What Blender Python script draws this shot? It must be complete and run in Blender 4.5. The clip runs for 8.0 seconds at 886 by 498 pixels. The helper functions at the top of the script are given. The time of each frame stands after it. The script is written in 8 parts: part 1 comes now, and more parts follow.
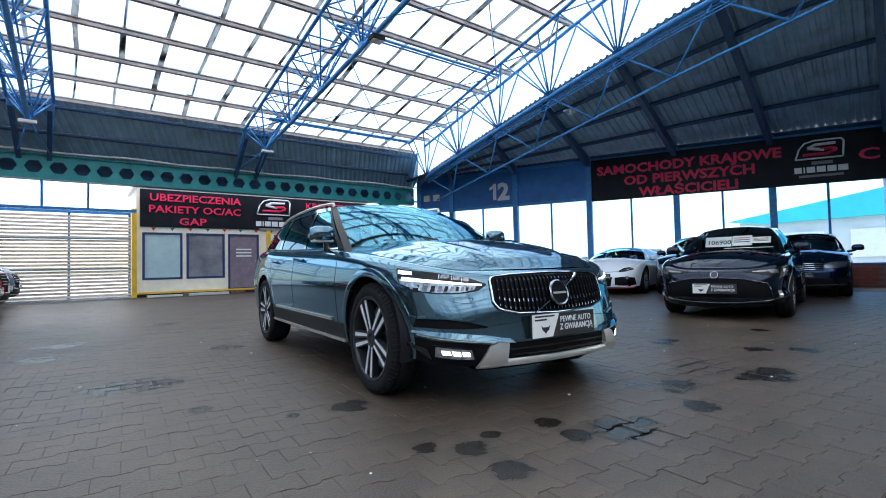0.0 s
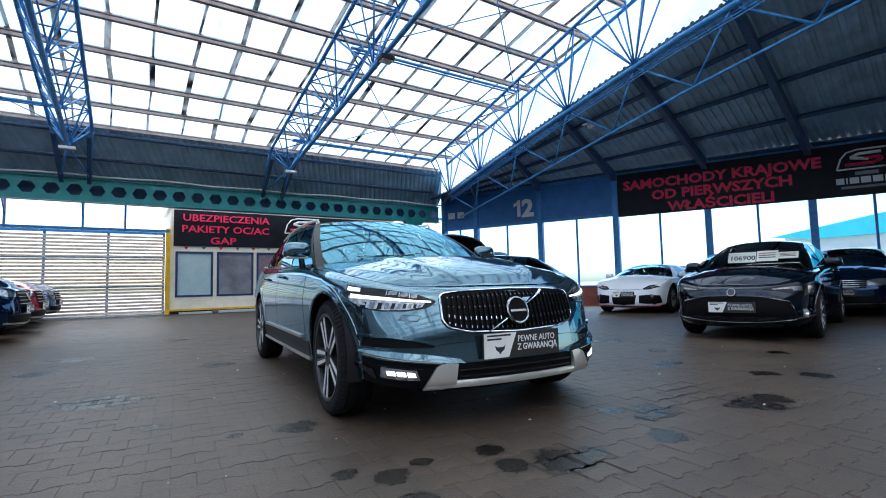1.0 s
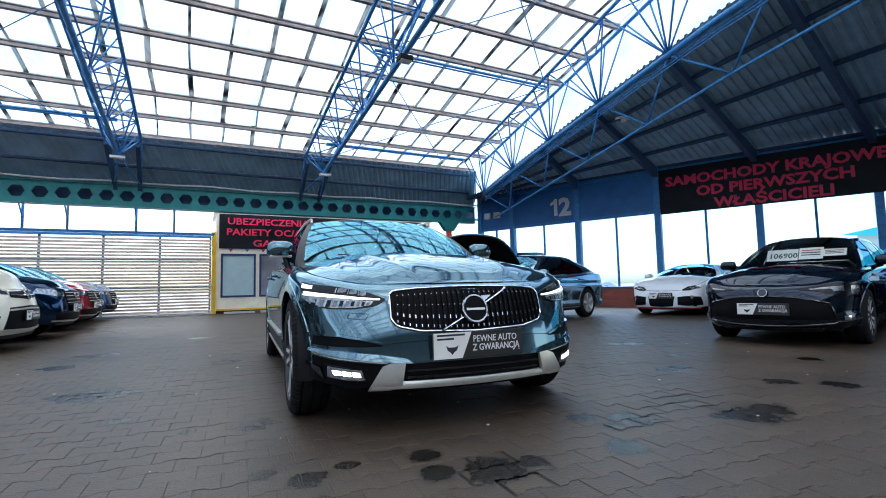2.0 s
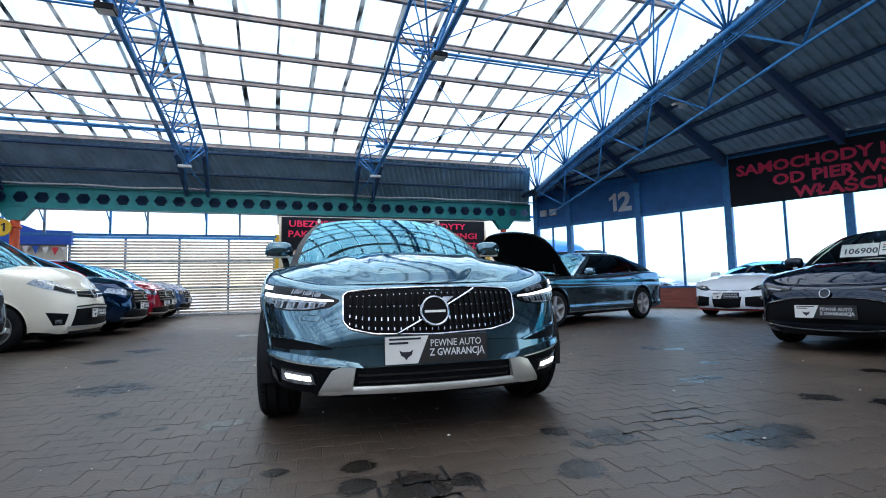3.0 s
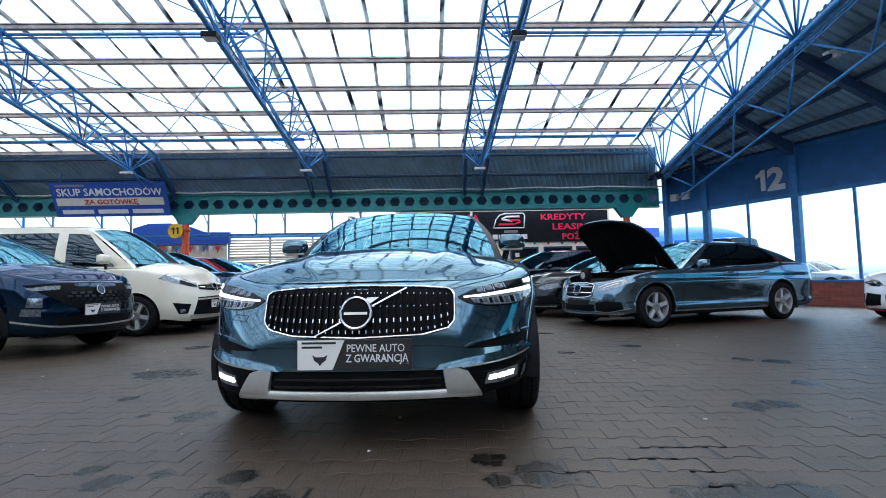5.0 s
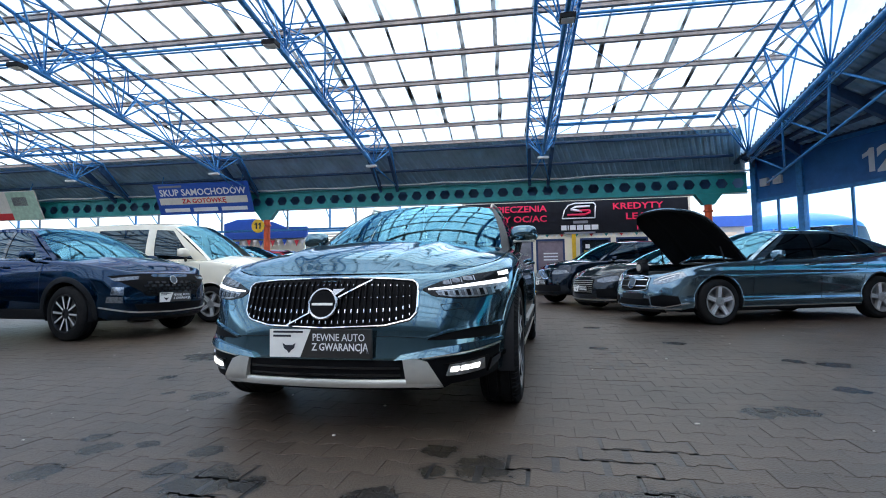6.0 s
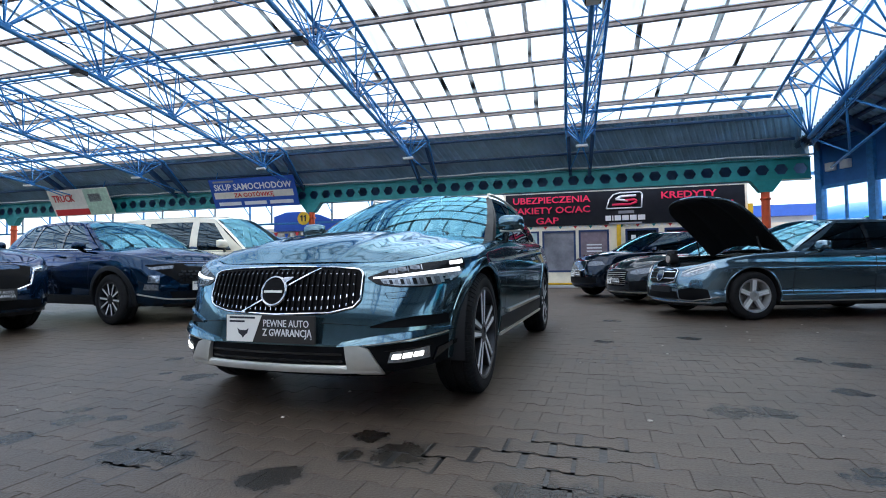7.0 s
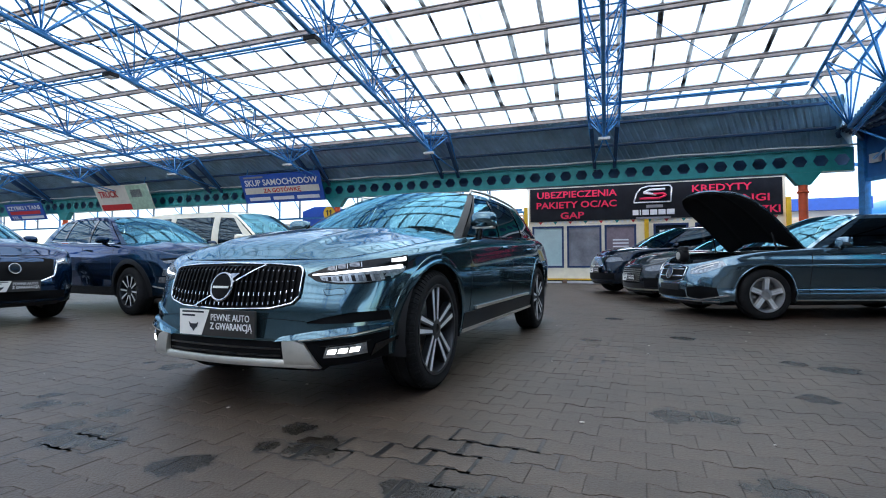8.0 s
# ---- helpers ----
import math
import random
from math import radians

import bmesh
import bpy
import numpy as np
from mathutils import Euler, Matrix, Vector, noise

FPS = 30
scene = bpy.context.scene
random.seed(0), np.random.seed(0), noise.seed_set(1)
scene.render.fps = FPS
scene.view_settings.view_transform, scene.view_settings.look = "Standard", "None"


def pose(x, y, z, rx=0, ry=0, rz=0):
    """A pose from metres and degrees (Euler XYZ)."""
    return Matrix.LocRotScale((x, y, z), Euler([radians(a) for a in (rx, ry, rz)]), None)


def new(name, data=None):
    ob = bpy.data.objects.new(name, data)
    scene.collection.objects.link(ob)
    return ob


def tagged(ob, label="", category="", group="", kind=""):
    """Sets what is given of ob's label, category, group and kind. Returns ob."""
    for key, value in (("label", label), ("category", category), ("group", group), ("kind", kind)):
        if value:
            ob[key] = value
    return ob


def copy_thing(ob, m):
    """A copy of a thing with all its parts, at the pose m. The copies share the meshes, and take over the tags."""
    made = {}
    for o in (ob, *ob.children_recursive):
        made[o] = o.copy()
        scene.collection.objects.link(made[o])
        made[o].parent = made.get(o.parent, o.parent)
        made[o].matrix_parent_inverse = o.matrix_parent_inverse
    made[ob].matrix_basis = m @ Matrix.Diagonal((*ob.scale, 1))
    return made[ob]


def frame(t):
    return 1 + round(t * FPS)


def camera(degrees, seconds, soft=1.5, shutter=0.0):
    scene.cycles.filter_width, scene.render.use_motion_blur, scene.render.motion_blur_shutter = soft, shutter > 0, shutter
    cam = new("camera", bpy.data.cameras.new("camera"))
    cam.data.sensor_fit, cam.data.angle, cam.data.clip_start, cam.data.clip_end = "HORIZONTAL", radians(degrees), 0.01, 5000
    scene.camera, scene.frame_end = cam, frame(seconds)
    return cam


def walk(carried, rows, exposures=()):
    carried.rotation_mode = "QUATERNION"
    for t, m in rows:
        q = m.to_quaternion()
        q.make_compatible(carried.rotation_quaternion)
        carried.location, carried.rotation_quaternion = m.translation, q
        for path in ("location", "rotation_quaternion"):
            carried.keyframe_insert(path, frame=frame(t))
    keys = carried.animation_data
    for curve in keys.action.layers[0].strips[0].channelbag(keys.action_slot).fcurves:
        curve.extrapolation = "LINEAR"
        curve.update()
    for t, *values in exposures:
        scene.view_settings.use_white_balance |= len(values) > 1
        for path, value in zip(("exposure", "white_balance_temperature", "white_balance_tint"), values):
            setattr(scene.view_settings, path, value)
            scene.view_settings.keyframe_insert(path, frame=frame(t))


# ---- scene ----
cam = camera(85.53, 8.0, 1.0)
ROWS = [
    (0.0, -0.0967, -0.1994, 0.8305, 91.951, 1.255, -37.495),
    (0.5, 0.1597, -0.3281, 0.8123, 93.277, 1.352, -34.881),
    (1.0, 0.3826, -0.408, 0.8091, 94.189, 1.293, -33.023),
    (1.5, 0.6315, -0.4969, 0.7813, 94.41, 1.235, -30.43),
    (3.0, 1.5346, -0.6796, 0.7684, 94.598, 1.306, -18.716),
    (3.5, 1.8421, -0.6756, 0.779, 94.383, 1.294, -14.36),
    (4.0, 2.1347, -0.6159, 0.7606, 94.131, 1.371, -11.055),
    (4.5, 2.3515, -0.5958, 0.7676, 93.933, 1.115, -7.28),
    (5.0, 2.6587, -0.581, 0.7836, 94.035, 1.178, -1.777),
    (6.5, 3.5168, -0.5421, 0.7661, 92.673, 0.781, 11.645),
    (7.0, 3.7919, -0.4648, 0.7562, 92.32, 0.659, 14.414),
    (7.5, 4.0568, -0.3979, 0.7713, 92.081, 0.433, 16.049),
    (8.0, 4.2897, -0.3391, 0.7727, 91.632, 0.256, 18.739),
]
walk(cam, [(t, pose(x, y, z, rx, ry, rz)) for t, x, y, z, rx, ry, rz in ROWS], [(0.0, 1.68), (0.6, 1.57), (1.2, 1.50), (4.0, 1.50), (5.0, 1.55), (8.0, 1.58)])

# ---- world and light ----
world = bpy.data.worlds.new("sky")
scene.world = world
world.use_nodes = True
_n = world.node_tree.nodes
_n.clear()
_sky = _n.new("ShaderNodeTexSky")
_sky.sky_type = "NISHITA"
_sky.sun_disc = False
_sky.sun_elevation = radians(50)
_sky.sun_rotation = radians(200)
_sky.air_density = 1.0
_sky.dust_density = 1.5
_sky.ozone_density = 1.0
_bg = _n.new("ShaderNodeBackground")
_bg.inputs["Strength"].default_value = 0.15
_wo = _n.new("ShaderNodeOutputWorld")
world.node_tree.links.new(_sky.outputs[0], _bg.inputs[0])
world.node_tree.links.new(_bg.outputs[0], _wo.inputs[0])
sun = new("sun", bpy.data.lights.new("sun", "SUN"))
sun.data.energy = 1.4
sun.data.angle = radians(70)
sun.data.color = (1.0, 0.96, 0.9)
sun.matrix_world = pose(0, 0, 30, 40, 0, 160)
scene.view_settings.exposure = 1.42


# ---- materials ----
def mat(name, color, rough=0.5, metal=0.0, spec=0.5, coat=0.0, emit=None, power=0.0, var=0.12, scale=6.0, bump=0.0, bscale=40.0, rand=0.0):
    """Principled material with noise variation at two scales, relief and a random shade for each object."""
    m = bpy.data.materials.new(name)
    m.use_nodes = True
    nt = m.node_tree
    b = nt.nodes["Principled BSDF"]
    b.inputs["Base Color"].default_value = (*color, 1)
    b.inputs["Roughness"].default_value = rough
    b.inputs["Metallic"].default_value = metal
    b.inputs["Specular IOR Level"].default_value = spec
    b.inputs["Coat Weight"].default_value = coat
    b.inputs["Coat Roughness"].default_value = 0.03
    if emit:
        b.inputs["Emission Color"].default_value = (*emit, 1)
        b.inputs["Emission Strength"].default_value = power
    tc = nt.nodes.new("ShaderNodeTexCoord")
    if var > 0 or rand > 0:
        n1 = nt.nodes.new("ShaderNodeTexNoise")
        n1.inputs["Scale"].default_value = scale
        n1.inputs["Detail"].default_value = 6
        n1.inputs["Roughness"].default_value = 0.65
        nt.links.new(tc.outputs["Object"], n1.inputs["Vector"])
        mr = nt.nodes.new("ShaderNodeMapRange")
        mr.inputs["From Min"].default_value = 0.3
        mr.inputs["From Max"].default_value = 0.7
        mr.inputs["To Min"].default_value = 1 - var
        mr.inputs["To Max"].default_value = 1 + var
        nt.links.new(n1.outputs["Fac"], mr.inputs["Value"])
        val = mr.outputs[0]
        if rand > 0:
            oi = nt.nodes.new("ShaderNodeObjectInfo")
            r2 = nt.nodes.new("ShaderNodeMapRange")
            r2.inputs["To Min"].default_value = 1 - rand
            r2.inputs["To Max"].default_value = 1 + rand
            nt.links.new(oi.outputs["Random"], r2.inputs["Value"])
            mu = nt.nodes.new("ShaderNodeMath")
            mu.operation = "MULTIPLY"
            nt.links.new(val, mu.inputs[0])
            nt.links.new(r2.outputs[0], mu.inputs[1])
            val = mu.outputs[0]
        mx = nt.nodes.new("ShaderNodeVectorMath")
        mx.operation = "SCALE"
        mx.inputs[0].default_value = color
        nt.links.new(val, mx.inputs["Scale"])
        nt.links.new(mx.outputs[0], b.inputs["Base Color"])
    if bump > 0:
        n2 = nt.nodes.new("ShaderNodeTexNoise")
        n2.inputs["Scale"].default_value = bscale
        n2.inputs["Detail"].default_value = 5
        nt.links.new(tc.outputs["Object"], n2.inputs["Vector"])
        bp = nt.nodes.new("ShaderNodeBump")
        bp.inputs["Strength"].default_value = bump
        bp.inputs["Distance"].default_value = 0.01
        nt.links.new(n2.outputs["Fac"], bp.inputs["Height"])
        nt.links.new(bp.outputs[0], b.inputs["Normal"])
        rr = nt.nodes.new("ShaderNodeMapRange")
        rr.inputs["To Min"].default_value = max(0.02, rough - 0.12)
        rr.inputs["To Max"].default_value = min(1, rough + 0.12)
        nt.links.new(n2.outputs["Fac"], rr.inputs["Value"])
        nt.links.new(rr.outputs[0], b.inputs["Roughness"])
    return m


def glass_mat(name, tint, ior=1.5, rough=0.0, gloss=(1.0, 1.0, 1.0)):
    """A single pane: what passes through is tinted, what is mirrored follows Fresnel."""
    m = bpy.data.materials.new(name)
    m.use_nodes = True
    nt = m.node_tree
    nt.nodes.clear()
    o = nt.nodes.new("ShaderNodeOutputMaterial")
    mix = nt.nodes.new("ShaderNodeMixShader")
    fr = nt.nodes.new("ShaderNodeFresnel")
    fr.inputs["IOR"].default_value = ior
    tr = nt.nodes.new("ShaderNodeBsdfTransparent")
    tr.inputs["Color"].default_value = (*tint, 1)
    gl = nt.nodes.new("ShaderNodeBsdfGlossy")
    gl.inputs["Roughness"].default_value = rough
    gl.inputs["Color"].default_value = (*gloss, 1)
    nt.links.new(fr.outputs[0], mix.inputs[0])
    nt.links.new(tr.outputs[0], mix.inputs[1])
    nt.links.new(gl.outputs[0], mix.inputs[2])
    nt.links.new(mix.outputs[0], o.inputs[0])
    return m


def panel_mat(name, clear=0.40, c0=(0.58, 0.74, 0.78, 1), c1=(0.93, 0.95, 0.93, 1), stretch=(3.0, 0.5, 1.0)):
    """Weathered roof glazing: part clear, part milky, with streaks of dirt down the slope."""
    m = bpy.data.materials.new(name)
    m.use_nodes = True
    nt = m.node_tree
    nt.nodes.clear()
    o = nt.nodes.new("ShaderNodeOutputMaterial")
    mix = nt.nodes.new("ShaderNodeMixShader")
    mix.inputs[0].default_value = clear
    tl = nt.nodes.new("ShaderNodeBsdfTranslucent")
    tr = nt.nodes.new("ShaderNodeBsdfTransparent")
    tc = nt.nodes.new("ShaderNodeTexCoord")
    mp = nt.nodes.new("ShaderNodeMapping")
    mp.inputs["Scale"].default_value = stretch
    no = nt.nodes.new("ShaderNodeTexNoise")
    no.inputs["Scale"].default_value = 1.3
    no.inputs["Detail"].default_value = 7
    ra = nt.nodes.new("ShaderNodeValToRGB")
    ra.color_ramp.elements[0].position = 0.33
    ra.color_ramp.elements[0].color = c0
    ra.color_ramp.elements[1].position = 0.55
    ra.color_ramp.elements[1].color = c1
    nt.links.new(tc.outputs["Object"], mp.inputs[0])
    nt.links.new(mp.outputs[0], no.inputs["Vector"])
    nt.links.new(no.outputs["Fac"], ra.inputs[0])
    nt.links.new(ra.outputs[0], tl.inputs["Color"])
    nt.links.new(ra.outputs[0], tr.inputs["Color"])
    nt.links.new(tl.outputs[0], mix.inputs[1])
    nt.links.new(tr.outputs[0], mix.inputs[2])
    nt.links.new(mix.outputs[0], o.inputs[0])
    return m


M = {}
M["steel_blue"] = mat("blue_painted_steel", (0.05, 0.27, 0.60), 0.45, var=0.25, scale=9, bump=0.15)
M["steel_navy"] = mat("dark_blue_panel", (0.04, 0.19, 0.50), 0.5, var=0.2, scale=2, bump=0.1)
M["purlin"] = mat("galvanised_purlin", (0.40, 0.33, 0.30), 0.5, var=0.3, scale=5, bump=0.2)
M["bar"] = mat("glazing_bar", (0.22, 0.27, 0.31), 0.5, var=0.4, scale=3)
M["corr"] = mat("weathered_corrugated_sheet", (0.34, 0.52, 0.64), 0.5, var=0.25, scale=1.5, bump=0.15)
M["rafter"] = mat("dark_rafter_steel", (0.035, 0.09, 0.19), 0.5, var=0.2)
M["green"] = mat("green_painted_steel", (0.016, 0.26, 0.26), 0.45, var=0.2, scale=3, bump=0.1)
M["orange"] = mat("orange_red_column", (0.78, 0.11, 0.03), 0.5, var=0.2, scale=3, bump=0.1)
M["panes"] = panel_mat("roof_glazing")
M["gable"] = panel_mat("gable_glazing", 0.05, (0.8, 0.9, 0.95, 1), (1.0, 1.0, 1.0, 1))
M["seam"] = panel_mat("dirty_glazing_seam", 0.22, (0.045, 0.045, 0.045, 1), (0.44, 0.46, 0.46, 1), (4.0, 1.6, 1.0))
M["winglass"] = glass_mat("window_glass", (0.84, 0.94, 1.0), 1.12)
M["white"] = mat("white_paint", (0.83, 0.82, 0.79), 0.5, var=0.08, scale=3, bump=0.08)
M["slat"] = mat("white_slat", (0.78, 0.62, 0.47), 0.45, var=0.15, scale=2, rand=0.08)
M["yellow"] = mat("yellow_paint", (0.85, 0.50, 0.02), 0.5, var=0.15, scale=4)
M["brick"] = mat("red_brick", (0.42, 0.11, 0.075), 0.8, var=0.2, scale=8, bump=0.3, rand=0.2)
M["mortar"] = mat("mortar", (0.28, 0.21, 0.18), 0.9)
M["blackvinyl"] = mat("black_banner", (0.020, 0.022, 0.030), 0.5, spec=0.4, var=0.3, scale=2, bump=0.25, bscale=3)
M["redtext"] = mat("red_lettering", (0.88, 0.025, 0.10), 0.5, var=0.05)
M["whitetext"] = mat("white_lettering", (0.88, 0.88, 0.88), 0.5, var=0.04)
M["signblue"] = mat("blue_sign_board", (0.025, 0.10, 0.45), 0.4, var=0.1)
M["signcream"] = mat("cream_sign_board", (0.8, 0.75, 0.65), 0.5, var=0.1)
M["signred"] = mat("red_sign_paint", (0.65, 0.035, 0.04), 0.5, var=0.08)
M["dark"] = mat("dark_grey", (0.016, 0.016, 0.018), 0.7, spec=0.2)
# black parts, and panels whose colour holds the shade inside grilles and intakes
M["void"] = mat("deep_black_hollow_and_plastic", (0.004, 0.004, 0.005), 0.6, spec=0.12, var=0.2)
M["ground"] = mat("outside_concrete", (0.6, 0.6, 0.58), 0.9, var=0.2, scale=0.6, bump=0.3)
M["teal"] = mat("teal_facade", (0.05, 0.55, 0.60), 0.6, var=0.1, scale=1)
M["facade"] = mat("pale_facade", (0.7, 0.66, 0.6), 0.7, var=0.1, scale=1)
M["joint"] = mat("dirty_joint_sand", (0.050, 0.037, 0.028), 0.6, var=0.3, scale=4, bump=0.3)
M["plastic"] = mat("black_plastic", (0.014, 0.015, 0.017), 0.5, spec=0.25, var=0.2, scale=12, bump=0.25, bscale=220)
M["gloss"] = mat("gloss_black", (0.006, 0.006, 0.007), 0.08, coat=0.6, var=0.1)
M["rubber"] = mat("tyre_rubber", (0.014, 0.014, 0.015), 0.8, spec=0.15, var=0.3, scale=14, bump=0.3, bscale=120)
M["alloy"] = mat("bright_alloy", (0.85, 0.86, 0.87), 0.4, 0.45, var=0.08)
M["darkalloy"] = mat("dark_alloy", (0.035, 0.036, 0.04), 0.35, 0.5, var=0.15)
M["chrome"] = mat("chrome", (0.82, 0.83, 0.85), 0.07, 1.0, var=0.03)
M["satin"] = mat("satin_silver", (0.66, 0.63, 0.57), 0.30, 0.72, var=0.12)
M["lampsilver"] = mat("silver_lamp_unit", (0.36, 0.39, 0.42), 0.2, 0.5, var=0.7, scale=34)
# the blue of the mirrored sky is put into the gloss colour
M["glass"] = glass_mat("blue_gloss_car_glass", (0.78, 0.84, 0.85), 2.5, gloss=(0.30, 0.76, 1.0))
M["screen"] = glass_mat("clear_car_glass", (0.90, 0.95, 0.95), 1.5)
M["tint"] = glass_mat("dark_tinted_glass", (0.03, 0.035, 0.04), 1.7, gloss=(0.75, 0.92, 1.0))
M["lens"] = glass_mat("lamp_lens", (0.85, 0.87, 0.9), 1.45)
M["cabin"] = mat("cabin_fabric", (0.022, 0.021, 0.020), 0.85, spec=0.1, var=0.2, scale=20, bump=0.2)
M["drl"] = mat("lit_daytime_lamp", (0.8, 0.8, 0.8), 0.3, emit=(0.9, 0.95, 1.0), power=0.75, var=0)
M["fog"] = mat("lit_fog_lamp", (0.8, 0.8, 0.8), 0.3, emit=(1.0, 0.98, 0.9), power=2.2, var=0)
M["lampbody"] = mat("lamp_reflector", (0.40, 0.42, 0.45), 0.12, 0.85, var=0.75, scale=24)
M["disc"] = mat("brake_disc", (0.3, 0.29, 0.28), 0.35, 0.9, var=0.15)
M["redlamp"] = mat("red_tail_lamp", (0.35, 0.01, 0.015), 0.1, coat=0.8, var=0.1)
M["card"] = mat("white_card", (0.90, 0.87, 0.82), 0.5, var=0.05)
M["boarddark"] = mat("dark_plate_board", (0.03, 0.028, 0.027), 0.35, var=0.1)
M["ink"] = mat("dark_ink", (0.02, 0.02, 0.03), 0.6, var=0)

# ---- building helpers ----
def mesh_ob(name, bm, material, parent=None, smooth=False, label="", category="", kind="", group="", angle=40):
    me = bpy.data.meshes.new(name)
    bm.to_mesh(me)
    bm.free()
    for mm in (material if isinstance(material, (list, tuple)) else [material]):
        me.materials.append(mm)
    if smooth:
        me.shade_smooth()
        me.set_sharp_from_angle(angle=radians(angle))
    ob = new(name, me)
    if parent is not None:
        ob.parent = parent
    return tagged(ob, label, category, group, kind)


def part(name, bm, material, parent, label="", smooth=False, angle=40):
    return mesh_ob(name, bm, material, parent, smooth, label, angle=angle)


def empty(name, m=None, label="", category="", group="", kind=""):
    ob = new(name)
    if m is not None:
        ob.matrix_world = m
    return tagged(ob, label, category, group, kind)


def add_box(bm, x0, y0, z0, x1, y1, z1, m=None, mi=0, bevel=0.0):
    vs = [bm.verts.new((x, y, z)) for x in (x0, x1) for y in (y0, y1) for z in (z0, z1)]
    idx = ((0, 1, 3, 2), (4, 6, 7, 5), (0, 4, 5, 1), (2, 3, 7, 6), (0, 2, 6, 4), (1, 5, 7, 3))
    fs = [bm.faces.new([vs[i] for i in f]) for f in idx]
    for f in fs:
        f.material_index = mi
    if bevel > 0:
        es = list({e for f in fs for e in f.edges})
        r = bmesh.ops.bevel(bm, geom=es, offset=bevel, segments=2, profile=0.7, affect="EDGES")
        vs = list({v for v in vs if v.is_valid} | set(r["verts"]))
    if m is not None:
        bmesh.ops.transform(bm, matrix=m, verts=vs)
    return vs


def box(x0, y0, z0, x1, y1, z1, bevel=0.0):
    bm = bmesh.new()
    add_box(bm, x0, y0, z0, x1, y1, z1, bevel=bevel)
    return bm


def add_tube(bm, a, b, r, seg=6, mi=0, caps=False):
    a, b = Vector(a), Vector(b)
    d = (b - a)
    if d.length < 1e-6:
        return
    q = d.to_track_quat("Z", "Y")
    r0, r1 = [], []
    for i in range(seg):
        w = 2 * math.pi * i / seg
        o = q @ Vector((r * math.cos(w), r * math.sin(w), 0))
        r0.append(bm.verts.new(a + o))
        r1.append(bm.verts.new(b + o))
    for i in range(seg):
        j = (i + 1) % seg
        f = bm.faces.new((r0[i], r0[j], r1[j], r1[i]))
        f.material_index = mi
        f.smooth = True
    if caps:
        bm.faces.new(r0[::-1]).material_index = mi
        bm.faces.new(r1).material_index = mi


def rod(pts, r, seg=8):
    """One bent pipe through the points."""
    bm = bmesh.new()
    P = [Vector(p) for p in pts]
    rings = []
    for i, p in enumerate(P):
        d = (P[min(i + 1, len(P) - 1)] - P[max(i - 1, 0)]).to_track_quat("Z", "Y")
        rings.append([bm.verts.new(p + d @ Vector((r * math.cos(2 * math.pi * k / seg), r * math.sin(2 * math.pi * k / seg), 0))) for k in range(seg)])
    for a, b in zip(rings, rings[1:]):
        for k in range(seg):
            j = (k + 1) % seg
            bm.faces.new((a[k], a[j], b[j], b[k])).smooth = True
    bm.faces.new(rings[0][::-1])
    bm.faces.new(rings[-1])
    return bm


def tube(a, b, r, seg=6):
    bm = bmesh.new()
    add_tube(bm, a, b, r, seg, caps=True)
    return bm


def prism(pts, d0, d1, axis="y"):
    """A flat outline, given in the two other axes, made d0..d1 thick along axis."""
    bm = bmesh.new()
    def put(p, d):
        if axis == "y":
            return (p[0], d, p[1])
        if axis == "x":
            return (d, p[0], p[1])
        return (p[0], p[1], d)
    a = [bm.verts.new(put(p, d0)) for p in pts]
    b = [bm.verts.new(put(p, d1)) for p in pts]
    n = len(pts)
    bm.faces.new(a)
    bm.faces.new(b[::-1])
    for i in range(n):
        bm.faces.new((a[i], b[i], b[(i + 1) % n], a[(i + 1) % n]))
    bmesh.ops.recalc_face_normals(bm, faces=bm.faces)
    return bm


def words(text, size, material, m, parent, name="lettering", bold=0.0, depth=0.003, align="LEFT", wide=1.0, shear=0.0, width=0.0):
    """Lettering in the built-in font as a mesh part; m puts its plane in the parent's space. width: the finished width of the line."""
    cu = bpy.data.curves.new(name, "FONT")
    cu.body, cu.size, cu.extrude, cu.offset, cu.align_x, cu.shear = text, size, depth, bold * size, align, shear
    cu.resolution_u = 2
    tmp = new(name, cu)
    dg = bpy.context.evaluated_depsgraph_get()
    me = bpy.data.meshes.new_from_object(tmp.evaluated_get(dg))
    bpy.data.objects.remove(tmp)
    xs = [v.co.x for v in me.vertices]
    if width > 0 and xs:
        wide = width / (max(xs) - min(xs))
    me.transform(Matrix.Diagonal((wide, 1, 1, 1)))
    me.materials.clear()
    me.materials.append(material)
    ob = new(name, me)
    ob.parent = parent
    ob.matrix_local = m
    return ob


# ---- setting: the roof ----
RIDGE_Y, EAVE_Y, SLOPE, Z_EAVE = 1.5, 14.7, 0.19, 5.08
HALL_W = -32.0


def roof_z(y):
    """Height of the glazed roof, a low gable about RIDGE_Y."""
    return Z_EAVE + SLOPE * (EAVE_Y - RIDGE_Y - abs(y - RIDGE_Y))


def edge_x(y):
    """East edge of the glazed roof."""
    return 9.15 + 0.085 * max(0.0, min(y, 14.7) - 4.4)


PURLINS = [14.66 - 1.11 * i for i in range(12)]
PURLINS += [2 * RIDGE_Y - y for y in PURLINS[::-1]]
BARS = [-31.91 + 0.795 * i for i in range(54)]

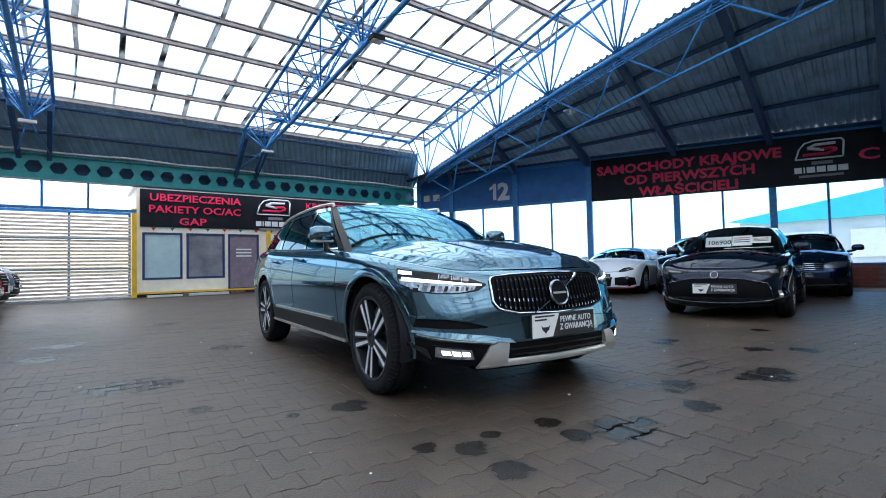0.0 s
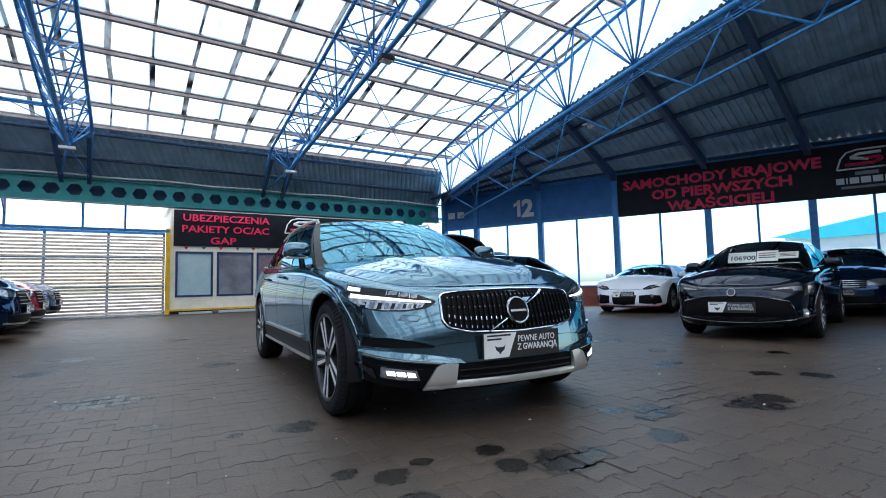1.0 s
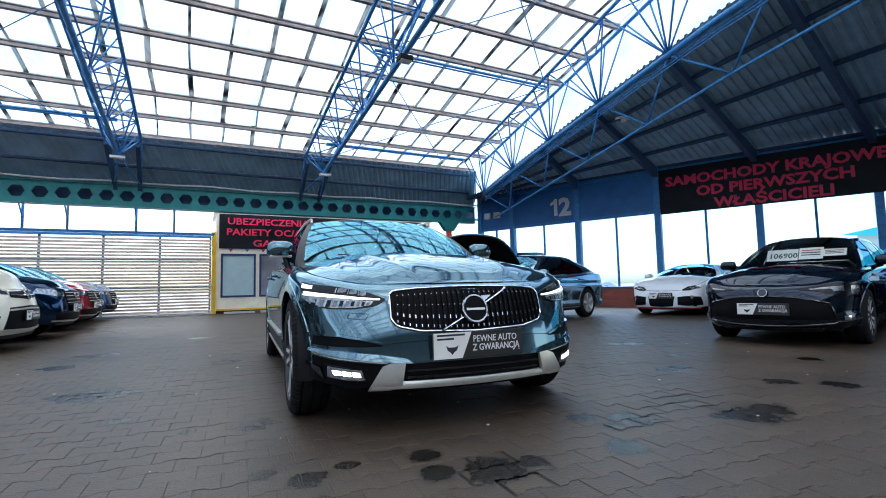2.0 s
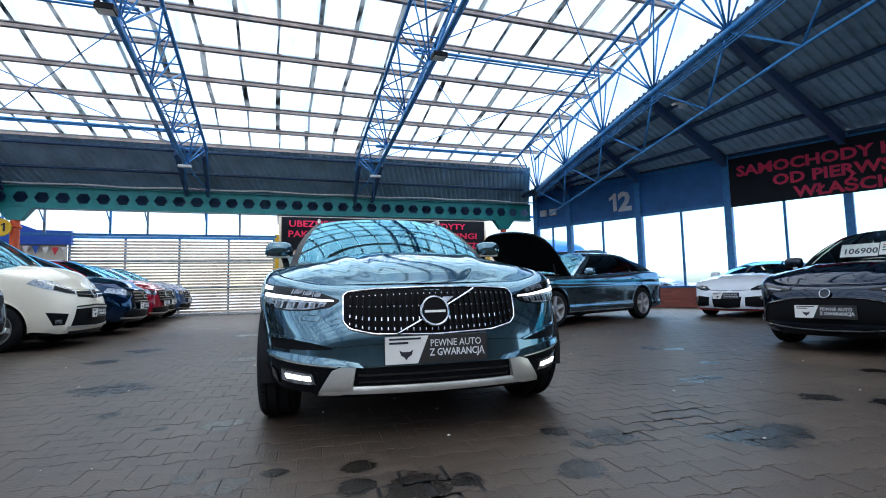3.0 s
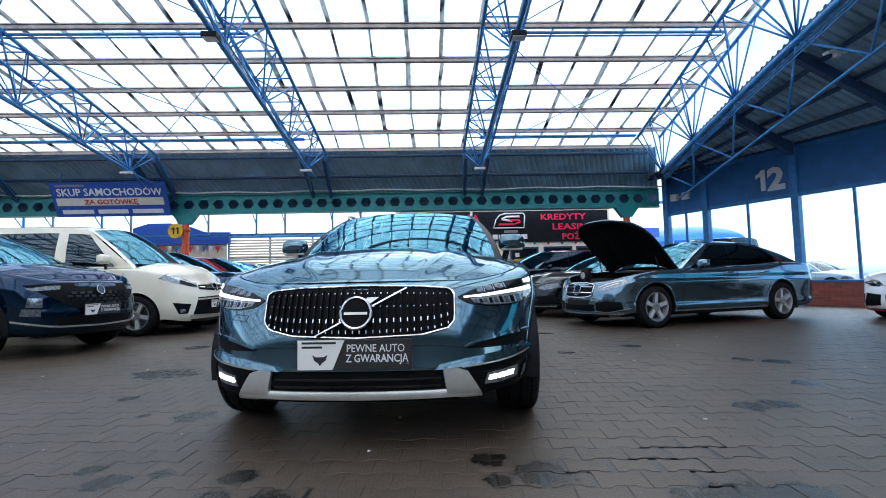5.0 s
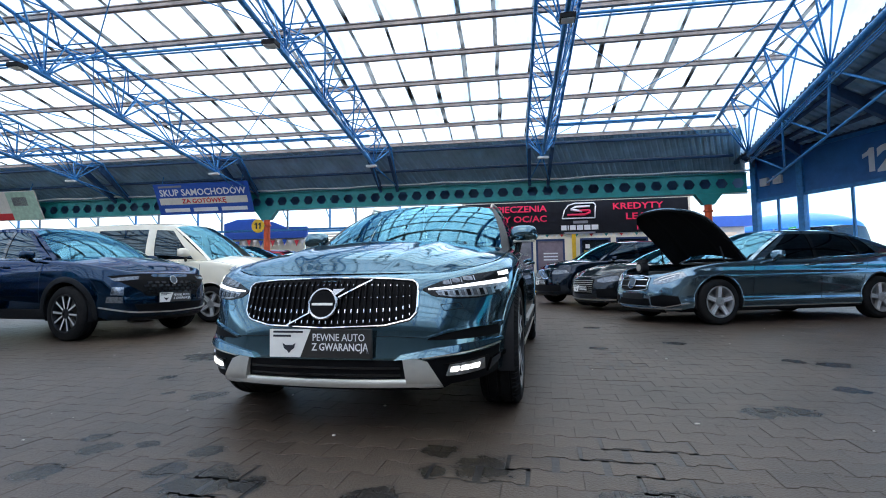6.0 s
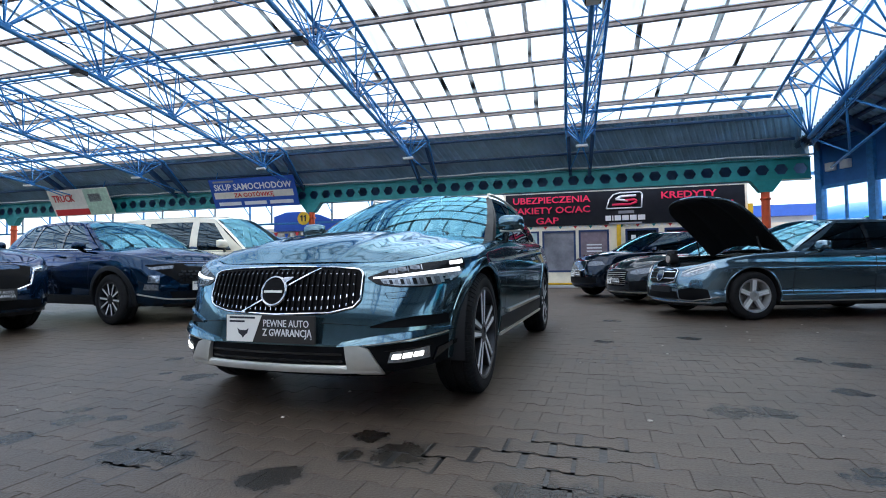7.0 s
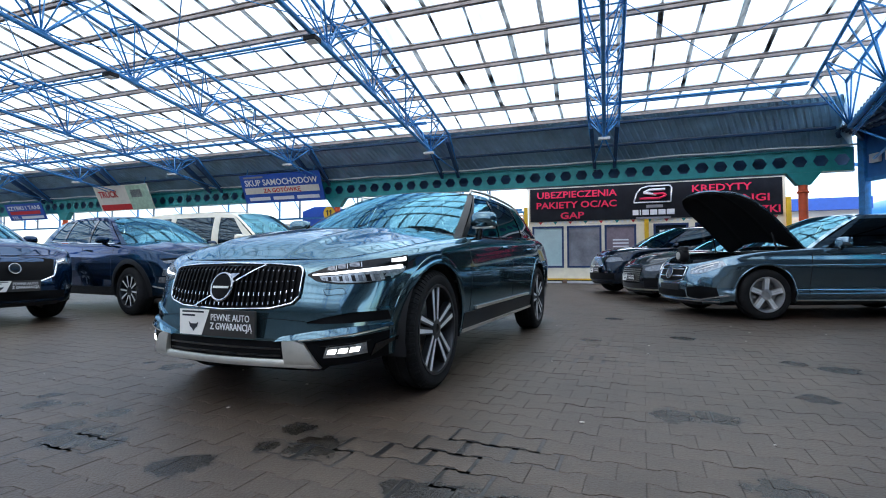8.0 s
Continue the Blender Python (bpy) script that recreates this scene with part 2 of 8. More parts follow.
bm = bmesh.new()
for y0, y1 in zip(PURLINS, PURLINS[1:]):
    for x0, x1 in zip(BARS, BARS[1:]):
        if x0 > min(edge_x(y0), edge_x(y1)) - 0.06:
            continue
        e = 0.02
        sag = random.uniform(-0.012, 0.012)
        q = [bm.verts.new((x, y, roof_z(y) + 0.10 + sag)) for x, y in ((x0 + e, y0 - e), (x1 - e, y0 - e), (x1 - e, y1 + e), (x0 + e, y1 + e))]
        q[2].co.x = min(q[2].co.x, edge_x(y1))
        q[1].co.x = min(q[1].co.x, edge_x(y0))
        bm.faces.new(q)
skylight = mesh_ob("skylight_panes", bm, M["panes"], kind="structure", label="weathered translucent white roof glazing panels")

pur = empty("purlins", None, "pale galvanised steel purlins under the glazing", "purlins", kind="structure")
for y in PURLINS:
    bm = bmesh.new()
    z = roof_z(y)
    for dy, dz, w, h in ((-0.030, 0, 0.018, 0.065), (0.040, 0.0, 0.014, 0.055)):
        add_box(bm, HALL_W, y + dy - w, z - h / 2, edge_x(y) + 0.05, y + dy + w, z + h / 2)
    add_box(bm, HALL_W, y - 0.06, z + 0.055, edge_x(y) + 0.05, y + 0.06, z + 0.075)
    part("purlin", bm, M["purlin"], pur)

bm = bmesh.new()
for x in BARS:
    for y0, y1 in zip(PURLINS, PURLINS[1:]):
        w = random.choice((0.018, 0.026, 0.034, 0.042, 0.055))
        xa, xb = x + random.uniform(-0.04, 0.04), x + random.uniform(-0.04, 0.04)
        if x > edge_x(y0):
            continue
        for a, b in (((y0), (y1)),):
            v = [bm.verts.new((px, py, roof_z(py) + dz)) for px, py, dz in ((xa - w, a, 0.08), (xa + w, a, 0.08), (xb + w, b, 0.08), (xb - w, b, 0.08), (xa - w, a, 0.125), (xa + w, a, 0.125), (xb + w, b, 0.125), (xb - w, b, 0.125))]
            for f in ((0, 3, 2, 1), (4, 5, 6, 7), (0, 1, 5, 4), (2, 3, 7, 6), (1, 2, 6, 5), (0, 4, 7, 3)):
                bm.faces.new([v[i] for i in f])
mesh_ob("glazing_bars", bm, M["seam"], kind="structure", label="dark glazing bars with worn sealing strips")

# trusses: two top chords, one bottom chord, fans of struts
TRUSSES = [4.3, -0.95, -6.25, -11.55, -16.85, -22.15, -27.45]
def bot_z(y):
    return 4.32 + 0.128 * (13.9 - RIDGE_Y - abs(y - RIDGE_Y))


def build_truss(name="roof_truss", cx=0.0, tie=False):
    t = empty(name, pose(cx, 0, 0), "sky-blue tubular steel roof truss with triangular section", "roof truss", "roof trusses")
    hw = 0.42
    ylo, yhi = 2 * RIDGE_Y - 14.6, 14.6
    for s in (-hw, hw):
        bm = bmesh.new()
        for a, b in ((yhi, RIDGE_Y), (RIDGE_Y, ylo)):
            add_tube(bm, (s, a, roof_z(a) - 0.13), (s, b, roof_z(b) - 0.13), 0.042, 8)
        part("top_chord", bm, M["steel_blue"], t)
    bm = bmesh.new()
    for a, b in ((13.9, RIDGE_Y), (RIDGE_Y, 2 * RIDGE_Y - 13.9)):
        add_tube(bm, (0, a, bot_z(a)), (0, b, bot_z(b)), 0.05, 8)
        add_tube(bm, (0.09, a, bot_z(a) + 0.06), (0.09, b, bot_z(b) + 0.06), 0.016, 5)
    part("bottom_chord", bm, M["steel_blue"], t)
    nodes = [13.9 - 1.98 * i for i in range(7)]
    nodes += [2 * RIDGE_Y - y for y in nodes[::-1]][1:]
    for i, y in enumerate(nodes):
        z = bot_z(y)
        part("node_plate", box(-0.05, y - 0.09, z - 0.02, 0.05, y + 0.09, z + 0.09, 0.004), M["steel_blue"], t)
        for sx in (-hw, hw):
            for dy in (-0.99, -0.33, 0.33, 0.99):
                yy = max(ylo, min(yhi, y + dy))
                part("strut", tube((0, y, z), (sx, yy, roof_z(yy) - 0.13), 0.021 if abs(dy) > 0.5 else 0.016, 5), M["steel_blue"], t)
    k = 0
    y = yhi
    while y > ylo + 0.9:
        sx = hw if k % 2 else -hw
        part("lacing_bar", tube((sx, y, roof_z(y) - 0.13), (-sx, y - 0.99, roof_z(y - 0.99) - 0.13), 0.018, 5), M["steel_blue"], t)
        part("cross_bar", tube((-hw, y, roof_z(y) - 0.13), (hw, y, roof_z(y) - 0.13), 0.018, 5), M["steel_blue"], t)
        y -= 0.99
        k += 1
    # end frame down to the beam
    for sx in (-hw, hw):
        part("end_strut", tube((sx, 14.6, roof_z(14.6) - 0.13), (sx * 0.8, 15.9, 3.95), 0.03, 6), M["steel_blue"], t)
        part("end_strut", tube((0, 13.9, bot_z(13.9)), (sx * 0.8, 15.9, 3.95), 0.022, 6), M["steel_blue"], t)
        part("end_strut", tube((0, 13.9, bot_z(13.9)), (sx, 14.6, roof_z(14.6) - 0.13), 0.022, 6), M["steel_blue"], t)
    part("end_plate", box(-0.16, 13.75, bot_z(13.9) - 0.07, 0.16, 13.92, bot_z(13.9) - 0.04), M["steel_blue"], t)
    return t


truss = build_truss(cx=TRUSSES[0])
for x in TRUSSES[1:]:
    copy_thing(truss, pose(x, 0, 0))

# eave truss along the east edge of the glazing
et = empty("eave_truss", None, "sky-blue tubular truss with a braced lower tie", "roof truss", "roof trusses")
def east_b(y):
    """A point of the eave truss's bottom chord."""
    d = abs(y - RIDGE_Y)
    return Vector((edge_x(y), y, 5.86 - 0.135 * d - 0.0035 * max(0, d - 5) ** 2))


YS = [RIDGE_Y + 1.02 * i for i in range(13)]
YS = [2 * RIDGE_Y - y for y in YS[:0:-1]] + YS
for dx in (-0.75, -0.05):
    bm = rod([(edge_x(a) + dx, a, roof_z(a) - 0.13) for a in YS], 0.042)
    part("top_chord", bm, M["steel_blue"], et)
for nm, o, r in (("bottom_chord", (0, 0, 0), 0.06), ("pipe", (0.05, 0, -0.1), 0.014), ("pipe", (0.05, 0, -0.16), 0.014), ("pipe", (0.05, 0, -0.22), 0.014)):
    bm = rod([east_b(a) + Vector(o) for a in YS], r)
    part(nm, bm, M["steel_blue"], et)
for i, y in enumerate(YS):
    if i % 2 == 0:
        for dx in (-0.75, -0.05):
            for dy in (-1.02, -0.34, 0.34, 1.02):
                yy = max(YS[0], min(YS[-1], y + dy))
                part("strut", tube(east_b(y), (edge_x(yy) + dx, yy, roof_z(yy) - 0.13), 0.02, 5), M["steel_blue"], et)
    if i + 1 < len(YS):
        b = YS[i + 1]
        s = (-0.75, -0.05) if i % 2 else (-0.05, -0.75)
        part("lacing_bar", tube((edge_x(y) + s[0], y, roof_z(y) - 0.13), (edge_x(b) + s[1], b, roof_z(b) - 0.13), 0.018, 5), M["steel_blue"], et)
def tie_p(y):
    d = abs(y - RIDGE_Y)
    return Vector((edge_x(y) + 0.45, y, 5.03 - 0.148 * d))


bm = rod([tie_p(a) for a in YS], 0.03)
part("lower_tie", bm, M["steel_blue"], et)
for i in range(1, len(YS) - 1, 2):
    for j in (i - 1, i + 1):
        part("tie_brace", tube(tie_p(YS[i]), east_b(YS[j]), 0.026, 6), M["steel_blue"], et)

# struts and wire bracing between the trusses
bm = bmesh.new()
xs = [edge_x(8) - 0.4] + TRUSSES
for x0, x1 in zip(xs, xs[1:]):
    if x0 == TRUSSES[0]:
        continue
    for y in (PURLINS[1], PURLINS[5], PURLINS[9], PURLINS[14], PURLINS[18], PURLINS[22]):
        z = roof_z(y) - 0.16
        add_tube(bm, (x0, y - 0.05, z), (x1, y - 0.05, z), 0.032, 6)
        add_tube(bm, (x0, y + 0.05, z - 0.02), (x1, y + 0.05, z - 0.02), 0.02, 6)
    for ya, yb in ((PURLINS[0], PURLINS[5]), (PURLINS[5], PURLINS[9]), (PURLINS[9], PURLINS[14]), (PURLINS[14], PURLINS[18])):
        add_tube(bm, (x0, ya, roof_z(ya) - 0.18), (x1, yb, roof_z(yb) - 0.18), 0.013, 4)
        add_tube(bm, (x1, ya, roof_z(ya) - 0.18), (x0, yb, roof_z(yb) - 0.18), 0.013, 4)
mesh_ob("roof_bracing", bm, M["steel_blue"], kind="structure", label="blue tubular struts and thin wire cross bracing")

# ---- setting: opaque skirts of the roof ----
def corrugated(name, low, high, n, pitch_h, rows=1, label=""):
    """A sheet between two curves, corrugated down the slope. low, high: functions of 0..1."""
    bm = bmesh.new()
    prof = ((0, 0), (0.3, 0), (0.42, 1), (0.72, 1), (0.84, 0))
    cols = []
    for i in range(n):
        for f, h in prof:
            s = (i + f) / n
            a, b = low(s), high(s)
            cols.append((bm.verts.new(a + Vector((0, 0, h * pitch_h))), bm.verts.new(b + Vector((0, 0, h * pitch_h)))))
    for c0, c1 in zip(cols, cols[1:]):
        bm.faces.new((c0[0], c1[0], c1[1], c0[1]))
    return mesh_ob(name, bm, M["corr"], kind="structure", label=label)


BEAM_Y = 16.0
corrugated("roof_skirt_north", lambda s: Vector((HALL_W + s * (11.15 - HALL_W), BEAM_Y + 0.55, 3.95)), lambda s: Vector((HALL_W + s * (10.22 - HALL_W), 14.62, 5.06)), 230, 0.035, label="dark weathered corrugated roof sheets")
WALL_SL = 0.45
WALL_X, WALL_TOP = 12.3, 4.38
def wall_pt(u, z=0.0, off=0.0):
    """East wall: u metres along it from y=13 to the south, off metres out of the hall."""
    k = math.hypot(1, WALL_SL)
    return Vector((WALL_X + WALL_SL * u / k + off / k, 12.99 - u / k + off * WALL_SL / k, z))


U0, U1 = -3.9, 27.0
def skirt_top(s):
    y = 14.4 + s * (-12.0 - 14.4)
    p = east_b(max(YS[0], min(YS[-1], y)))
    return Vector((p.x, y, p.z + 0.12))


bm = bmesh.new()
for a, b in zip(YS, YS[1:]):
    q = [(edge_x(a) + 0.03, a, east_b(a).z + 0.1), (edge_x(b) + 0.03, b, east_b(b).z + 0.1), (edge_x(b) + 0.03, b, roof_z(b) + 0.1), (edge_x(a) + 0.03, a, roof_z(a) + 0.1)]
    bm.faces.new([bm.verts.new(p) for p in q])
mesh_ob("gable_glazing", bm, M["gable"], kind="structure", label="weathered upright glazing along the eave truss")
corrugated("roof_skirt_east", lambda s: wall_pt(U0 + s * (U1 - U0), WALL_TOP, 0.35), skirt_top, 150, 0.04, label="dark weathered corrugated roof sheets")
A, B, C, D = (10.22, 14.62, 5.06), (11.15, 16.55, 3.97), (11.05, 16.62, 4.36), (10.0, 14.4, 4.0)
bm = bmesh.new()
for tri in ((A, B, D), (A, C, B)):
    bm.faces.new([bm.verts.new(p) for p in tri])
bmesh.ops.solidify(bm, geom=bm.faces[:], thickness=0.01)
mesh_ob("roof_corner", bm, M["corr"], kind="structure", label="dark folded sheet where the two roof skirts meet")
skp = empty("skirt_purlins", None, "dark steel purlins under the sheets", "purlins", kind="structure")
for f in (0.02, 0.28, 0.55, 0.8):
    part("purlin", rod([wall_pt(U0 + i / 20 * (U1 - U0), WALL_TOP + 0.06, 0.1).lerp(skirt_top(i / 20), f) - Vector((0, 0, 0.07)) for i in range(21)], 0.06, 4), M["rafter"], skp)
for f in (0.08, 0.5, 0.93):
    p0 = Vector((HALL_W, BEAM_Y + 0.5, 3.95)).lerp(Vector((HALL_W, 14.62, 5.06)), f) - Vector((0, 0, 0.06))
    p1 = Vector((10.8, BEAM_Y + 0.5, 3.95)).lerp(Vector((9.9, 14.62, 5.06)), f) - Vector((0, 0, 0.06))
    part("purlin", tube(p0, p1, 0.05, 4), M["rafter"], skp)
bm = bmesh.new()
for x in TRUSSES:
    for dx in (-0.3, 0.3):
        v = [(x + dx * 1.2 - 0.05, 14.5, 4.95), (x + dx * 1.2 + 0.05, 14.5, 4.95), (x + dx + 0.05, BEAM_Y + 0.1, 3.95), (x + dx - 0.05, BEAM_Y + 0.1, 3.95)]
        lo = [bm.verts.new((a, b, c - 0.22)) for a, b, c in v]
        hi = [bm.verts.new((a, b, c)) for a, b, c in v]
        bm.faces.new(lo[::-1])
        bm.faces.new(hi)
        for i in range(4):
            bm.faces.new((lo[i], lo[(i + 1) % 4], hi[(i + 1) % 4], hi[i]))
POSTS = (-3.05, -1.58, 1.04, 3.67, 6.34, 8.84, 11.4, 14.0, 16.6, 19.2, 21.8)
for u in POSTS:
    s = (u - U0) / (U1 - U0)
    a, b = wall_pt(u, WALL_TOP + 0.02, 0.0), skirt_top(s)
    d = Vector((0, 0.07, 0))
    lo = [a - d, a + d, b + d, b - d]
    low = [bm.verts.new(p - Vector((0, 0, 0.34 if i < 2 else 0.2))) for i, p in enumerate(lo)]
    hi = [bm.verts.new(p - Vector((0, 0, 0.02))) for p in lo]
    bm.faces.new(low[::-1])
    bm.faces.new(hi)
    for i in range(4):
        bm.faces.new((low[i], low[(i + 1) % 4], hi[(i + 1) % 4], hi[i]))
mesh_ob("skirt_rafters", bm, M["rafter"], kind="structure", label="dark blue steel rafters under the roof skirts")

# ---- setting: green castellated beam on orange columns ----
def castellated(name, x0, x1, y, z0, z1, pitch=0.50, r=0.17):
    bm = bmesh.new()
    n = int((x1 - x0) / pitch)
    p = (x1 - x0) / n
    zc = 0.5 * (z0 + z1)
    hexa = [(r * 1.12 * math.cos(math.pi / 3 * k), r * math.sin(math.pi / 3 * k) * 1.05) for k in range(6)]
    for i in range(n):
        cx = x0 + (i + 0.5) * p
        for yy, flip in ((y - 0.012, 1), (y + 0.012, 0)):
            o = [bm.verts.new(c) for c in ((cx + p / 2, yy, zc), (cx + p / 2, yy, z1), (cx - p / 2, yy, z1), (cx - p / 2, yy, zc), (cx - p / 2, yy, z0), (cx + p / 2, yy, z0))]
            h = [bm.verts.new((cx + a, yy, zc + b)) for a, b in hexa]
            for k in range(6):
                q = (o[k], o[(k + 1) % 6], h[(k + 1) % 6], h[k])
                bm.faces.new(q if flip else q[::-1])
        for k in range(6):
            a, b = hexa[k], hexa[(k + 1) % 6]
            bm.faces.new([bm.verts.new(c) for c in ((cx + a[0], y - 0.012, zc + a[1]), (cx + b[0], y - 0.012, zc + b[1]), (cx + b[0], y + 0.012, zc + b[1]), (cx + a[0], y + 0.012, zc + a[1]))])
    add_box(bm, x0, y - 0.1, z1, x1, y + 0.1, z1 + 0.025)
    add_box(bm, x0, y - 0.1, z0 - 0.025, x1, y + 0.1, z0)
    return mesh_ob(name, bm, M["green"], kind="structure", label="green castellated steel beam with hexagonal openings")


castellated("beam_north", -31.0, 10.9, BEAM_Y, 3.33, 3.93)
mesh_ob("trim_north", box(-31.5, BEAM_Y + 0.42, 3.34, 11.1, BEAM_Y + 0.45, 4.05), M["rafter"], kind="structure", label="dark sheet closing the eave behind the beam")


def orange_column(x, y):
    c = empty("column", pose(x, y, 0), "orange-red round steel column with a green flared head", "column", "hall columns", "structure")
    part("shaft", tube((0, 0, 0), (0, 0, 2.98), 0.115, 20), M["orange"], c, smooth=True)
    bm = bmesh.new()
    add_tube(bm, (0, 0, 2.72), (0, 0, 2.78), 0.15, 20, caps=True)
    part("collar", bm, M["orange"], c)
    part("head", prism([(-0.16, 2.95), (0.16, 2.95), (0.42, 3.3), (-0.42, 3.3)], -0.12, 0.12), M["green"], c, "green flared steel head")
    return c


for x in (9.7, -5.6, -20.9):
    orange_column(x, BEAM_Y)

# ---- setting: floor and outside ground ----
bm = box(-400, -400, -0.2, 400, 400, -0.06)
mesh_ob("ground", bm, M["ground"], kind="structure", label="pale asphalt yard round the hall")
bm = box(HALL_W - 1, -16, -0.058, 20, 21.5, -0.0030)
mesh_ob("floor", bm, M["joint"], kind="structure", label="worn brown concrete block paving with dark stains")

# ---- setting: east wall with windows ----
def wall_m(u, off=0.0, z=0.0):
    """Frame on the east wall: x runs south along it, -y points into the hall."""
    a = wall_pt(u, z, off)
    d = (wall_pt(u + 1) - wall_pt(u)).normalized()
    n = Vector((-d.y, d.x, 0))
    m = Matrix.Identity(4)
    m.col[0][:3], m.col[1][:3], m.col[2][:3], m.col[3][:3] = d, n, (0, 0, 1), a
    return m


WIN_TOP = 2.93
wall = empty("wall_east", wall_m(0), "blue steel east wall with large windows over red brick", "wall", kind="structure")
for u in POSTS:
    part("post", box(u - 0.09, -0.1, 0.0, u + 0.09, 0.1, WALL_TOP, 0.006), M["steel_blue"], wall)
for u0, u1 in zip(POSTS, POSTS[1:]):
    part("upper_panel", box(u0 + 0.09, 0.0, WIN_TOP + 0.07, u1 - 0.09, 0.06, WALL_TOP - 0.02), M["steel_navy"], wall, "dark blue sheet panel")
    for z in (WIN_TOP + 0.05, WALL_TOP - 0.10):
        part("rail", box(u0 + 0.09, -0.05, z - 0.05, u1 - 0.09, 0.05, z + 0.05, 0.004), M["steel_blue"], wall)
    um = 0.5 * (u0 + u1)
    part("mullion", box(um - 0.03, -0.03, 0.66, um + 0.03, 0.03, WIN_TOP, 0.003), M["steel_blue"], wall)
    part("sill", box(u0 + 0.09, -0.07, 0.60, u1 - 0.09, 0.07, 0.655, 0.004), M["steel_navy"], wall)
    for a, b in ((u0 + 0.09, um - 0.03), (um + 0.03, u1 - 0.09)):
        g = part("pane", box(a, -0.004, 0.655, b, 0.004, WIN_TOP), M["winglass"], wall)
        g.visible_shadow = False
part("brick_core", box(POSTS[0], -0.03, -0.05, POSTS[-1], 0.09, 0.60), M["mortar"], wall)

# dark board across the wall with red lettering
board = empty("banner_east", wall_m(0, -0.14), "black banner with red lettering and a white emblem", "banner")
def grid_mesh(rows, bm=None, mi=0, keep=None):
    """Faces over a grid of points; keep(i, j) may leave cells out."""
    bm = bm or bmesh.new()
    V = [[bm.verts.new(p) for p in r] for r in rows]
    for i in range(len(V) - 1):
        for j in range(len(V[0]) - 1):
            if keep is None or keep(i, j):
                q = (V[i][j], V[i][j + 1], V[i + 1][j + 1], V[i + 1][j])
                bm.faces.new(q).material_index = mi
    return bm


def cloth(x0, z0, x1, z1, nx, nz, amp):
    rows = []
    for j in range(nz + 1):
        r = []
        for i in range(nx + 1):
            x, z = x0 + (x1 - x0) * i / nx, z0 + (z1 - z0) * j / nz
            r.append(Vector((x, amp * (noise.noise(Vector((x * 0.9, z * 1.5, 3.1))) + 0.4 * noise.noise(Vector((x * 3.1, z * 2.2, 7.7)))), z)))
        rows.append(r)
    bm = bmesh.new()
    grid_mesh(rows, bm)
    bmesh.ops.solidify(bm, geom=bm.faces[:], thickness=0.006)
    return bm


UP = pose(0, 0, 0, 90, 0, 0)
part("cloth", cloth(3.78, 2.86, 14.2, 4.25, 60, 10, 0.012), M["blackvinyl"], board, smooth=True)
for t, u0, u1, z, h in (("SAMOCHODY KRAJOWE", 3.98, 9.08, 3.71, 0.40), ("OD PIERWSZYCH", 4.82, 8.42, 3.32, 0.40), ("WŁAŚCICIELI", 5.28, 8.02, 2.92, 0.40)):
    words(t, h, M["redtext"], Matrix.Translation((u0, -0.035, z)) @ UP, board, bold=0.035, width=u1 - u0)
words("C", 0.42, M["redtext"], Matrix.Translation((10.75, -0.035, 3.42)) @ UP, board, bold=0.02, wide=1.6)


def emblem(parent, cx, z, w, y=-0.035):
    """The firm's emblem and name as plain shapes."""
    k = w / 1.3
    def loop(pts, r, material, nm):
        bm = bmesh.new()
        for a, b in zip(pts, pts[1:]):
            add_tube(bm, (cx + a[0] * k, y, z + a[1] * k), (cx + b[0] * k, y, z + b[1] * k), r * k, 6, caps=True)
        part(nm, bm, material, parent)
    loop([(0.55, -0.27), (-0.62, -0.27), (-0.52, 0.05), (-0.38, 0.22), (-0.15, 0.28), (0.52, 0.28), (0.58, 0.2), (0.55, -0.27)], 0.026, M["whitetext"], "emblem_outline")
    loop([(0.38, 0.16), (-0.12, 0.15), (-0.3, 0.06), (0.1, -0.02)], 0.045, M["whitetext"], "emblem_stroke")
    loop([(-0.42, -0.14), (0.2, -0.14), (0.40, -0.06), (0.34, 0.02), (0.0, 0.0)], 0.045, M["redtext"], "emblem_stroke")
    part("name_bar", box(cx - 0.22 * k, y - 0.006, z - 0.46 * k, cx + 0.30 * k, y, z - 0.36 * k), M["plainbar"], parent)
    for i, (a, b) in enumerate(((-0.66, -0.47), (-0.43, -0.39), (-0.35, -0.14), (-0.10, 0.12), (0.16, 0.38), (0.42, 0.66))):
        part("name_bar", box(cx + a * k, y - 0.006, z - 0.70 * k, cx + b * k, y, z - 0.52 * k), M["whitetext"], parent)
    part("name_bar", box(cx - 0.55 * k, y - 0.006, z - 0.84 * k, cx + 0.55 * k, y, z - 0.77 * k), M["plainbar"], parent)


M["plainbar"] = mat("grey_lettering_bar", (0.28, 0.28, 0.3), 0.5, var=0.1)
emblem(board, 9.95, 3.81, 1.17)

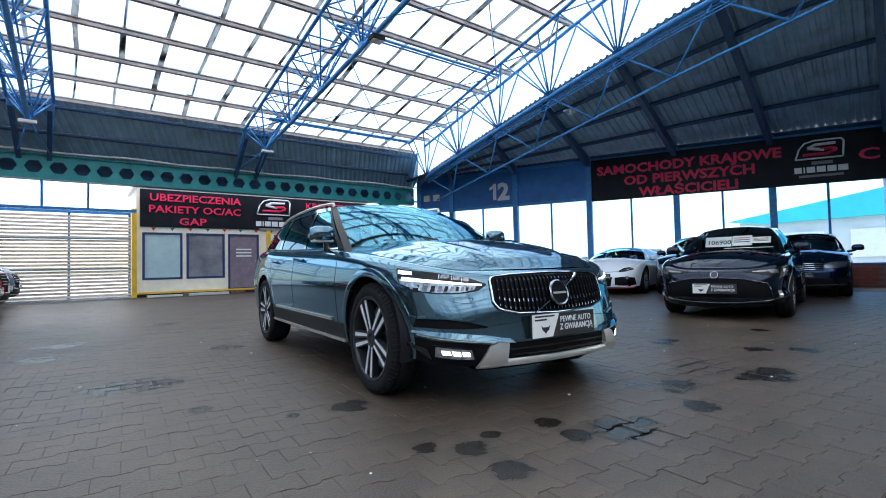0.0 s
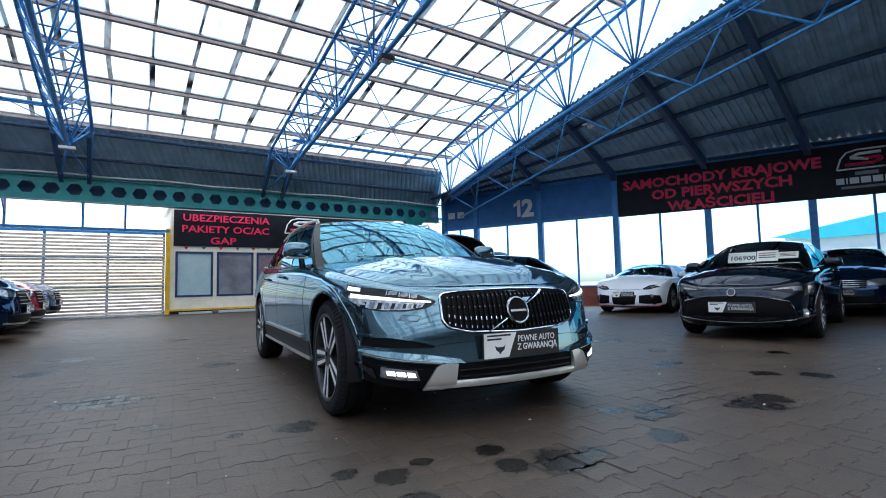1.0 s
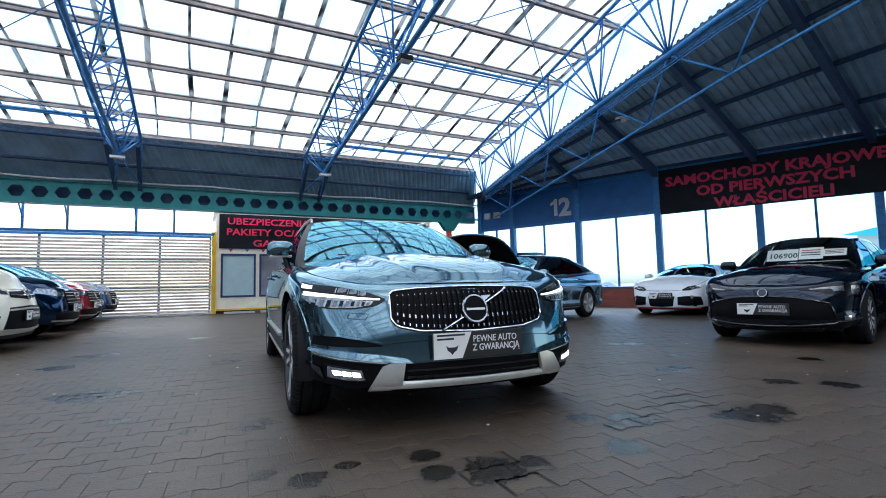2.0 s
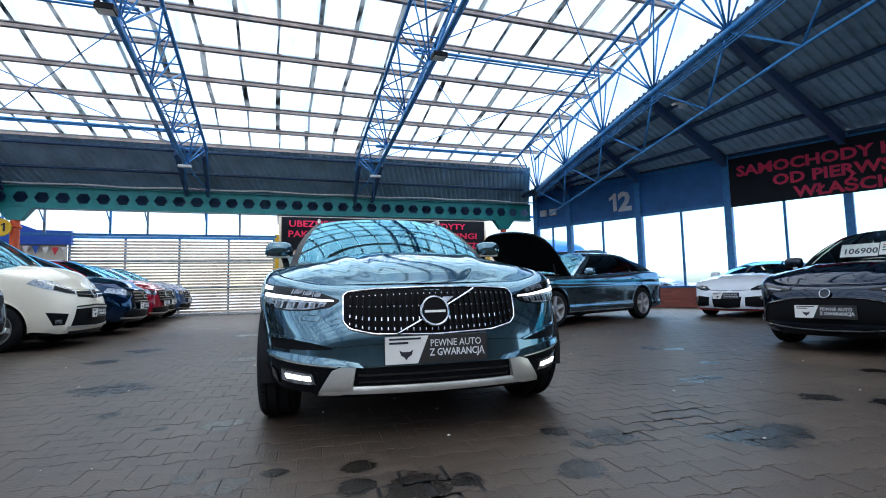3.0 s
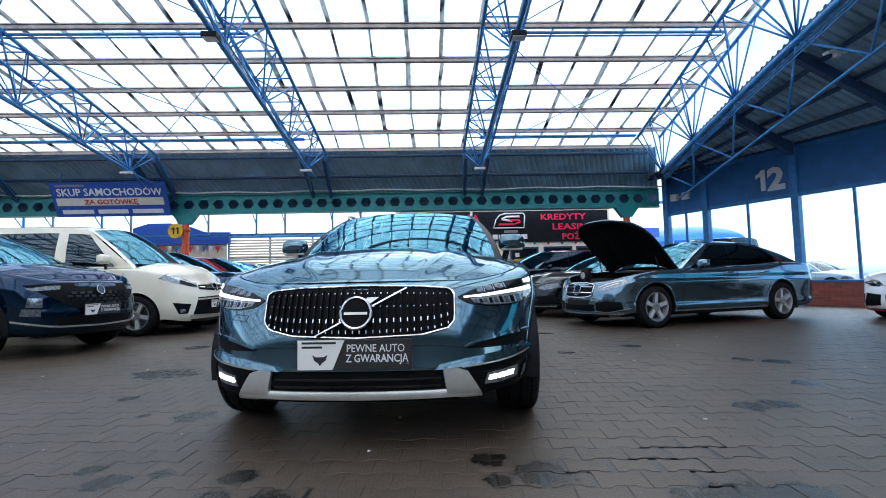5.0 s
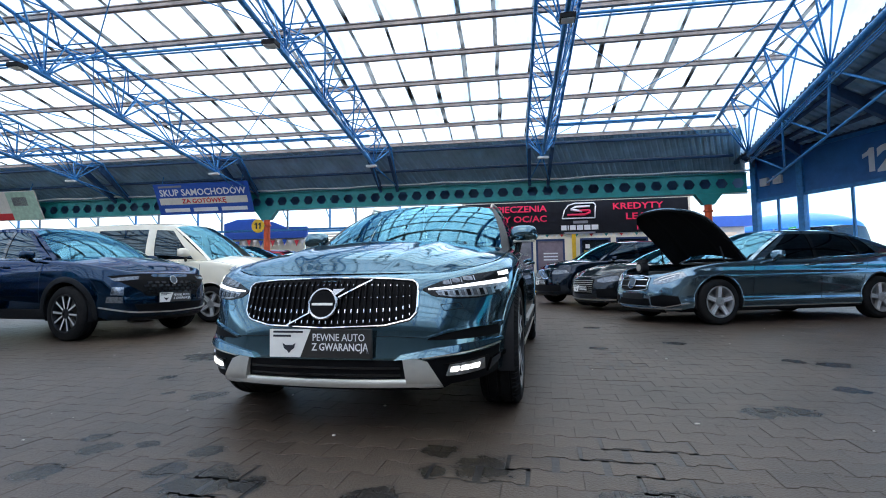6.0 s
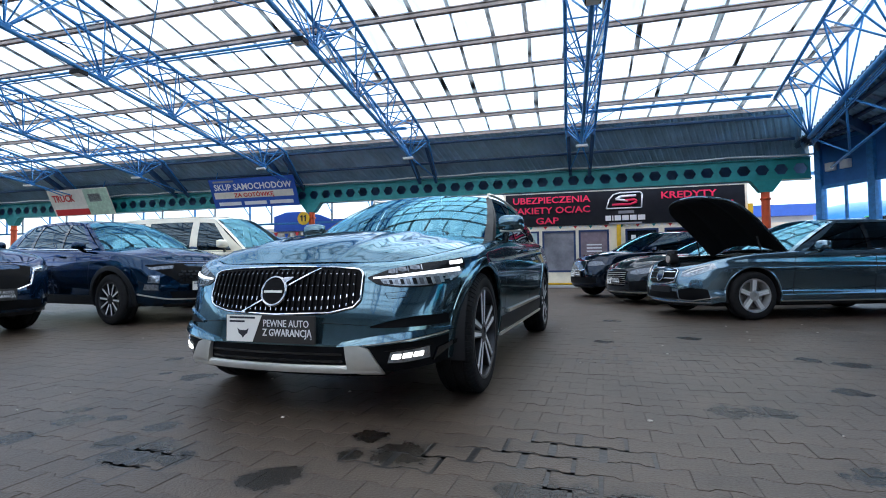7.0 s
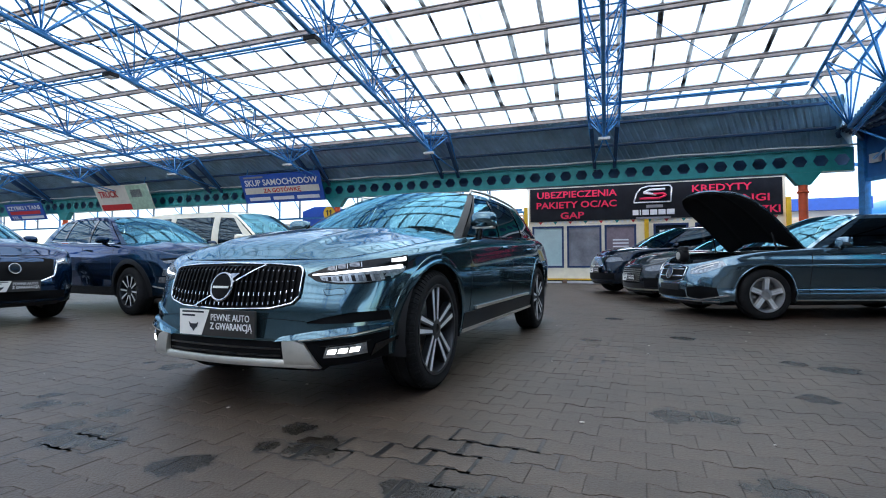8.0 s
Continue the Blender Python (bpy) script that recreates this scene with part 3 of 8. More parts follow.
num = empty("bay_sign", wall_m(0, -0.03), "dark square sign with white number 12", "sign")
part("plate", box(-0.10, -0.012, 3.07, 0.94, 0.0, 4.0, 0.004), M["steel_navy"], num)
words("2", 0.86, M["whitetext"], Matrix.Translation((0.36, -0.018, 3.23)) @ UP, num, bold=0.045, width=0.47)
part("lettering", prism([(0.17, 3.23), (0.30, 3.23), (0.30, 3.84), (0.20, 3.84), (0.14, 3.76), (0.03, 3.71), (0.03, 3.60), (0.17, 3.66)], -0.021, -0.015), M["whitetext"], num)
for u in (-2.67, -2.24):
    lm = empty("wall_lamp", wall_m(u, -0.02, 3.52), "small grey square wall lamp", "lamp", "wall lamps")
    part("housing", box(-0.13, -0.10, -0.12, 0.13, 0.0, 0.12, 0.01), M["white"], lm)
    part("lens", box(-0.10, -0.115, -0.09, 0.10, -0.102, 0.09), M["lens2"] if "lens2" in M else M["white"], lm)

# ---- setting: fence, offices and clerestory behind the green beam ----
FENCE_Y, OFF_Y = 18.3, 18.2
fence = empty("slat_fence", None, "screen of cream brown horizontal slats on steel posts", "fence", kind="structure")
FX0, FX1 = -5.1, 1.33
me_slat = None
z = 0.12
k = 0
while z < 2.62:
    if me_slat is None:
        ob = part("slat", box(FX0, FENCE_Y - 0.012, -0.035, FX1, FENCE_Y + 0.012, 0.035, 0.003), M["slat"], fence)
        me_slat = ob.data
        ob.location.z = z
    else:
        ob = new("slat", me_slat)
        ob.parent = fence
        ob.location = (random.uniform(-0.01, 0.01), 0, z + random.uniform(-0.004, 0.004))
    z += 0.107
for x in (-5.1, -3.5, -1.85, -0.25, 1.3):
    part("post", box(x - 0.035, FENCE_Y + 0.014, -0.05, x + 0.035, FENCE_Y + 0.08, 2.75, 0.004), M["steel_blue"], fence)
for z in (0.95, 1.9):
    part("rail", box(FX0, FENCE_Y - 0.04, z - 0.025, FX1, FENCE_Y - 0.014, z + 0.025, 0.003), M["bar"], fence)
part("top_rail", box(FX0, FENCE_Y - 0.05, 2.68, FX1, FENCE_Y + 0.05, 2.76, 0.004), M["steel_blue"], fence)
part("kerb", box(FX0, FENCE_Y - 0.08, -0.05, FX1, FENCE_Y + 0.08, 0.06, 0.01), M["ground"], fence)

cler = empty("clerestory", None, "narrow band of windows under the beam", "window", kind="structure")
x = -30.6
k = 0
CY = 17.25
while x < 1.4:
    part("mullion", box(x - 0.03, CY - 0.03, 2.70, x + 0.03, CY + 0.03, 3.75, 0.003), M["steel_blue"] if k % 2 else M["bar"], cler)
    bm = bmesh.new()
    add_tube(bm, (x, CY, 3.05), (x, CY - 0.6, 3.6), 0.02, 6)
    part("brace", bm, M["steel_blue"], cler)
    x += 1.05 if k % 2 else 1.75
    k += 1
part("rail", box(-31, CY - 0.04, 2.66, 1.4, CY + 0.04, 2.74, 0.004), M["steel_blue"], cler)
part("rail", box(-31, CY - 0.04, 3.62, 12.6, CY + 0.04, 3.72, 0.004), M["steel_blue"], cler)

# offices
office = empty("office_booth", None, "white office booth with blue-framed windows and yellow posts", "booth")
M["navyframe"] = mat("navy_window_frame", (0.018, 0.042, 0.13), 0.45, var=0.1)
M["creamwall"] = mat("cream_wall_panel", (0.92, 0.83, 0.64), 0.55, var=0.12, scale=2, bump=0.1)
M["blind"] = mat("pale_window_blind", (0.88, 0.80, 0.66), 0.6, var=0.08, scale=4)
# mottled brown-violet panel right behind one pane
M["violetpanel"] = mat("violet_window_panel", (0.44, 0.30, 0.27), 0.35, var=0.5, scale=1.2)
M["doorgrey"] = mat("grey_door_panel", (0.25, 0.19, 0.22), 0.4, var=0.2)
ox0, ox1 = 1.5, 9.95
part("back_wall", box(ox0, OFF_Y + 2.4, 0, ox1, OFF_Y + 2.5, 3.6), M["creamwall"], office)
part("end_wall", box(ox0 - 0.02, OFF_Y + 0.08, 0, ox0 + 0.08, OFF_Y + 2.4, 3.6), M["creamwall"], office)
part("end_wall", box(ox1 - 0.08, OFF_Y + 0.08, 0, ox1 + 0.02, OFF_Y + 2.4, 3.6), M["creamwall"], office)
part("roof", box(ox0 - 0.1, OFF_Y - 0.02, 3.6, ox1 + 0.1, OFF_Y + 2.6, 3.68), M["white"], office)
part("plinth", box(ox0, OFF_Y - 0.03, 0.0, ox1, OFF_Y + 0.08, 0.1, 0.005), M["dark"], office)
part("base_board", box(ox0, OFF_Y - 0.05, 0.1, ox1, OFF_Y - 0.032, 0.16), M["yellow"], office)
wins = [(1.64, 2.81, "blind"), (2.93, 4.16, "violetpanel"), (4.27, 5.35, "doorgrey"), (5.92, 7.05, "dark"), (7.25, 8.40, "dark"), (8.55, 9.7, "dark")]
edges = [ox0] + [e for a, b, _ in wins for e in (a, b)] + [ox1]
for i in range(0, len(edges), 2):
    part("wall_panel", box(edges[i] + 0.001, OFF_Y, 0.1, edges[i + 1] - 0.001, OFF_Y + 0.08, 3.6), M["creamwall"], office)
for i, (a, b, mt) in enumerate(wins):
    z0 = 0.12 if i == 2 else 0.56
    if z0 > 0.2:
        part("wall_panel", box(a, OFF_Y, 0.1, b, OFF_Y + 0.08, z0), M["creamwall"], office)
    part("wall_panel", box(a, OFF_Y, 2.13, b, OFF_Y + 0.08, 3.6), M["creamwall"], office)
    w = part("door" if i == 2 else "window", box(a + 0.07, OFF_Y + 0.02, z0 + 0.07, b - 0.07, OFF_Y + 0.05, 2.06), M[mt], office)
    for bx in ((a, z0, a + 0.07, 2.13), (b - 0.07, z0, b, 2.13), (a + 0.07, 2.06, b - 0.07, 2.13), (a + 0.07, z0, b - 0.07, z0 + 0.07)):
        part("frame", box(bx[0], OFF_Y - 0.015, bx[1], bx[2], OFF_Y + 0.06, bx[3], 0.004), M["navyframe"], w)
    if mt != "doorgrey":
        g = part("glass", box(a + 0.07, OFF_Y + 0.0, z0 + 0.07, b - 0.07, OFF_Y + 0.004, 2.06), M["winglass"], w)
        g.visible_shadow = False
    if i == 2:
        bm = bmesh.new()
        add_tube(bm, (b - 0.13, OFF_Y - 0.05, 1.0), (b - 0.13, OFF_Y - 0.05, 1.2), 0.014, 8, caps=True)
        part("handle", bm, M["chrome"], w)
        for kk in range(3):
            part("notice_line", box(a + 0.28, OFF_Y + 0.014, 1.55 - 0.12 * kk, b - 0.26, OFF_Y + 0.019, 1.60 - 0.12 * kk), M["whitetext"], w)
    if i == 3:
        part("notice", box(a + 0.15, OFF_Y - 0.006, 1.55, b - 0.15, OFF_Y - 0.001, 1.66), M["yellow"], w)
        part("notice", box(a + 0.2, OFF_Y - 0.006, 1.74, a + 0.36, OFF_Y - 0.001, 1.9), M["whitetext"], w)
    if i == 4:
        for kk in range(2):
            part("notice_line", box(a + 0.16, OFF_Y - 0.006, 1.82 - 0.12 * kk, b - 0.3, OFF_Y - 0.001, 1.88 - 0.12 * kk), M["whitetext"], w)
for x, zt in ((1.41, 2.88), (5.69, 2.29), (10.0, 2.88)):
    part("corner_post", box(x - 0.07, OFF_Y - 0.10, 0, x + 0.07, OFF_Y - 0.04, zt, 0.006), M["yellow"], office, "yellow steel post")
# a row of small pennants under the banner
pen = empty("bunting", pose(0, OFF_Y - 0.006, 0), "row of small white, red and green pennants on a cord", "bunting")
for i in range(44):
    x = 1.7 + i * 0.183
    part("flag", prism([(x, 2.30), (x + 0.15, 2.30), (x + 0.075, 2.19)], -0.003, 0.003), M[("white", "signred", "white", "white", "green", "white")[i % 6]], pen)
part("cord", tube((1.6, 0, 2.305), (9.8, 0, 2.305), 0.005, 5), M["white"], pen)

nb = empty("banner_north", pose(0, OFF_Y - 0.04, 0), "black banner with red lettering and a white emblem", "banner")
part("cloth", cloth(1.57, 2.31, 9.85, 3.56, 46, 8, 0.012), M["blackvinyl"], nb, smooth=True)
for t, x0, x1, z in (("UBEZPIECZENIA", 1.83, 4.70, 3.19), ("PAKIETY OC/AC", 1.80, 4.68, 2.80), ("GAP", 2.69, 3.55, 2.40), ("KREDYTY", 7.14, 8.95, 3.19), ("LEASINGI", 7.60, 9.45, 2.80), ("POŻYCZKI", 7.98, 9.75, 2.40)):
    words(t, 0.34, M["redtext"], Matrix.Translation((x0, -0.035, z)) @ UP, nb, bold=0.02, width=x1 - x0)
emblem(nb, 5.92, 3.17, 1.35)
bm = rod([(-30.5 + i * 0.7, BEAM_Y - 0.14, 4.02 + 0.02 * math.sin(i * 1.7) + 0.012 * math.sin(i * 0.6)) for i in range(61)], 0.028, 6)
mesh_ob("cable_duct", bm, M["white"], label="pale cable duct sagging along the beam top", category="cable")

M["palegreen"] = mat("pale_green_print", (0.45, 0.62, 0.48), 0.5, var=0.2)
# leaning signs under the north roof skirt
def lean_sign(x0, x1, label, fields, z=3.22, h=1.16):
    m = pose(0.5 * (x0 + x1), 15.64, z, 24, 0, 0)
    sg = empty("hanging_sign", m, label, "sign", "hanging signs")
    w = x1 - x0
    part("panel", box(-w / 2, 0.0, 0, w / 2, 0.03, h, 0.006), M[fields["base"]], sg)
    for nm, mt, a, b, c, d in fields["blocks"]:
        part(nm, box(-w / 2 + a * w, -0.006, b * h, -w / 2 + c * w, -0.001, d * h), M[mt], sg)
    for t, mt, a, c, b, size in fields["texts"]:
        words(t, size, M[mt], Matrix.Translation((-w / 2 + a * w, -0.012, b * h)) @ UP, sg, bold=0.02, width=(c - a) * w)
    for s in (-0.42, 0.42):
        bm = bmesh.new()
        add_tube(bm, (s * w, 0.03, h * 0.9), (s * w, 0.30, h * 1.18), 0.015, 6)
        part("bracket", bm, M["steel_blue"], sg)
    return sg


lean_sign(-9.62, -5.9, "blue sign board with white and red lettering", dict(base="signblue",
    blocks=[("band", "signcream", 0.03, 0.33, 0.96, 0.55)] + [("number_bar", "whitetext", a, 0.09, b, 0.21) for a, b in ((0.06, 0.33), (0.37, 0.63), (0.67, 0.94))] + [("small_bar", "plainbar", 0.05, 0.88, 0.30, 0.94)],
    texts=[("SKUP SAMOCHODÓW", "whitetext", 0.05, 0.96, 0.62, 0.34), ("ZA GOTÓWKĘ", "signred", 0.27, 0.74, 0.37, 0.22)]))
lean_sign(-17.85, -14.6, "cream sign board with red lettering and a red band", dict(base="signcream",
    blocks=[("band", "signred", 0.03, 0.03, 0.60, 0.26), ("green_field", "palegreen", 0.60, 0.02, 0.99, 0.98), ("picture_patch", "plainbar", 0.66, 0.5, 0.86, 0.8)],
    texts=[("TRUCK", "signred", 0.06, 0.42, 0.55, 0.42)]))
lean_sign(-24.3, -21.6, "blue sign board with pale lettering bars", dict(base="signblue",
    blocks=[("band", "signred", 0.08, 0.36, 0.9, 0.56), ("number_bar", "whitetext", 0.34, 0.1, 0.94, 0.26)], texts=[("SZYBKI I TANI", "whitetext", 0.06, 0.94, 0.64, 0.28), ("TEL.", "whitetext", 0.08, 0.30, 0.1, 0.20)]), 2.98, 0.86)

# booth with the round number sign
kiosk = empty("kiosk", None, "cream kiosk under a blue arched fascia with bunting", "kiosk")
KY = 18.2
part("wall_panel", box(-9.8, KY, 0, -5.15, KY + 0.1, 2.6), M["creamwall"], kiosk)
pts = [(-8.6, 2.45), (-4.95, 2.45), (-4.95, 2.9), (-5.9, 2.92), (-6.4, 3.12), (-7.2, 3.28), (-8.0, 3.28), (-8.6, 3.1)]
part("fascia", prism(pts, KY - 0.18, KY - 0.02), M["signblue"], kiosk, "blue arched fascia board")
part("counter_window", box(-8.2, KY - 0.02, 1.0, -5.8, KY - 0.002, 1.95), M["dark"], kiosk)
bun = empty("bunting", pose(0, KY - 0.19, 0), "string of small triangular red, blue and cream flags", "bunting")
for i in range(14):
    x = -8.6 + 0.26 * i
    zt = 2.40 - 0.05 * math.sin(math.pi * (i % 5) / 4)
    part("flag", prism([(x, zt), (x + 0.2, zt), (x + 0.1, zt - 0.26)], -0.004, 0.004), M[("signred", "signcream", "signblue", "signcream")[i % 4]], bun)
bm = bmesh.new()
add_tube(bm, (-8.8, 0, 2.42), (-4.9, 0, 2.42), 0.006, 4)
part("cord", bm, M["dark"], bun)
rs = empty("round_sign", pose(-5.85, 15.8, 2.72), "round yellow sign with dark number 11", "sign")
bm = bmesh.new()
add_tube(bm, (0, 0, 0), (0, 0.03, 0), 0.25, 28, caps=True)
part("disc", bm, M["yellow"], rs)
for dx in (-0.085, 0.055):
    part("lettering", prism([(dx + 0.005, -0.11), (dx + 0.055, -0.11), (dx + 0.055, 0.12), (dx + 0.015, 0.12), (dx - 0.04, 0.075), (dx - 0.04, 0.035), (dx + 0.005, 0.062)], -0.010, -0.004), M["ink"], rs)
part("arm", box(0.0, 0.035, -0.02, 0.25, 0.2, 0.02), M["steel_blue"], rs)

# floodlights and small fittings under the trusses
def fitting(x, y):
    f = empty("floodlight", pose(x, y, bot_z(y) - 0.02), "small dark floodlight under the roof truss", "lamp", "floodlights")
    part("housing", box(-0.13, -0.11, -0.14, 0.13, 0.11, -0.05, 0.012), M["dark"], f)
    part("lens", box(-0.11, -0.09, -0.15, 0.11, 0.09, -0.142), M["white"], f)
    part("bracket", box(-0.02, -0.02, -0.05, 0.02, 0.02, 0.03), M["steel_blue"], f)
    return f


f0 = fitting(TRUSSES[0], 7.4)
for x in TRUSSES[1:5]:
    copy_thing(f0, pose(x, 7.4, bot_z(7.4) - 0.02))
for x in TRUSSES[:5]:
    e = empty("end_lamp", pose(x, 13.75, bot_z(13.75) - 0.1), "flat white lamp at the truss foot", "lamp", "truss end lamps")
    part("housing", box(-0.16, -0.06, -0.035, 0.16, 0.06, 0.03, 0.01), M["white"], e)
e = empty("bulkhead_lamp", pose(*(tie_p(7.4) + Vector((0.1, 0, 0.55)))), "white bulkhead lamp on the eave truss", "lamp")
part("shade", prism([(-0.22, 0.0), (0.0, 0.06), (0.22, 0.03), (0.2, 0.0), (0.0, 0.02), (-0.2, -0.04)], -0.06, 0.06), M["white"], e)
part("body", box(-0.05, -0.04, -0.09, 0.05, 0.04, 0.0, 0.01), M["white"], e)

# ---- setting: unseen walls and roof strip, added to close the hall ----
# mid grey, chosen for what the car fronts mirror
M["greywall"] = mat("closing_wall_grey", (0.30, 0.33, 0.35), 0.6, var=0.2, scale=1.2, bump=0.1)
part_wall = box(HALL_W - 0.3, -14.0, 0.0, HALL_W - 0.1, 19.5, 5.2)
mesh_ob("wall_west", part_wall, M["greywall"], kind="structure", label="plain grey wall added out of view")
mesh_ob("wall_south", box(HALL_W - 0.3, -13.6, 0.0, 20.5, -13.4, 5.6), M["greywall"], kind="structure", label="plain grey wall added out of view")
mesh_ob("roof_south", box(HALL_W, -13.4, 4.4, 20.0, -11.4, 4.5), M["corr"], kind="structure", label="plain roof strip added out of view")

# ---- outside, seen through the windows ----
out = empty("far_building", pose(0, 0, 0), "teal commercial building with a pale base", "building")
part("facade", box(31, -6, 0, 31.5, 11.5, 3.0), M["facade"], out)
part("fascia", prism([(-6, 3.0), (10.0, 2.75), (12.0, 3.0), (-6, 5.9)], 30.6, 31.6, "x"), M["teal"], out, "teal sloping fascia")
for i in range(5):
    part("window", box(30.9, -4.5 + 3 * i, 0.8, 30.98, -2.6 + 3 * i, 2.2), M["blind"], out)
dome = bmesh.new()
bmesh.ops.create_uvsphere(dome, u_segments=28, v_segments=14, radius=1)
bmesh.ops.delete(dome, geom=[v for v in dome.verts if v.co.z < -0.01], context="VERTS")
bmesh.ops.scale(dome, vec=(4.2, 4.2, 1.3), verts=dome.verts)
dome_m = mat("blue_canopy", (0.03, 0.2, 0.6), 0.5, var=0.15)
cano = empty("canopy", pose(23.5, 37.4, 3.55), "blue domed canopy outside", "canopy")
part("cover", dome, dome_m, cano, smooth=True)
for a in (0.8, 2.4, 4.0, 5.6):
    part("leg", tube((3.8 * math.cos(a), 3.8 * math.sin(a), -3.6), (3.8 * math.cos(a), 3.8 * math.sin(a), 0.05), 0.06, 8), M["white"], cano)
shed = empty("shed", pose(0, 0, 0), "pale shed with grey slatted shutter and blue roof edge", "building")
part("wall", box(10.6, 24.0, 0, 14.4, 24.3, 2.9), M["facade"], shed)
part("roof_edge", box(10.4, 23.6, 2.9, 14.6, 24.3, 3.4), M["signblue"], shed)
for i in range(14):
    part("shutter_slat", box(11.2, 23.93, 0.3 + 0.17 * i, 14.0, 23.99, 0.44 + 0.17 * i), M["slat"], shed)

M["signgreen"] = mat("green_sign_plate", (0.03, 0.45, 0.08), 0.5, var=0.1)
ex = empty("exit_sign", pose(15.6, 22.3, 0), "small green sign on a post outside", "sign")
part("post", tube((0, 0, -0.06), (0, 0, 2.7), 0.03, 8), M["bar"], ex)
part("plate", box(-0.03, -0.28, 2.42, -0.015, 0.28, 2.68), M["signgreen"], ex)
part("print_line", box(-0.034, -0.2, 2.50, -0.0315, 0.2, 2.60), M["whitetext"], ex)

# slabs and timber along the foot of the booth
M["oldwood"] = mat("grey_brown_timber", (0.16, 0.10, 0.07), 0.8, var=0.4, scale=8, bump=0.3)
for x0, x1, h in ((1.75, 2.75, 0.06), (2.95, 4.2, 0.075), (6.1, 7.4, 0.06)):
    mesh_ob("concrete_slab", box(x0, OFF_Y - 0.42, -0.004, x1, OFF_Y - 0.14, h, 0.012), M["ground"], label="pale worn concrete slab at the foot of the booth", category="slab", group="slabs at the booth")
for x0, x1, h in ((2.78, 2.93, 0.12), (4.25, 4.75, 0.09)):
    mesh_ob("timber_block", box(x0, OFF_Y - 0.40, -0.004, x1, OFF_Y - 0.16, h, 0.008), M["oldwood"], label="weathered brown timber block on the paving", category="timber")

# ---- vehicles ----
def paint_mat(name, color, rough=0.4, metal=0.45, coat=1.5, edge=None, weight=1.0):
    """Clear-coated car paint, with fine flakes and a slight ripple."""
    m = mat(name, color, rough, metal, 0.5, weight, var=0.06, scale=1.5)
    nt = m.node_tree
    b = nt.nodes["Principled BSDF"]
    tc = nt.nodes.new("ShaderNodeTexCoord")
    b.inputs["Specular IOR Level"].default_value = 0.0
    b.inputs["Coat IOR"].default_value = coat
    if edge:
        b.inputs["Specular Tint"].default_value = (*edge, 1)
    # thin film of dust dulls the coat unevenly
    d = nt.nodes.new("ShaderNodeTexNoise")
    d.inputs["Scale"].default_value = 4.0
    d.inputs["Detail"].default_value = 8
    mr = nt.nodes.new("ShaderNodeMapRange")
    mr.inputs["From Min"].default_value = 0.35
    mr.inputs["From Max"].default_value = 0.75
    mr.inputs["To Min"].default_value = 0.0
    mr.inputs["To Max"].default_value = 0.03
    nt.links.new(tc.outputs["Object"], d.inputs["Vector"])
    nt.links.new(d.outputs["Fac"], mr.inputs["Value"])
    nt.links.new(mr.outputs[0], b.inputs["Coat Roughness"])
    return m


def pchip(pts):
    """Smooth curve through (x, y) points that does not overshoot."""
    X = np.array([p[0] for p in pts], float)
    Y = np.array([p[1] for p in pts], float)
    if len(X) == 1:
        return lambda v: float(Y[0])
    h = np.diff(X)
    dl = np.diff(Y) / h
    d = np.zeros(len(X))
    d[0], d[-1] = dl[0], dl[-1]
    for i in range(1, len(X) - 1):
        if dl[i - 1] * dl[i] > 0:
            w1, w2 = 2 * h[i] + h[i - 1], h[i] + 2 * h[i - 1]
            d[i] = (w1 + w2) / (w1 / dl[i - 1] + w2 / dl[i])

    def f(v):
        v = min(max(v, X[0]), X[-1])
        i = min(int(np.searchsorted(X, v, side="right")) - 1, len(h) - 1)
        t = (v - X[i]) / h[i]
        return float(Y[i] * (1 + 2 * t) * (1 - t) ** 2 + d[i] * h[i] * t * (1 - t) ** 2 + Y[i + 1] * t * t * (3 - 2 * t) + d[i + 1] * h[i] * t * t * (t - 1))
    return f


def polyline(pts, closed=False):
    """A point at 0..1 along straight pieces, by length."""
    P = [Vector(p) for p in pts]
    L = [0.0]
    for a, b in zip(P, P[1:]):
        L.append(L[-1] + (b - a).length)

    def f(t):
        s = t * L[-1]
        for i in range(len(P) - 1):
            if s <= L[i + 1] or i == len(P) - 2:
                k = (s - L[i]) / max(1e-9, L[i + 1] - L[i])
                return P[i].lerp(P[i + 1], k)
    return f


def smooth_f(x):
    x = min(1.0, max(0.0, x))
    return x * x * (3 - 2 * x)


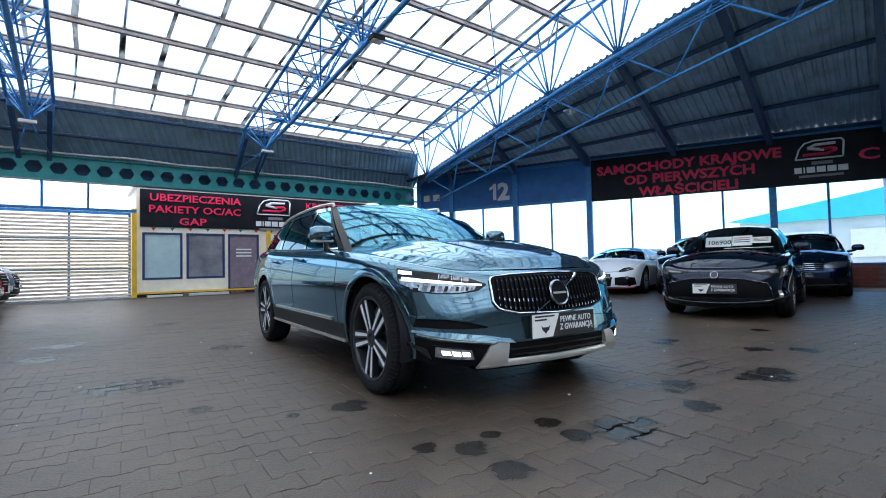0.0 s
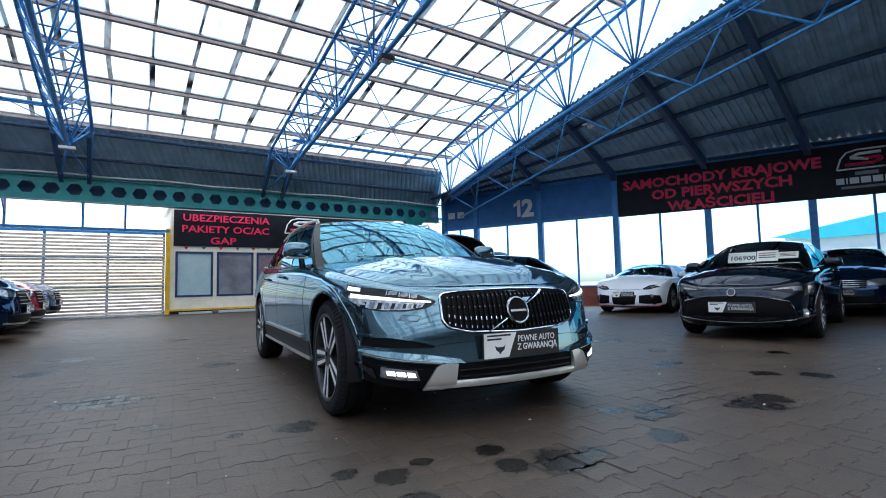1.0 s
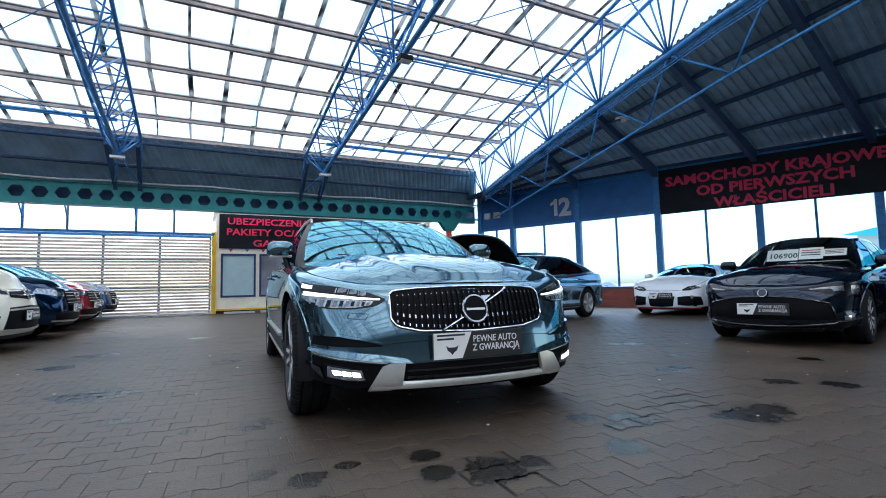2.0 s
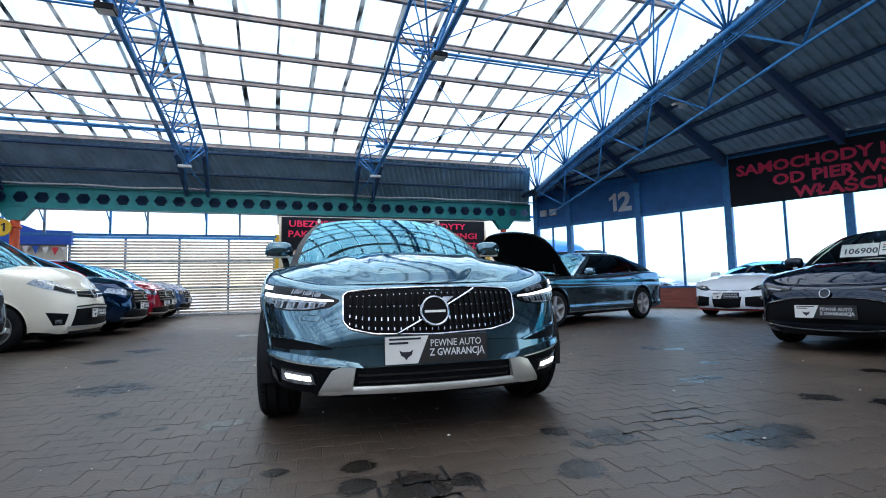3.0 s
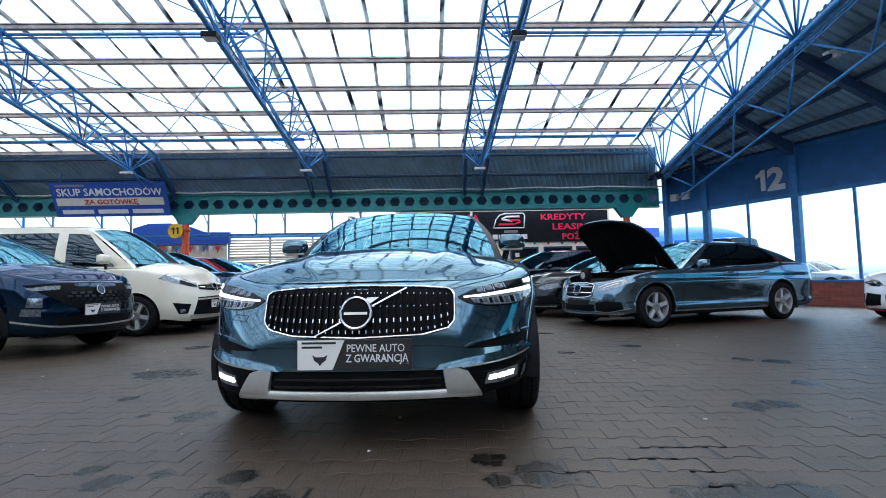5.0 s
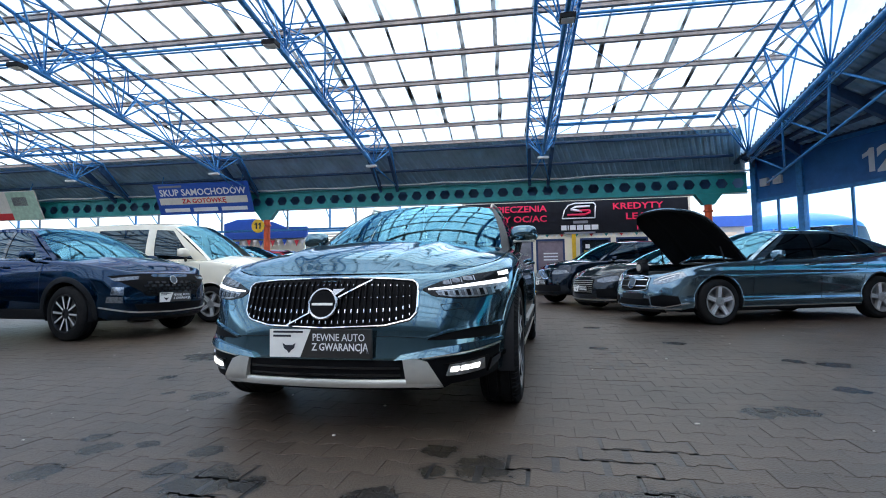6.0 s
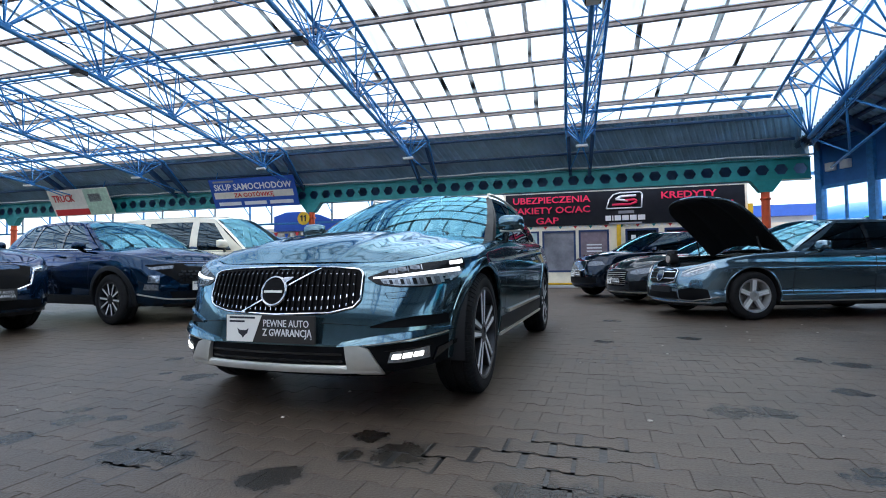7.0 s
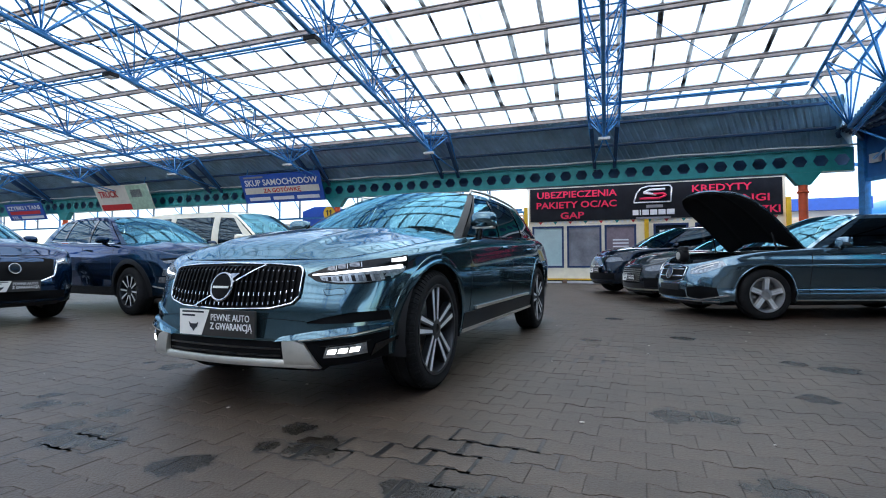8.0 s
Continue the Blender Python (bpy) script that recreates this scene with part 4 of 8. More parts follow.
class Car:
    """A car facing -y, with its origin on the ground under the front axle."""

    def __init__(self, name, label, spec, paint, group="", category="car"):
        self.s = dict(W=0.92, FO=0.88, WB=2.8, RO=0.95, r=0.34, zb=0.24, lip=0.2, corner=1.0, nose=1.0, arch=0.055, glass="glass", crown=0.06, track=0.0, round=0.045)
        self.s.update(spec)
        self.root = empty(name, None, label, category, group)
        self.paint = paint
        s = self.s
        W, FO, k = s["W"], s["FO"], s["corner"]
        end = s["WB"] + s["RO"]
        plan = [(0, 0), (0.15, 0.003), (0.32, 0.018), (0.50, 0.055), (0.66, 0.125), (0.78, 0.235), (0.86, 0.38), (0.91, 0.56), (0.94, 0.82)]
        plan = s.get("plan", plan)
        f = W / 0.94
        P = [(x * f, -FO + y * k) for x, y in plan]
        P += [(W, 0.3), (W, s["WB"] * 0.5), (W * 0.995, s["WB"] - 0.2), (W * 0.985, s["WB"] + 0.2)]
        P += [(W * 0.955, end - 0.42), (W * 0.90, end - 0.2), (W * 0.76, end - 0.06), (W * 0.4, end - 0.01), (0, end)]
        out = []
        n = len(P)
        for i in range(n - 1):
            p0, p1, p2 = (P[i - 1] if i else (-P[1][0], P[1][1])), P[i], P[i + 1]
            p3 = P[i + 2] if i + 2 < n else (-P[n - 2][0], P[n - 2][1])
            m = max(4, int(math.dist(p1, p2) / 0.012))
            for q in range(m):
                t = q / m
                c = [0.5 * ((2 * p1[j]) + (-p0[j] + p2[j]) * t + (2 * p0[j] - 5 * p1[j] + 4 * p2[j] - p3[j]) * t * t + (-p0[j] + 3 * p1[j] - 3 * p2[j] + p3[j]) * t ** 3) for j in (0, 1)]
                out.append(c)
        out.append(list(P[-1]))
        O = np.array(out)
        O[:, 0] = np.maximum(O[:, 0], 0)
        d = np.linalg.norm(np.diff(O, axis=0), axis=1)
        self.A = np.concatenate([[0], np.cumsum(d)])
        self.O = O
        T = np.gradient(O, self.A, axis=0)
        T /= np.linalg.norm(T, axis=1)[:, None]
        self.N = np.stack([T[:, 1], -T[:, 0]], 1)
        self.N[0], self.N[-1] = (0, -1), (0, 1)
        self.fi = pchip(s.get("front", [(0.15, 0.14), (0.25, 0.05), (0.36, 0.01), (0.48, 0.0), (0.6, 0.012), (0.72, 0.05), (0.82, 0.11), (0.92, 0.2)]))
        self.si = pchip(s.get("side", [(0.15, 0.09), (0.28, 0.045), (0.42, 0.02), (0.6, 0.004), (0.7, 0.0), (0.8, 0.012), (0.9, 0.032), (1.0, 0.06), (1.15, 0.1)]))
        self.ri = pchip([(0.2, 0.1), (0.35, 0.02), (0.5, 0.0), (0.7, 0.02), (0.9, 0.05), (1.1, 0.1)])
        self.top = pchip([(y, z) for y, z in s["top"]])
        self.bot = pchip(s.get("bottom", [(-FO, s["lip"] + 0.02), (-FO + 0.14, s["lip"] + 0.02), (-FO + 0.3, s["lip"] + 0.05), (-0.42, s["zb"] + 0.03), (-0.2, s["zb"]), (s["WB"] + 0.2, s["zb"]), (end, s["zb"] + 0.08)]))

    # -- the outer skin --
    def base(self, a):
        b = min(abs(a), self.A[-1])
        x, y = np.interp(b, self.A, self.O[:, 0]), np.interp(b, self.A, self.O[:, 1])
        nx, ny = np.interp(b, self.A, self.N[:, 0]), np.interp(b, self.A, self.N[:, 1])
        return x, y, nx, ny

    def inset(self, ny, z):
        if ny < 0:
            w = smooth_f((-ny - 0.15) / 0.8)
            return (1 - w) * self.si(z) + w * self.fi(z) * self.s["nose"]
        w = smooth_f((ny - 0.15) / 0.8)
        return (1 - w) * self.si(z) + w * self.ri(z)

    def roll(self, y, z):
        """How far the skin has rolled inwards near its upper edge."""
        r = self.s["round"]
        k = min(1.0, (z - self.top(y) + r) / r)
        return r * (1 - math.sqrt(1 - k * k)) if k > 0 else 0.0

    def surf(self, a, z, off=0.0):
        x, y, nx, ny = self.base(a)
        i = off - self.inset(ny, z) - self.roll(y, z)
        p = Vector((x + nx * i, y + ny * i, z))
        if p.x < 0:
            p.x = 0
        if a < 0:
            p.x = -p.x
        return p

    def a_of_y(self, y):
        """Arc length at which the side stands y behind the front axle."""
        k = np.argmin(np.abs(self.O[:, 1] - y) + (np.abs(self.N[:, 1]) > 0.97) * 0.3)
        lo, hi = max(0, k - 1), min(len(self.A) - 1, k + 1)
        return float(np.interp(y, self.O[lo:hi + 1, 1], self.A[lo:hi + 1]))

    def a_of_x(self, x):
        """Arc length on the front at which the outline is x from the middle."""
        n = int(np.argmax(self.O[:, 0] > self.s["W"] * 0.985))
        return math.copysign(float(np.interp(abs(x), self.O[:n, 0], self.A[:n])), x)

    def ztop(self, a):
        return self.top(self.base(a)[1])

    def part(self, name, bm, material, parent=None, label="", smooth=True, angle=35):
        bmesh.ops.recalc_face_normals(bm, faces=bm.faces)
        return part(name, bm, material, parent or self.root, label, smooth, angle)

    def body(self):
        s = self.s
        nz = 26
        cols = [0.0]
        while cols[-1] < self.A[-1] - 0.001:
            y = self.base(cols[-1])[1]
            near = min(abs(y), abs(y - s["WB"])) < s["r"] + 0.2
            cols.append(min(self.A[-1], cols[-1] + (0.022 if near else 0.045)))
        Ra = s["r"] + s["arch"]
        bm = bmesh.new()
        for side in (1, -1):
            rows = []
            for a in cols:
                zt, zb = self.ztop(a), self.bot(self.base(a)[1])
                col = []
                x, y, nx, ny = self.base(a)
                p = self.surf(a, zb, -0.12)
                col.append(p)
                zr = zt - s["round"]
                for j in range(nz + 1):
                    z = zb + (zr - zb) * j / nz
                    col.append(self.surf(a, z))
                for j in range(1, 7):
                    col.append(self.surf(a, zr + s["round"] * math.sin(math.pi / 2 * j / 6)))
                for ins, dz in ((0.008, 0.001), (0.024, -0.004), (0.026, -0.02)):
                    q = self.surf(a, zt, -ins)
                    q.z = zt + dz
                    col.append(q)
                rows.append(col)
            rows = [[Vector((p.x * side, p.y, p.z)) for p in c] for c in rows]
            # wheel openings
            inside = [[0] * len(rows[0]) for _ in rows]
            for i, c in enumerate(rows):
                if abs(self.base(cols[i])[2]) < 0.6:
                    continue
                for j, p in enumerate(c):
                    for k, wy in enumerate((0, s["WB"])):
                        d = math.hypot(p.y - wy, p.z - s["r"])
                        if d < Ra and d > 1e-6:
                            inside[i][j] = 1
            V = [[bm.verts.new(p) for p in c] for c in rows]
            for i in range(len(V) - 1):
                for j in range(len(V[0]) - 1):
                    if inside[i][j] and inside[i + 1][j] and inside[i][j + 1] and inside[i + 1][j + 1]:
                        continue
                    bm.faces.new((V[i][j], V[i + 1][j], V[i + 1][j + 1], V[i][j + 1]))
            for i, c in enumerate(V):
                for j, v in enumerate(c):
                    if inside[i][j]:
                        wy = 0 if abs(v.co.y) < abs(v.co.y - s["WB"]) else s["WB"]
                        d = math.hypot(v.co.y - wy, v.co.z - s["r"])
                        v.co.y, v.co.z = wy + (v.co.y - wy) * Ra / d, s["r"] + (v.co.z - s["r"]) * Ra / d
        loose = [v for v in bm.verts if not v.link_faces]
        bmesh.ops.delete(bm, geom=loose, context="VERTS")
        bmesh.ops.remove_doubles(bm, verts=bm.verts, dist=0.0008)
        self.part("body", bm, self.paint, angle=50)
        # inner wheel housings and underside
        for wy in (0, s["WB"]):
            for side in (1, -1):
                bm = bmesh.new()
                rows = []
                for i in range(17):
                    w = math.pi * (-0.08 + 1.16 * i / 16)
                    rows.append([Vector((side * x, wy + Ra * math.cos(w), max(0.14, s["r"] + Ra * math.sin(w)))) for x in (s["W"] - 0.035, s["W"] - 0.36)])
                grid_mesh(rows, bm)
                bm.faces.new([bm.verts.new(r[1]) for r in rows])
                self.part("wheel_housing", bm, M["dark"])
        bm = box(-s["W"] + 0.22, -s["FO"] + 0.36, s["zb"] - 0.04, s["W"] - 0.22, s["WB"] + s["RO"] - 0.45, s["zb"] + 0.05)
        self.part("underside", bm, M["dark"], smooth=False)

    def edge(self, a, ins=0.02, dz=0.002):
        p = self.surf(a, self.ztop(a), -ins)
        p.z = self.ztop(a) + dz
        return p

    def hood(self, ac=None, cowl_bow=0.16, crown=None, open_deg=0.0, ah=None, creases=((0.42, 0.010, 0.05),)):
        """Bonnet: a patch between the front edge, the wings and the foot of the windscreen."""
        s = self.s
        self.ac = ac = ac or self.a_of_y(s["cowl"][0])
        ah = ah or self.a_of_x(0.62 * s["W"])
        crown = s["crown"] if crown is None else crown
        zc = s["cowl"][1]
        L = self.edge(ac)
        def rear(u):
            return Vector((L.x * u, L.y - cowl_bow * (1 - u * u), L.z + (zc - L.z) * (1 - u * u)))
        self.cowl = rear
        def patch(u, v):
            F = self.edge(ah * u)
            C = rear(u)
            El, Er = self.edge(-(ah + (ac - ah) * v)), self.edge(ah + (ac - ah) * v)
            k = (u + 1) / 2
            p = F.lerp(C, v) + El.lerp(Er, k) - (self.edge(-ah).lerp(self.edge(ah), k)).lerp(rear(-1).lerp(rear(1), k), v)
            ramp = smooth_f(v / 0.35) * (1 - 0.75 * smooth_f((v - 0.6) / 0.4))
            p.z += crown * (1 - abs(u) ** 2.2) * (0.12 + ramp)
            for c, h, w in creases:
                cc = c * (0.8 + 0.3 * v)
                p.z += h * math.exp(-((abs(u) - cc) / w) ** 2) * smooth_f(v / 0.25) * smooth_f((1 - abs(u)) / 0.2)
            return p
        self.hood_pt = patch
        rows = [[patch(-1 + 2 * i / 48, j / 30) for i in range(49)] for j in range(31)]
        bm = grid_mesh(rows)
        if open_deg:
            h = Vector((0, L.y - 0.05, zc))
            bmesh.ops.transform(bm, matrix=Matrix.Translation(h) @ Matrix.Rotation(radians(-open_deg), 4, "X") @ Matrix.Translation(-h), verts=bm.verts)
            lin = bm.copy()
            off = Matrix.Rotation(radians(-open_deg), 3, "X") @ Vector((0, 0, -0.034))
            bmesh.ops.translate(lin, vec=off, verts=lin.verts)
            bmesh.ops.solidify(lin, geom=lin.faces[:], thickness=0.02)
            self.part("bonnet_lining", lin, M["void"], label="black sound-proofing under the bonnet")
            r = bmesh.ops.solidify(bm, geom=bm.faces[:], thickness=0.02)
        return self.part("bonnet", bm, self.paint, label="bonnet propped open" if open_deg else "", angle=50)

    def greenhouse(self):
        """Windscreen, roof, pillars and side windows."""
        s = self.s
        g = s["cabin"]
        ya, yd = self.cowl(1).y, g["tail"][0]
        xt, yw, zw = g["wtop"]
        yr, zr = g["rtop"]
        roof = pchip(g["roof"])
        drop = g.get("drop", 0.055)
        zcow = self.cowl(1).z
        belt = lambda y: self.edge(self.a_of_y(min(y, s["WB"] + s["RO"] - 0.35)), 0.0).z + 0.004
        brk = [(ya, yw)] + [q for w in g["windows"] for q in w] + [(yd, yr)]
        ts = [k / (len(brk) - 1) for k in range(len(brk))]
        end = s["WB"] + s["RO"] - 0.3
        def B(t):
            y = float(np.interp(t, ts, [b[0] for b in brk]))
            p = self.edge(self.a_of_y(min(y, end)), 0.022)
            q = Vector((p.x, y, belt(y)))
            if y > end:
                q.x -= 0.35 * (y - end)
            return q
        xr = g.get("xr", xt)
        def T(t):
            y = float(np.interp(t, ts, [b[1] for b in brk]))
            k = (y - yw) / (yr - yw)
            x = xt + (xr - xt) * k + 0.02 * math.sin(math.pi * k)
            return Vector((x, y, roof(y) - drop))
        bulge = g.get("bulge", 0.025)
        def side(t, h):
            p = B(t).lerp(T(t), h)
            p.x += bulge * math.sin(math.pi * h) * 1.0
            return p
        breaks = ts
        hb = [0.0, g.get("sill", 0.04), g.get("head", 0.90), 1.0]
        for sd in (1, -1):
            pill = bmesh.new()
            for i, (t0, t1) in enumerate(zip(breaks, breaks[1:])):
                win = i % 2 == 1
                n = 10 if win else 3
                for k, (h0, h1) in enumerate(zip(hb, hb[1:])):
                    m = 8 if k == 1 else 2
                    rows = []
                    for q in range(n + 1):
                        t = t0 + (t1 - t0) * q / n
                        rows.append([Vector((sd * side(t, h0 + (h1 - h0) * w / m).x, *side(t, h0 + (h1 - h0) * w / m)[1:])) for w in range(m + 1)])
                    if win and k == 1:
                        if not g.get("solid"):
                            gl = grid_mesh([[p - Vector((sd * 0.006, 0, 0)) for p in r] for r in rows])
                            self.part("side_window", gl, M[g.get("rear_glass", s["glass"]) if i > 2 else s["glass"]], label="dark tinted side window" if i > 2 else "")
                    else:
                        grid_mesh(rows, pill, 2 if i == 0 and "pillar" in s else 0 if (k == 2 or i in (0, len(breaks) - 2) or g.get("painted")) else 1)
            bmesh.ops.remove_doubles(pill, verts=pill.verts, dist=0.0008)
            self.part("window_frame", pill, [self.paint, M["gloss"], M[s.get("pillar", "gloss")]], angle=45)
            if g.get("chrome", True):
                bm = bmesh.new()
                pts = [side(breaks[1] + (breaks[-2] - breaks[1]) * q / 30, hb[1] * 0.4) for q in range(31)]
                for p, q in zip(pts, pts[1:]):
                    add_tube(bm, (sd * (p.x + 0.004), p.y, p.z), (sd * (q.x + 0.004), q.y, q.z), 0.009, 5)
                self.part("window_trim", bm, M["chrome"], label="bright window trim")
        # windscreen, roof, rear window
        wb = g.get("bow", 0.10)
        def wtop(u):
            e = T(0)
            return Vector((e.x * u, e.y - wb * (1 - u * u), e.z + drop * (1 - abs(u) ** 2.4)))
        def shield(u, v):
            C, Wt = self.cowl(u), wtop(u)
            p = C.lerp(Wt, v)
            ex = side(0, v)
            k = abs(u) ** 6
            base = self.cowl(1).lerp(wtop(1), v)
            p.x += math.copysign((ex.x - base.x) * abs(u), u)
            p.z += 0.035 * math.sin(math.pi * v) * (1 - 0.4 * u * u)
            p.y -= 0.02 * math.sin(math.pi * v)
            return p
        U = 0.93
        rows = [[shield(U * (-1 + 2 * i / 36), 0.02 + 0.955 * j / 18) for i in range(37)] for j in range(19)]
        self.part("windscreen", grid_mesh(rows), M[s.get("screen", "glass")]).visible_shadow = False
        bm = bmesh.new()
        for sd in (-1, 1):
            grid_mesh([[shield(sd * (U + (1 - U) * i / 3), j / 18) for i in range(4)] for j in range(19)], bm)
        grid_mesh([[shield(-U + 2 * U * i / 36, 0.975 + 0.025 * j / 2) for i in range(37)] for j in range(3)], bm)
        self.part("windscreen_pillar", bm, M[s["pillar"]] if "pillar" in s else self.paint)
        grid = [[shield(-U + 2 * U * i / 36, 0.02 * j / 2) for i in range(37)] for j in range(3)]
        self.part("cowl_panel", grid_mesh(grid), M["plastic"])
        def rpt(u, t):
            e = T(t)
            y = e.y - (wb * (1 - u * u)) * (1 - t) + g.get("rbow", 0.05) * (1 - u * u) * t
            return Vector((e.x * u, y, roof(e.y) - drop + drop * (1 - abs(u) ** 2.4)))
        rows = [[rpt(-1 + 2 * i / 28, j / 30) for i in range(29)] for j in range(31)]
        self.roof_pt = rpt
        self.part("roof", grid_mesh(rows), M["gloss"] if g.get("glassroof") else self.paint, angle=50)
        yt, zt = g["tail"]
        def rear(u, v):
            e = rpt(u, 1.0)
            b = B(1.0)
            q = Vector((b.x * u, b.y + 0.08 * (1 - u * u), b.z + (zt - b.z) * (1 - u * u)))
            p = e.lerp(q, v)
            p.z += 0.02 * math.sin(math.pi * v)
            return p
        gl, fr = bmesh.new(), bmesh.new()
        R = [[rear(-1 + 2 * i / 20, j / 10) for i in range(21)] for j in range(11)]
        grid_mesh(R, gl, keep=lambda i, j: 1 <= i < 9 and 2 <= j < 18)
        grid_mesh(R, fr, keep=lambda i, j: not (1 <= i < 9 and 2 <= j < 18))
        for b in (gl, fr):
            bmesh.ops.delete(b, geom=[v for v in b.verts if not v.link_faces], context="VERTS")
        self.part("rear_window", gl, M["tint"])
        self.part("rear_frame", fr, self.paint)
        # boot or tail deck
        rows = []
        end = s["WB"] + s["RO"]
        for j in range(7):
            y = yd + (end - 0.03 - yd) * j / 6
            a = self.a_of_y(min(y, end - 0.06)) if y < end - 0.07 else self.a_of_y(end - 0.07)
            e = self.edge(a, 0.016)
            rows.append([Vector((e.x * u, y, max(e.z, self.top(y)) + 0.03 * (1 - u * u) * (1 - j / 6))) for u in [-1 + 2 * i / 12 for i in range(13)]])
        if yd < end - 0.1:
            self.part("boot_lid", grid_mesh(rows), self.paint)
        self.side_pt = side

    def loft(self, name, top, bot, off, depth, material, n=16, m=4, parent=None, label="", both=False, smooth=True, curve=True):
        """A panel on the skin between an upper and a lower line of (arc length, height) points, depth thick. off: how proud it stands, or a pair for the two lines."""
        obs = []
        for sd in ((1, -1) if both else (1,)):
            ft, fb = polyline([(p[0], p[1], 0) for p in top]), polyline([(p[0], p[1], 0) for p in bot])
            R, K = [], []
            for j in range(m + 1):
                r, k = [], []
                for i in range(n + 1):
                    p = ft(i / n).lerp(fb(i / n), j / m)
                    o = off[0] + (off[1] - off[0]) * j / m if isinstance(off, tuple) else off
                    r.append(self.surf(sd * p.x, p.y, o))
                    k.append(self.surf(sd * p.x, p.y, o - depth))
                R.append(r)
                K.append(k)
            bm = grid_mesh(R)
            grid_mesh([R[0], K[0]], bm)
            grid_mesh([R[-1], K[-1]], bm)
            grid_mesh([[r[0] for r in R], [r[0] for r in K]], bm)
            grid_mesh([[r[-1] for r in R], [r[-1] for r in K]], bm)
            bmesh.ops.remove_doubles(bm, verts=bm.verts, dist=0.0002)
            obs.append(self.part(name, bm, material, parent, label, smooth, 35))
        return obs

    def trace(self, name, pts, r, off, material, parent=None, both=False, closed=False, n=0, label=""):
        """A rod laid on the skin along (arc length, height) points."""
        obs = []
        for sd in ((1, -1) if both else (1,)):
            P = list(pts) + ([pts[0]] if closed else [])
            if n:
                f = polyline([(p[0], p[1], 0) for p in P])
                P = [f(i / n)[:2] for i in range(n + 1)]
            bm = bmesh.new()
            Q = [self.surf(sd * p[0], p[1], off) for p in P]
            for a, b in zip(Q, Q[1:]):
                add_tube(bm, a, b, r, 6)
            obs.append(self.part(name, bm, material, parent, label))
        return obs

    def arch_trim(self, width, off, material, thick=0.02, name="arch_trim", lo=-0.06):
        s = self.s
        for wy in (0, s["WB"]):
            for sd in (1, -1):
                R0, R1 = s["r"] + s["arch"] - 0.006, s["r"] + s["arch"] + width
                rows = []
                for i in range(33):
                    w = math.pi * (lo + (1 - 2 * lo) * i / 32)
                    r = []
                    for R, o in ((R0, off - thick), (R0, off), (R0 + 0.35 * (R1 - R0), off + 0.004), (R1 - 0.006, off), (R1, off - thick)):
                        y, z = wy + R * math.cos(w), max(s["zb"] - 0.02, s["r"] + R * math.sin(w))
                        zc = min(z, self.top(y) - 0.005)
                        p = self.surf(self.a_of_y(y), zc, o)
                        r.append(Vector((p.x * sd, p.y, p.z)))
                    rows.append(r)
                self.part(name, grid_mesh(rows), material)

    def gaps(self, ys, z0=None, z1=None):
        """Shut lines of the doors."""
        for y0, y1 in ys:
            zt = self.top(y1) - 0.004
            zb = z0 or self.s["zb"] + 0.07
            for sd in (1, -1):
                P = []
                for i in range(13):
                    t = i / 12
                    y = y0 + (y1 - y0) * t ** 1.5
                    P.append(self.surf(sd * self.a_of_y(y), zb + (zt - zb) * t, 0.0012))
                bm = bmesh.new()
                rows = [[p + Vector((0, -0.004, 0)), p + Vector((0, 0.004, 0))] for p in P]
                grid_mesh(rows, bm)
                self.part("door_gap", bm, M["dark"])

    def handles(self, ys, z, material=None):
        for y in ys:
            for sd in (1, -1):
                a = self.a_of_y(y)
                p0, p1, p2, p3 = [self.surf(sd * (a + d), z + e, o) for d, e, o in ((-0.10, 0, 0.0), (-0.07, 0.003, 0.035), (0.07, 0.012, 0.035), (0.10, 0.012, 0.0))]
                bm = bmesh.new()
                for q, w in ((p0, p1), (p1, p2), (p2, p3)):
                    add_tube(bm, q, w, 0.013, 8, caps=True)
                self.part("door_handle", bm, material or self.paint)

    def mirrors(self, y, z, x, material=None, size=1.0, cap=None):
        for sd in (1, -1):
            bm = bmesh.new()
            w, d, h = 0.108 * size, 0.075 * size, 0.066 * size
            bmesh.ops.create_uvsphere(bm, u_segments=20, v_segments=12, radius=1)
            for v in bm.verts:
                c = v.co
                k = 1 / max(1e-6, (abs(c.x) ** 3.6 + abs(c.y) ** 2.6 + abs(c.z) ** 3.6) ** (1 / 3.4))
                c *= k
                c.x, c.y, c.z = c.x * w * (1 - 0.10 * c.z), c.y * d if c.y < 0 else c.y * d * 0.35, c.z * h
            bmesh.ops.translate(bm, vec=(sd * (x + w), y, z), verts=bm.verts)
            mo = self.part("wing_mirror", bm, self.paint)
            if cap:
                bm = bmesh.new()
                add_box(bm, sd * (x + w) - w * 0.80, y - d * 0.62, z - h * 1.06, sd * (x + w) + w * 0.80, y + d * 0.36, z - h * 0.80, bevel=0.006)
                self.part("mirror_skirt", bm, cap, mo)
            bm = bmesh.new()
            p = self.surf(sd * self.a_of_y(y + 0.05), self.top(y) - 0.01, -0.02)
            add_tube(bm, p, (sd * (x + 0.07), y + 0.005, z - h * 0.9), 0.026, 8, caps=True)
            self.part("mirror_arm", bm, M["gloss"], mo)
            bm = grid_mesh([[(sd * (x + w + a), y + d * 0.36, z + b) for a in (-w * 0.85, w * 0.85)] for b in (-h * 0.8, h * 0.8)])
            self.part("mirror_glass", bm, M["chrome"], mo)

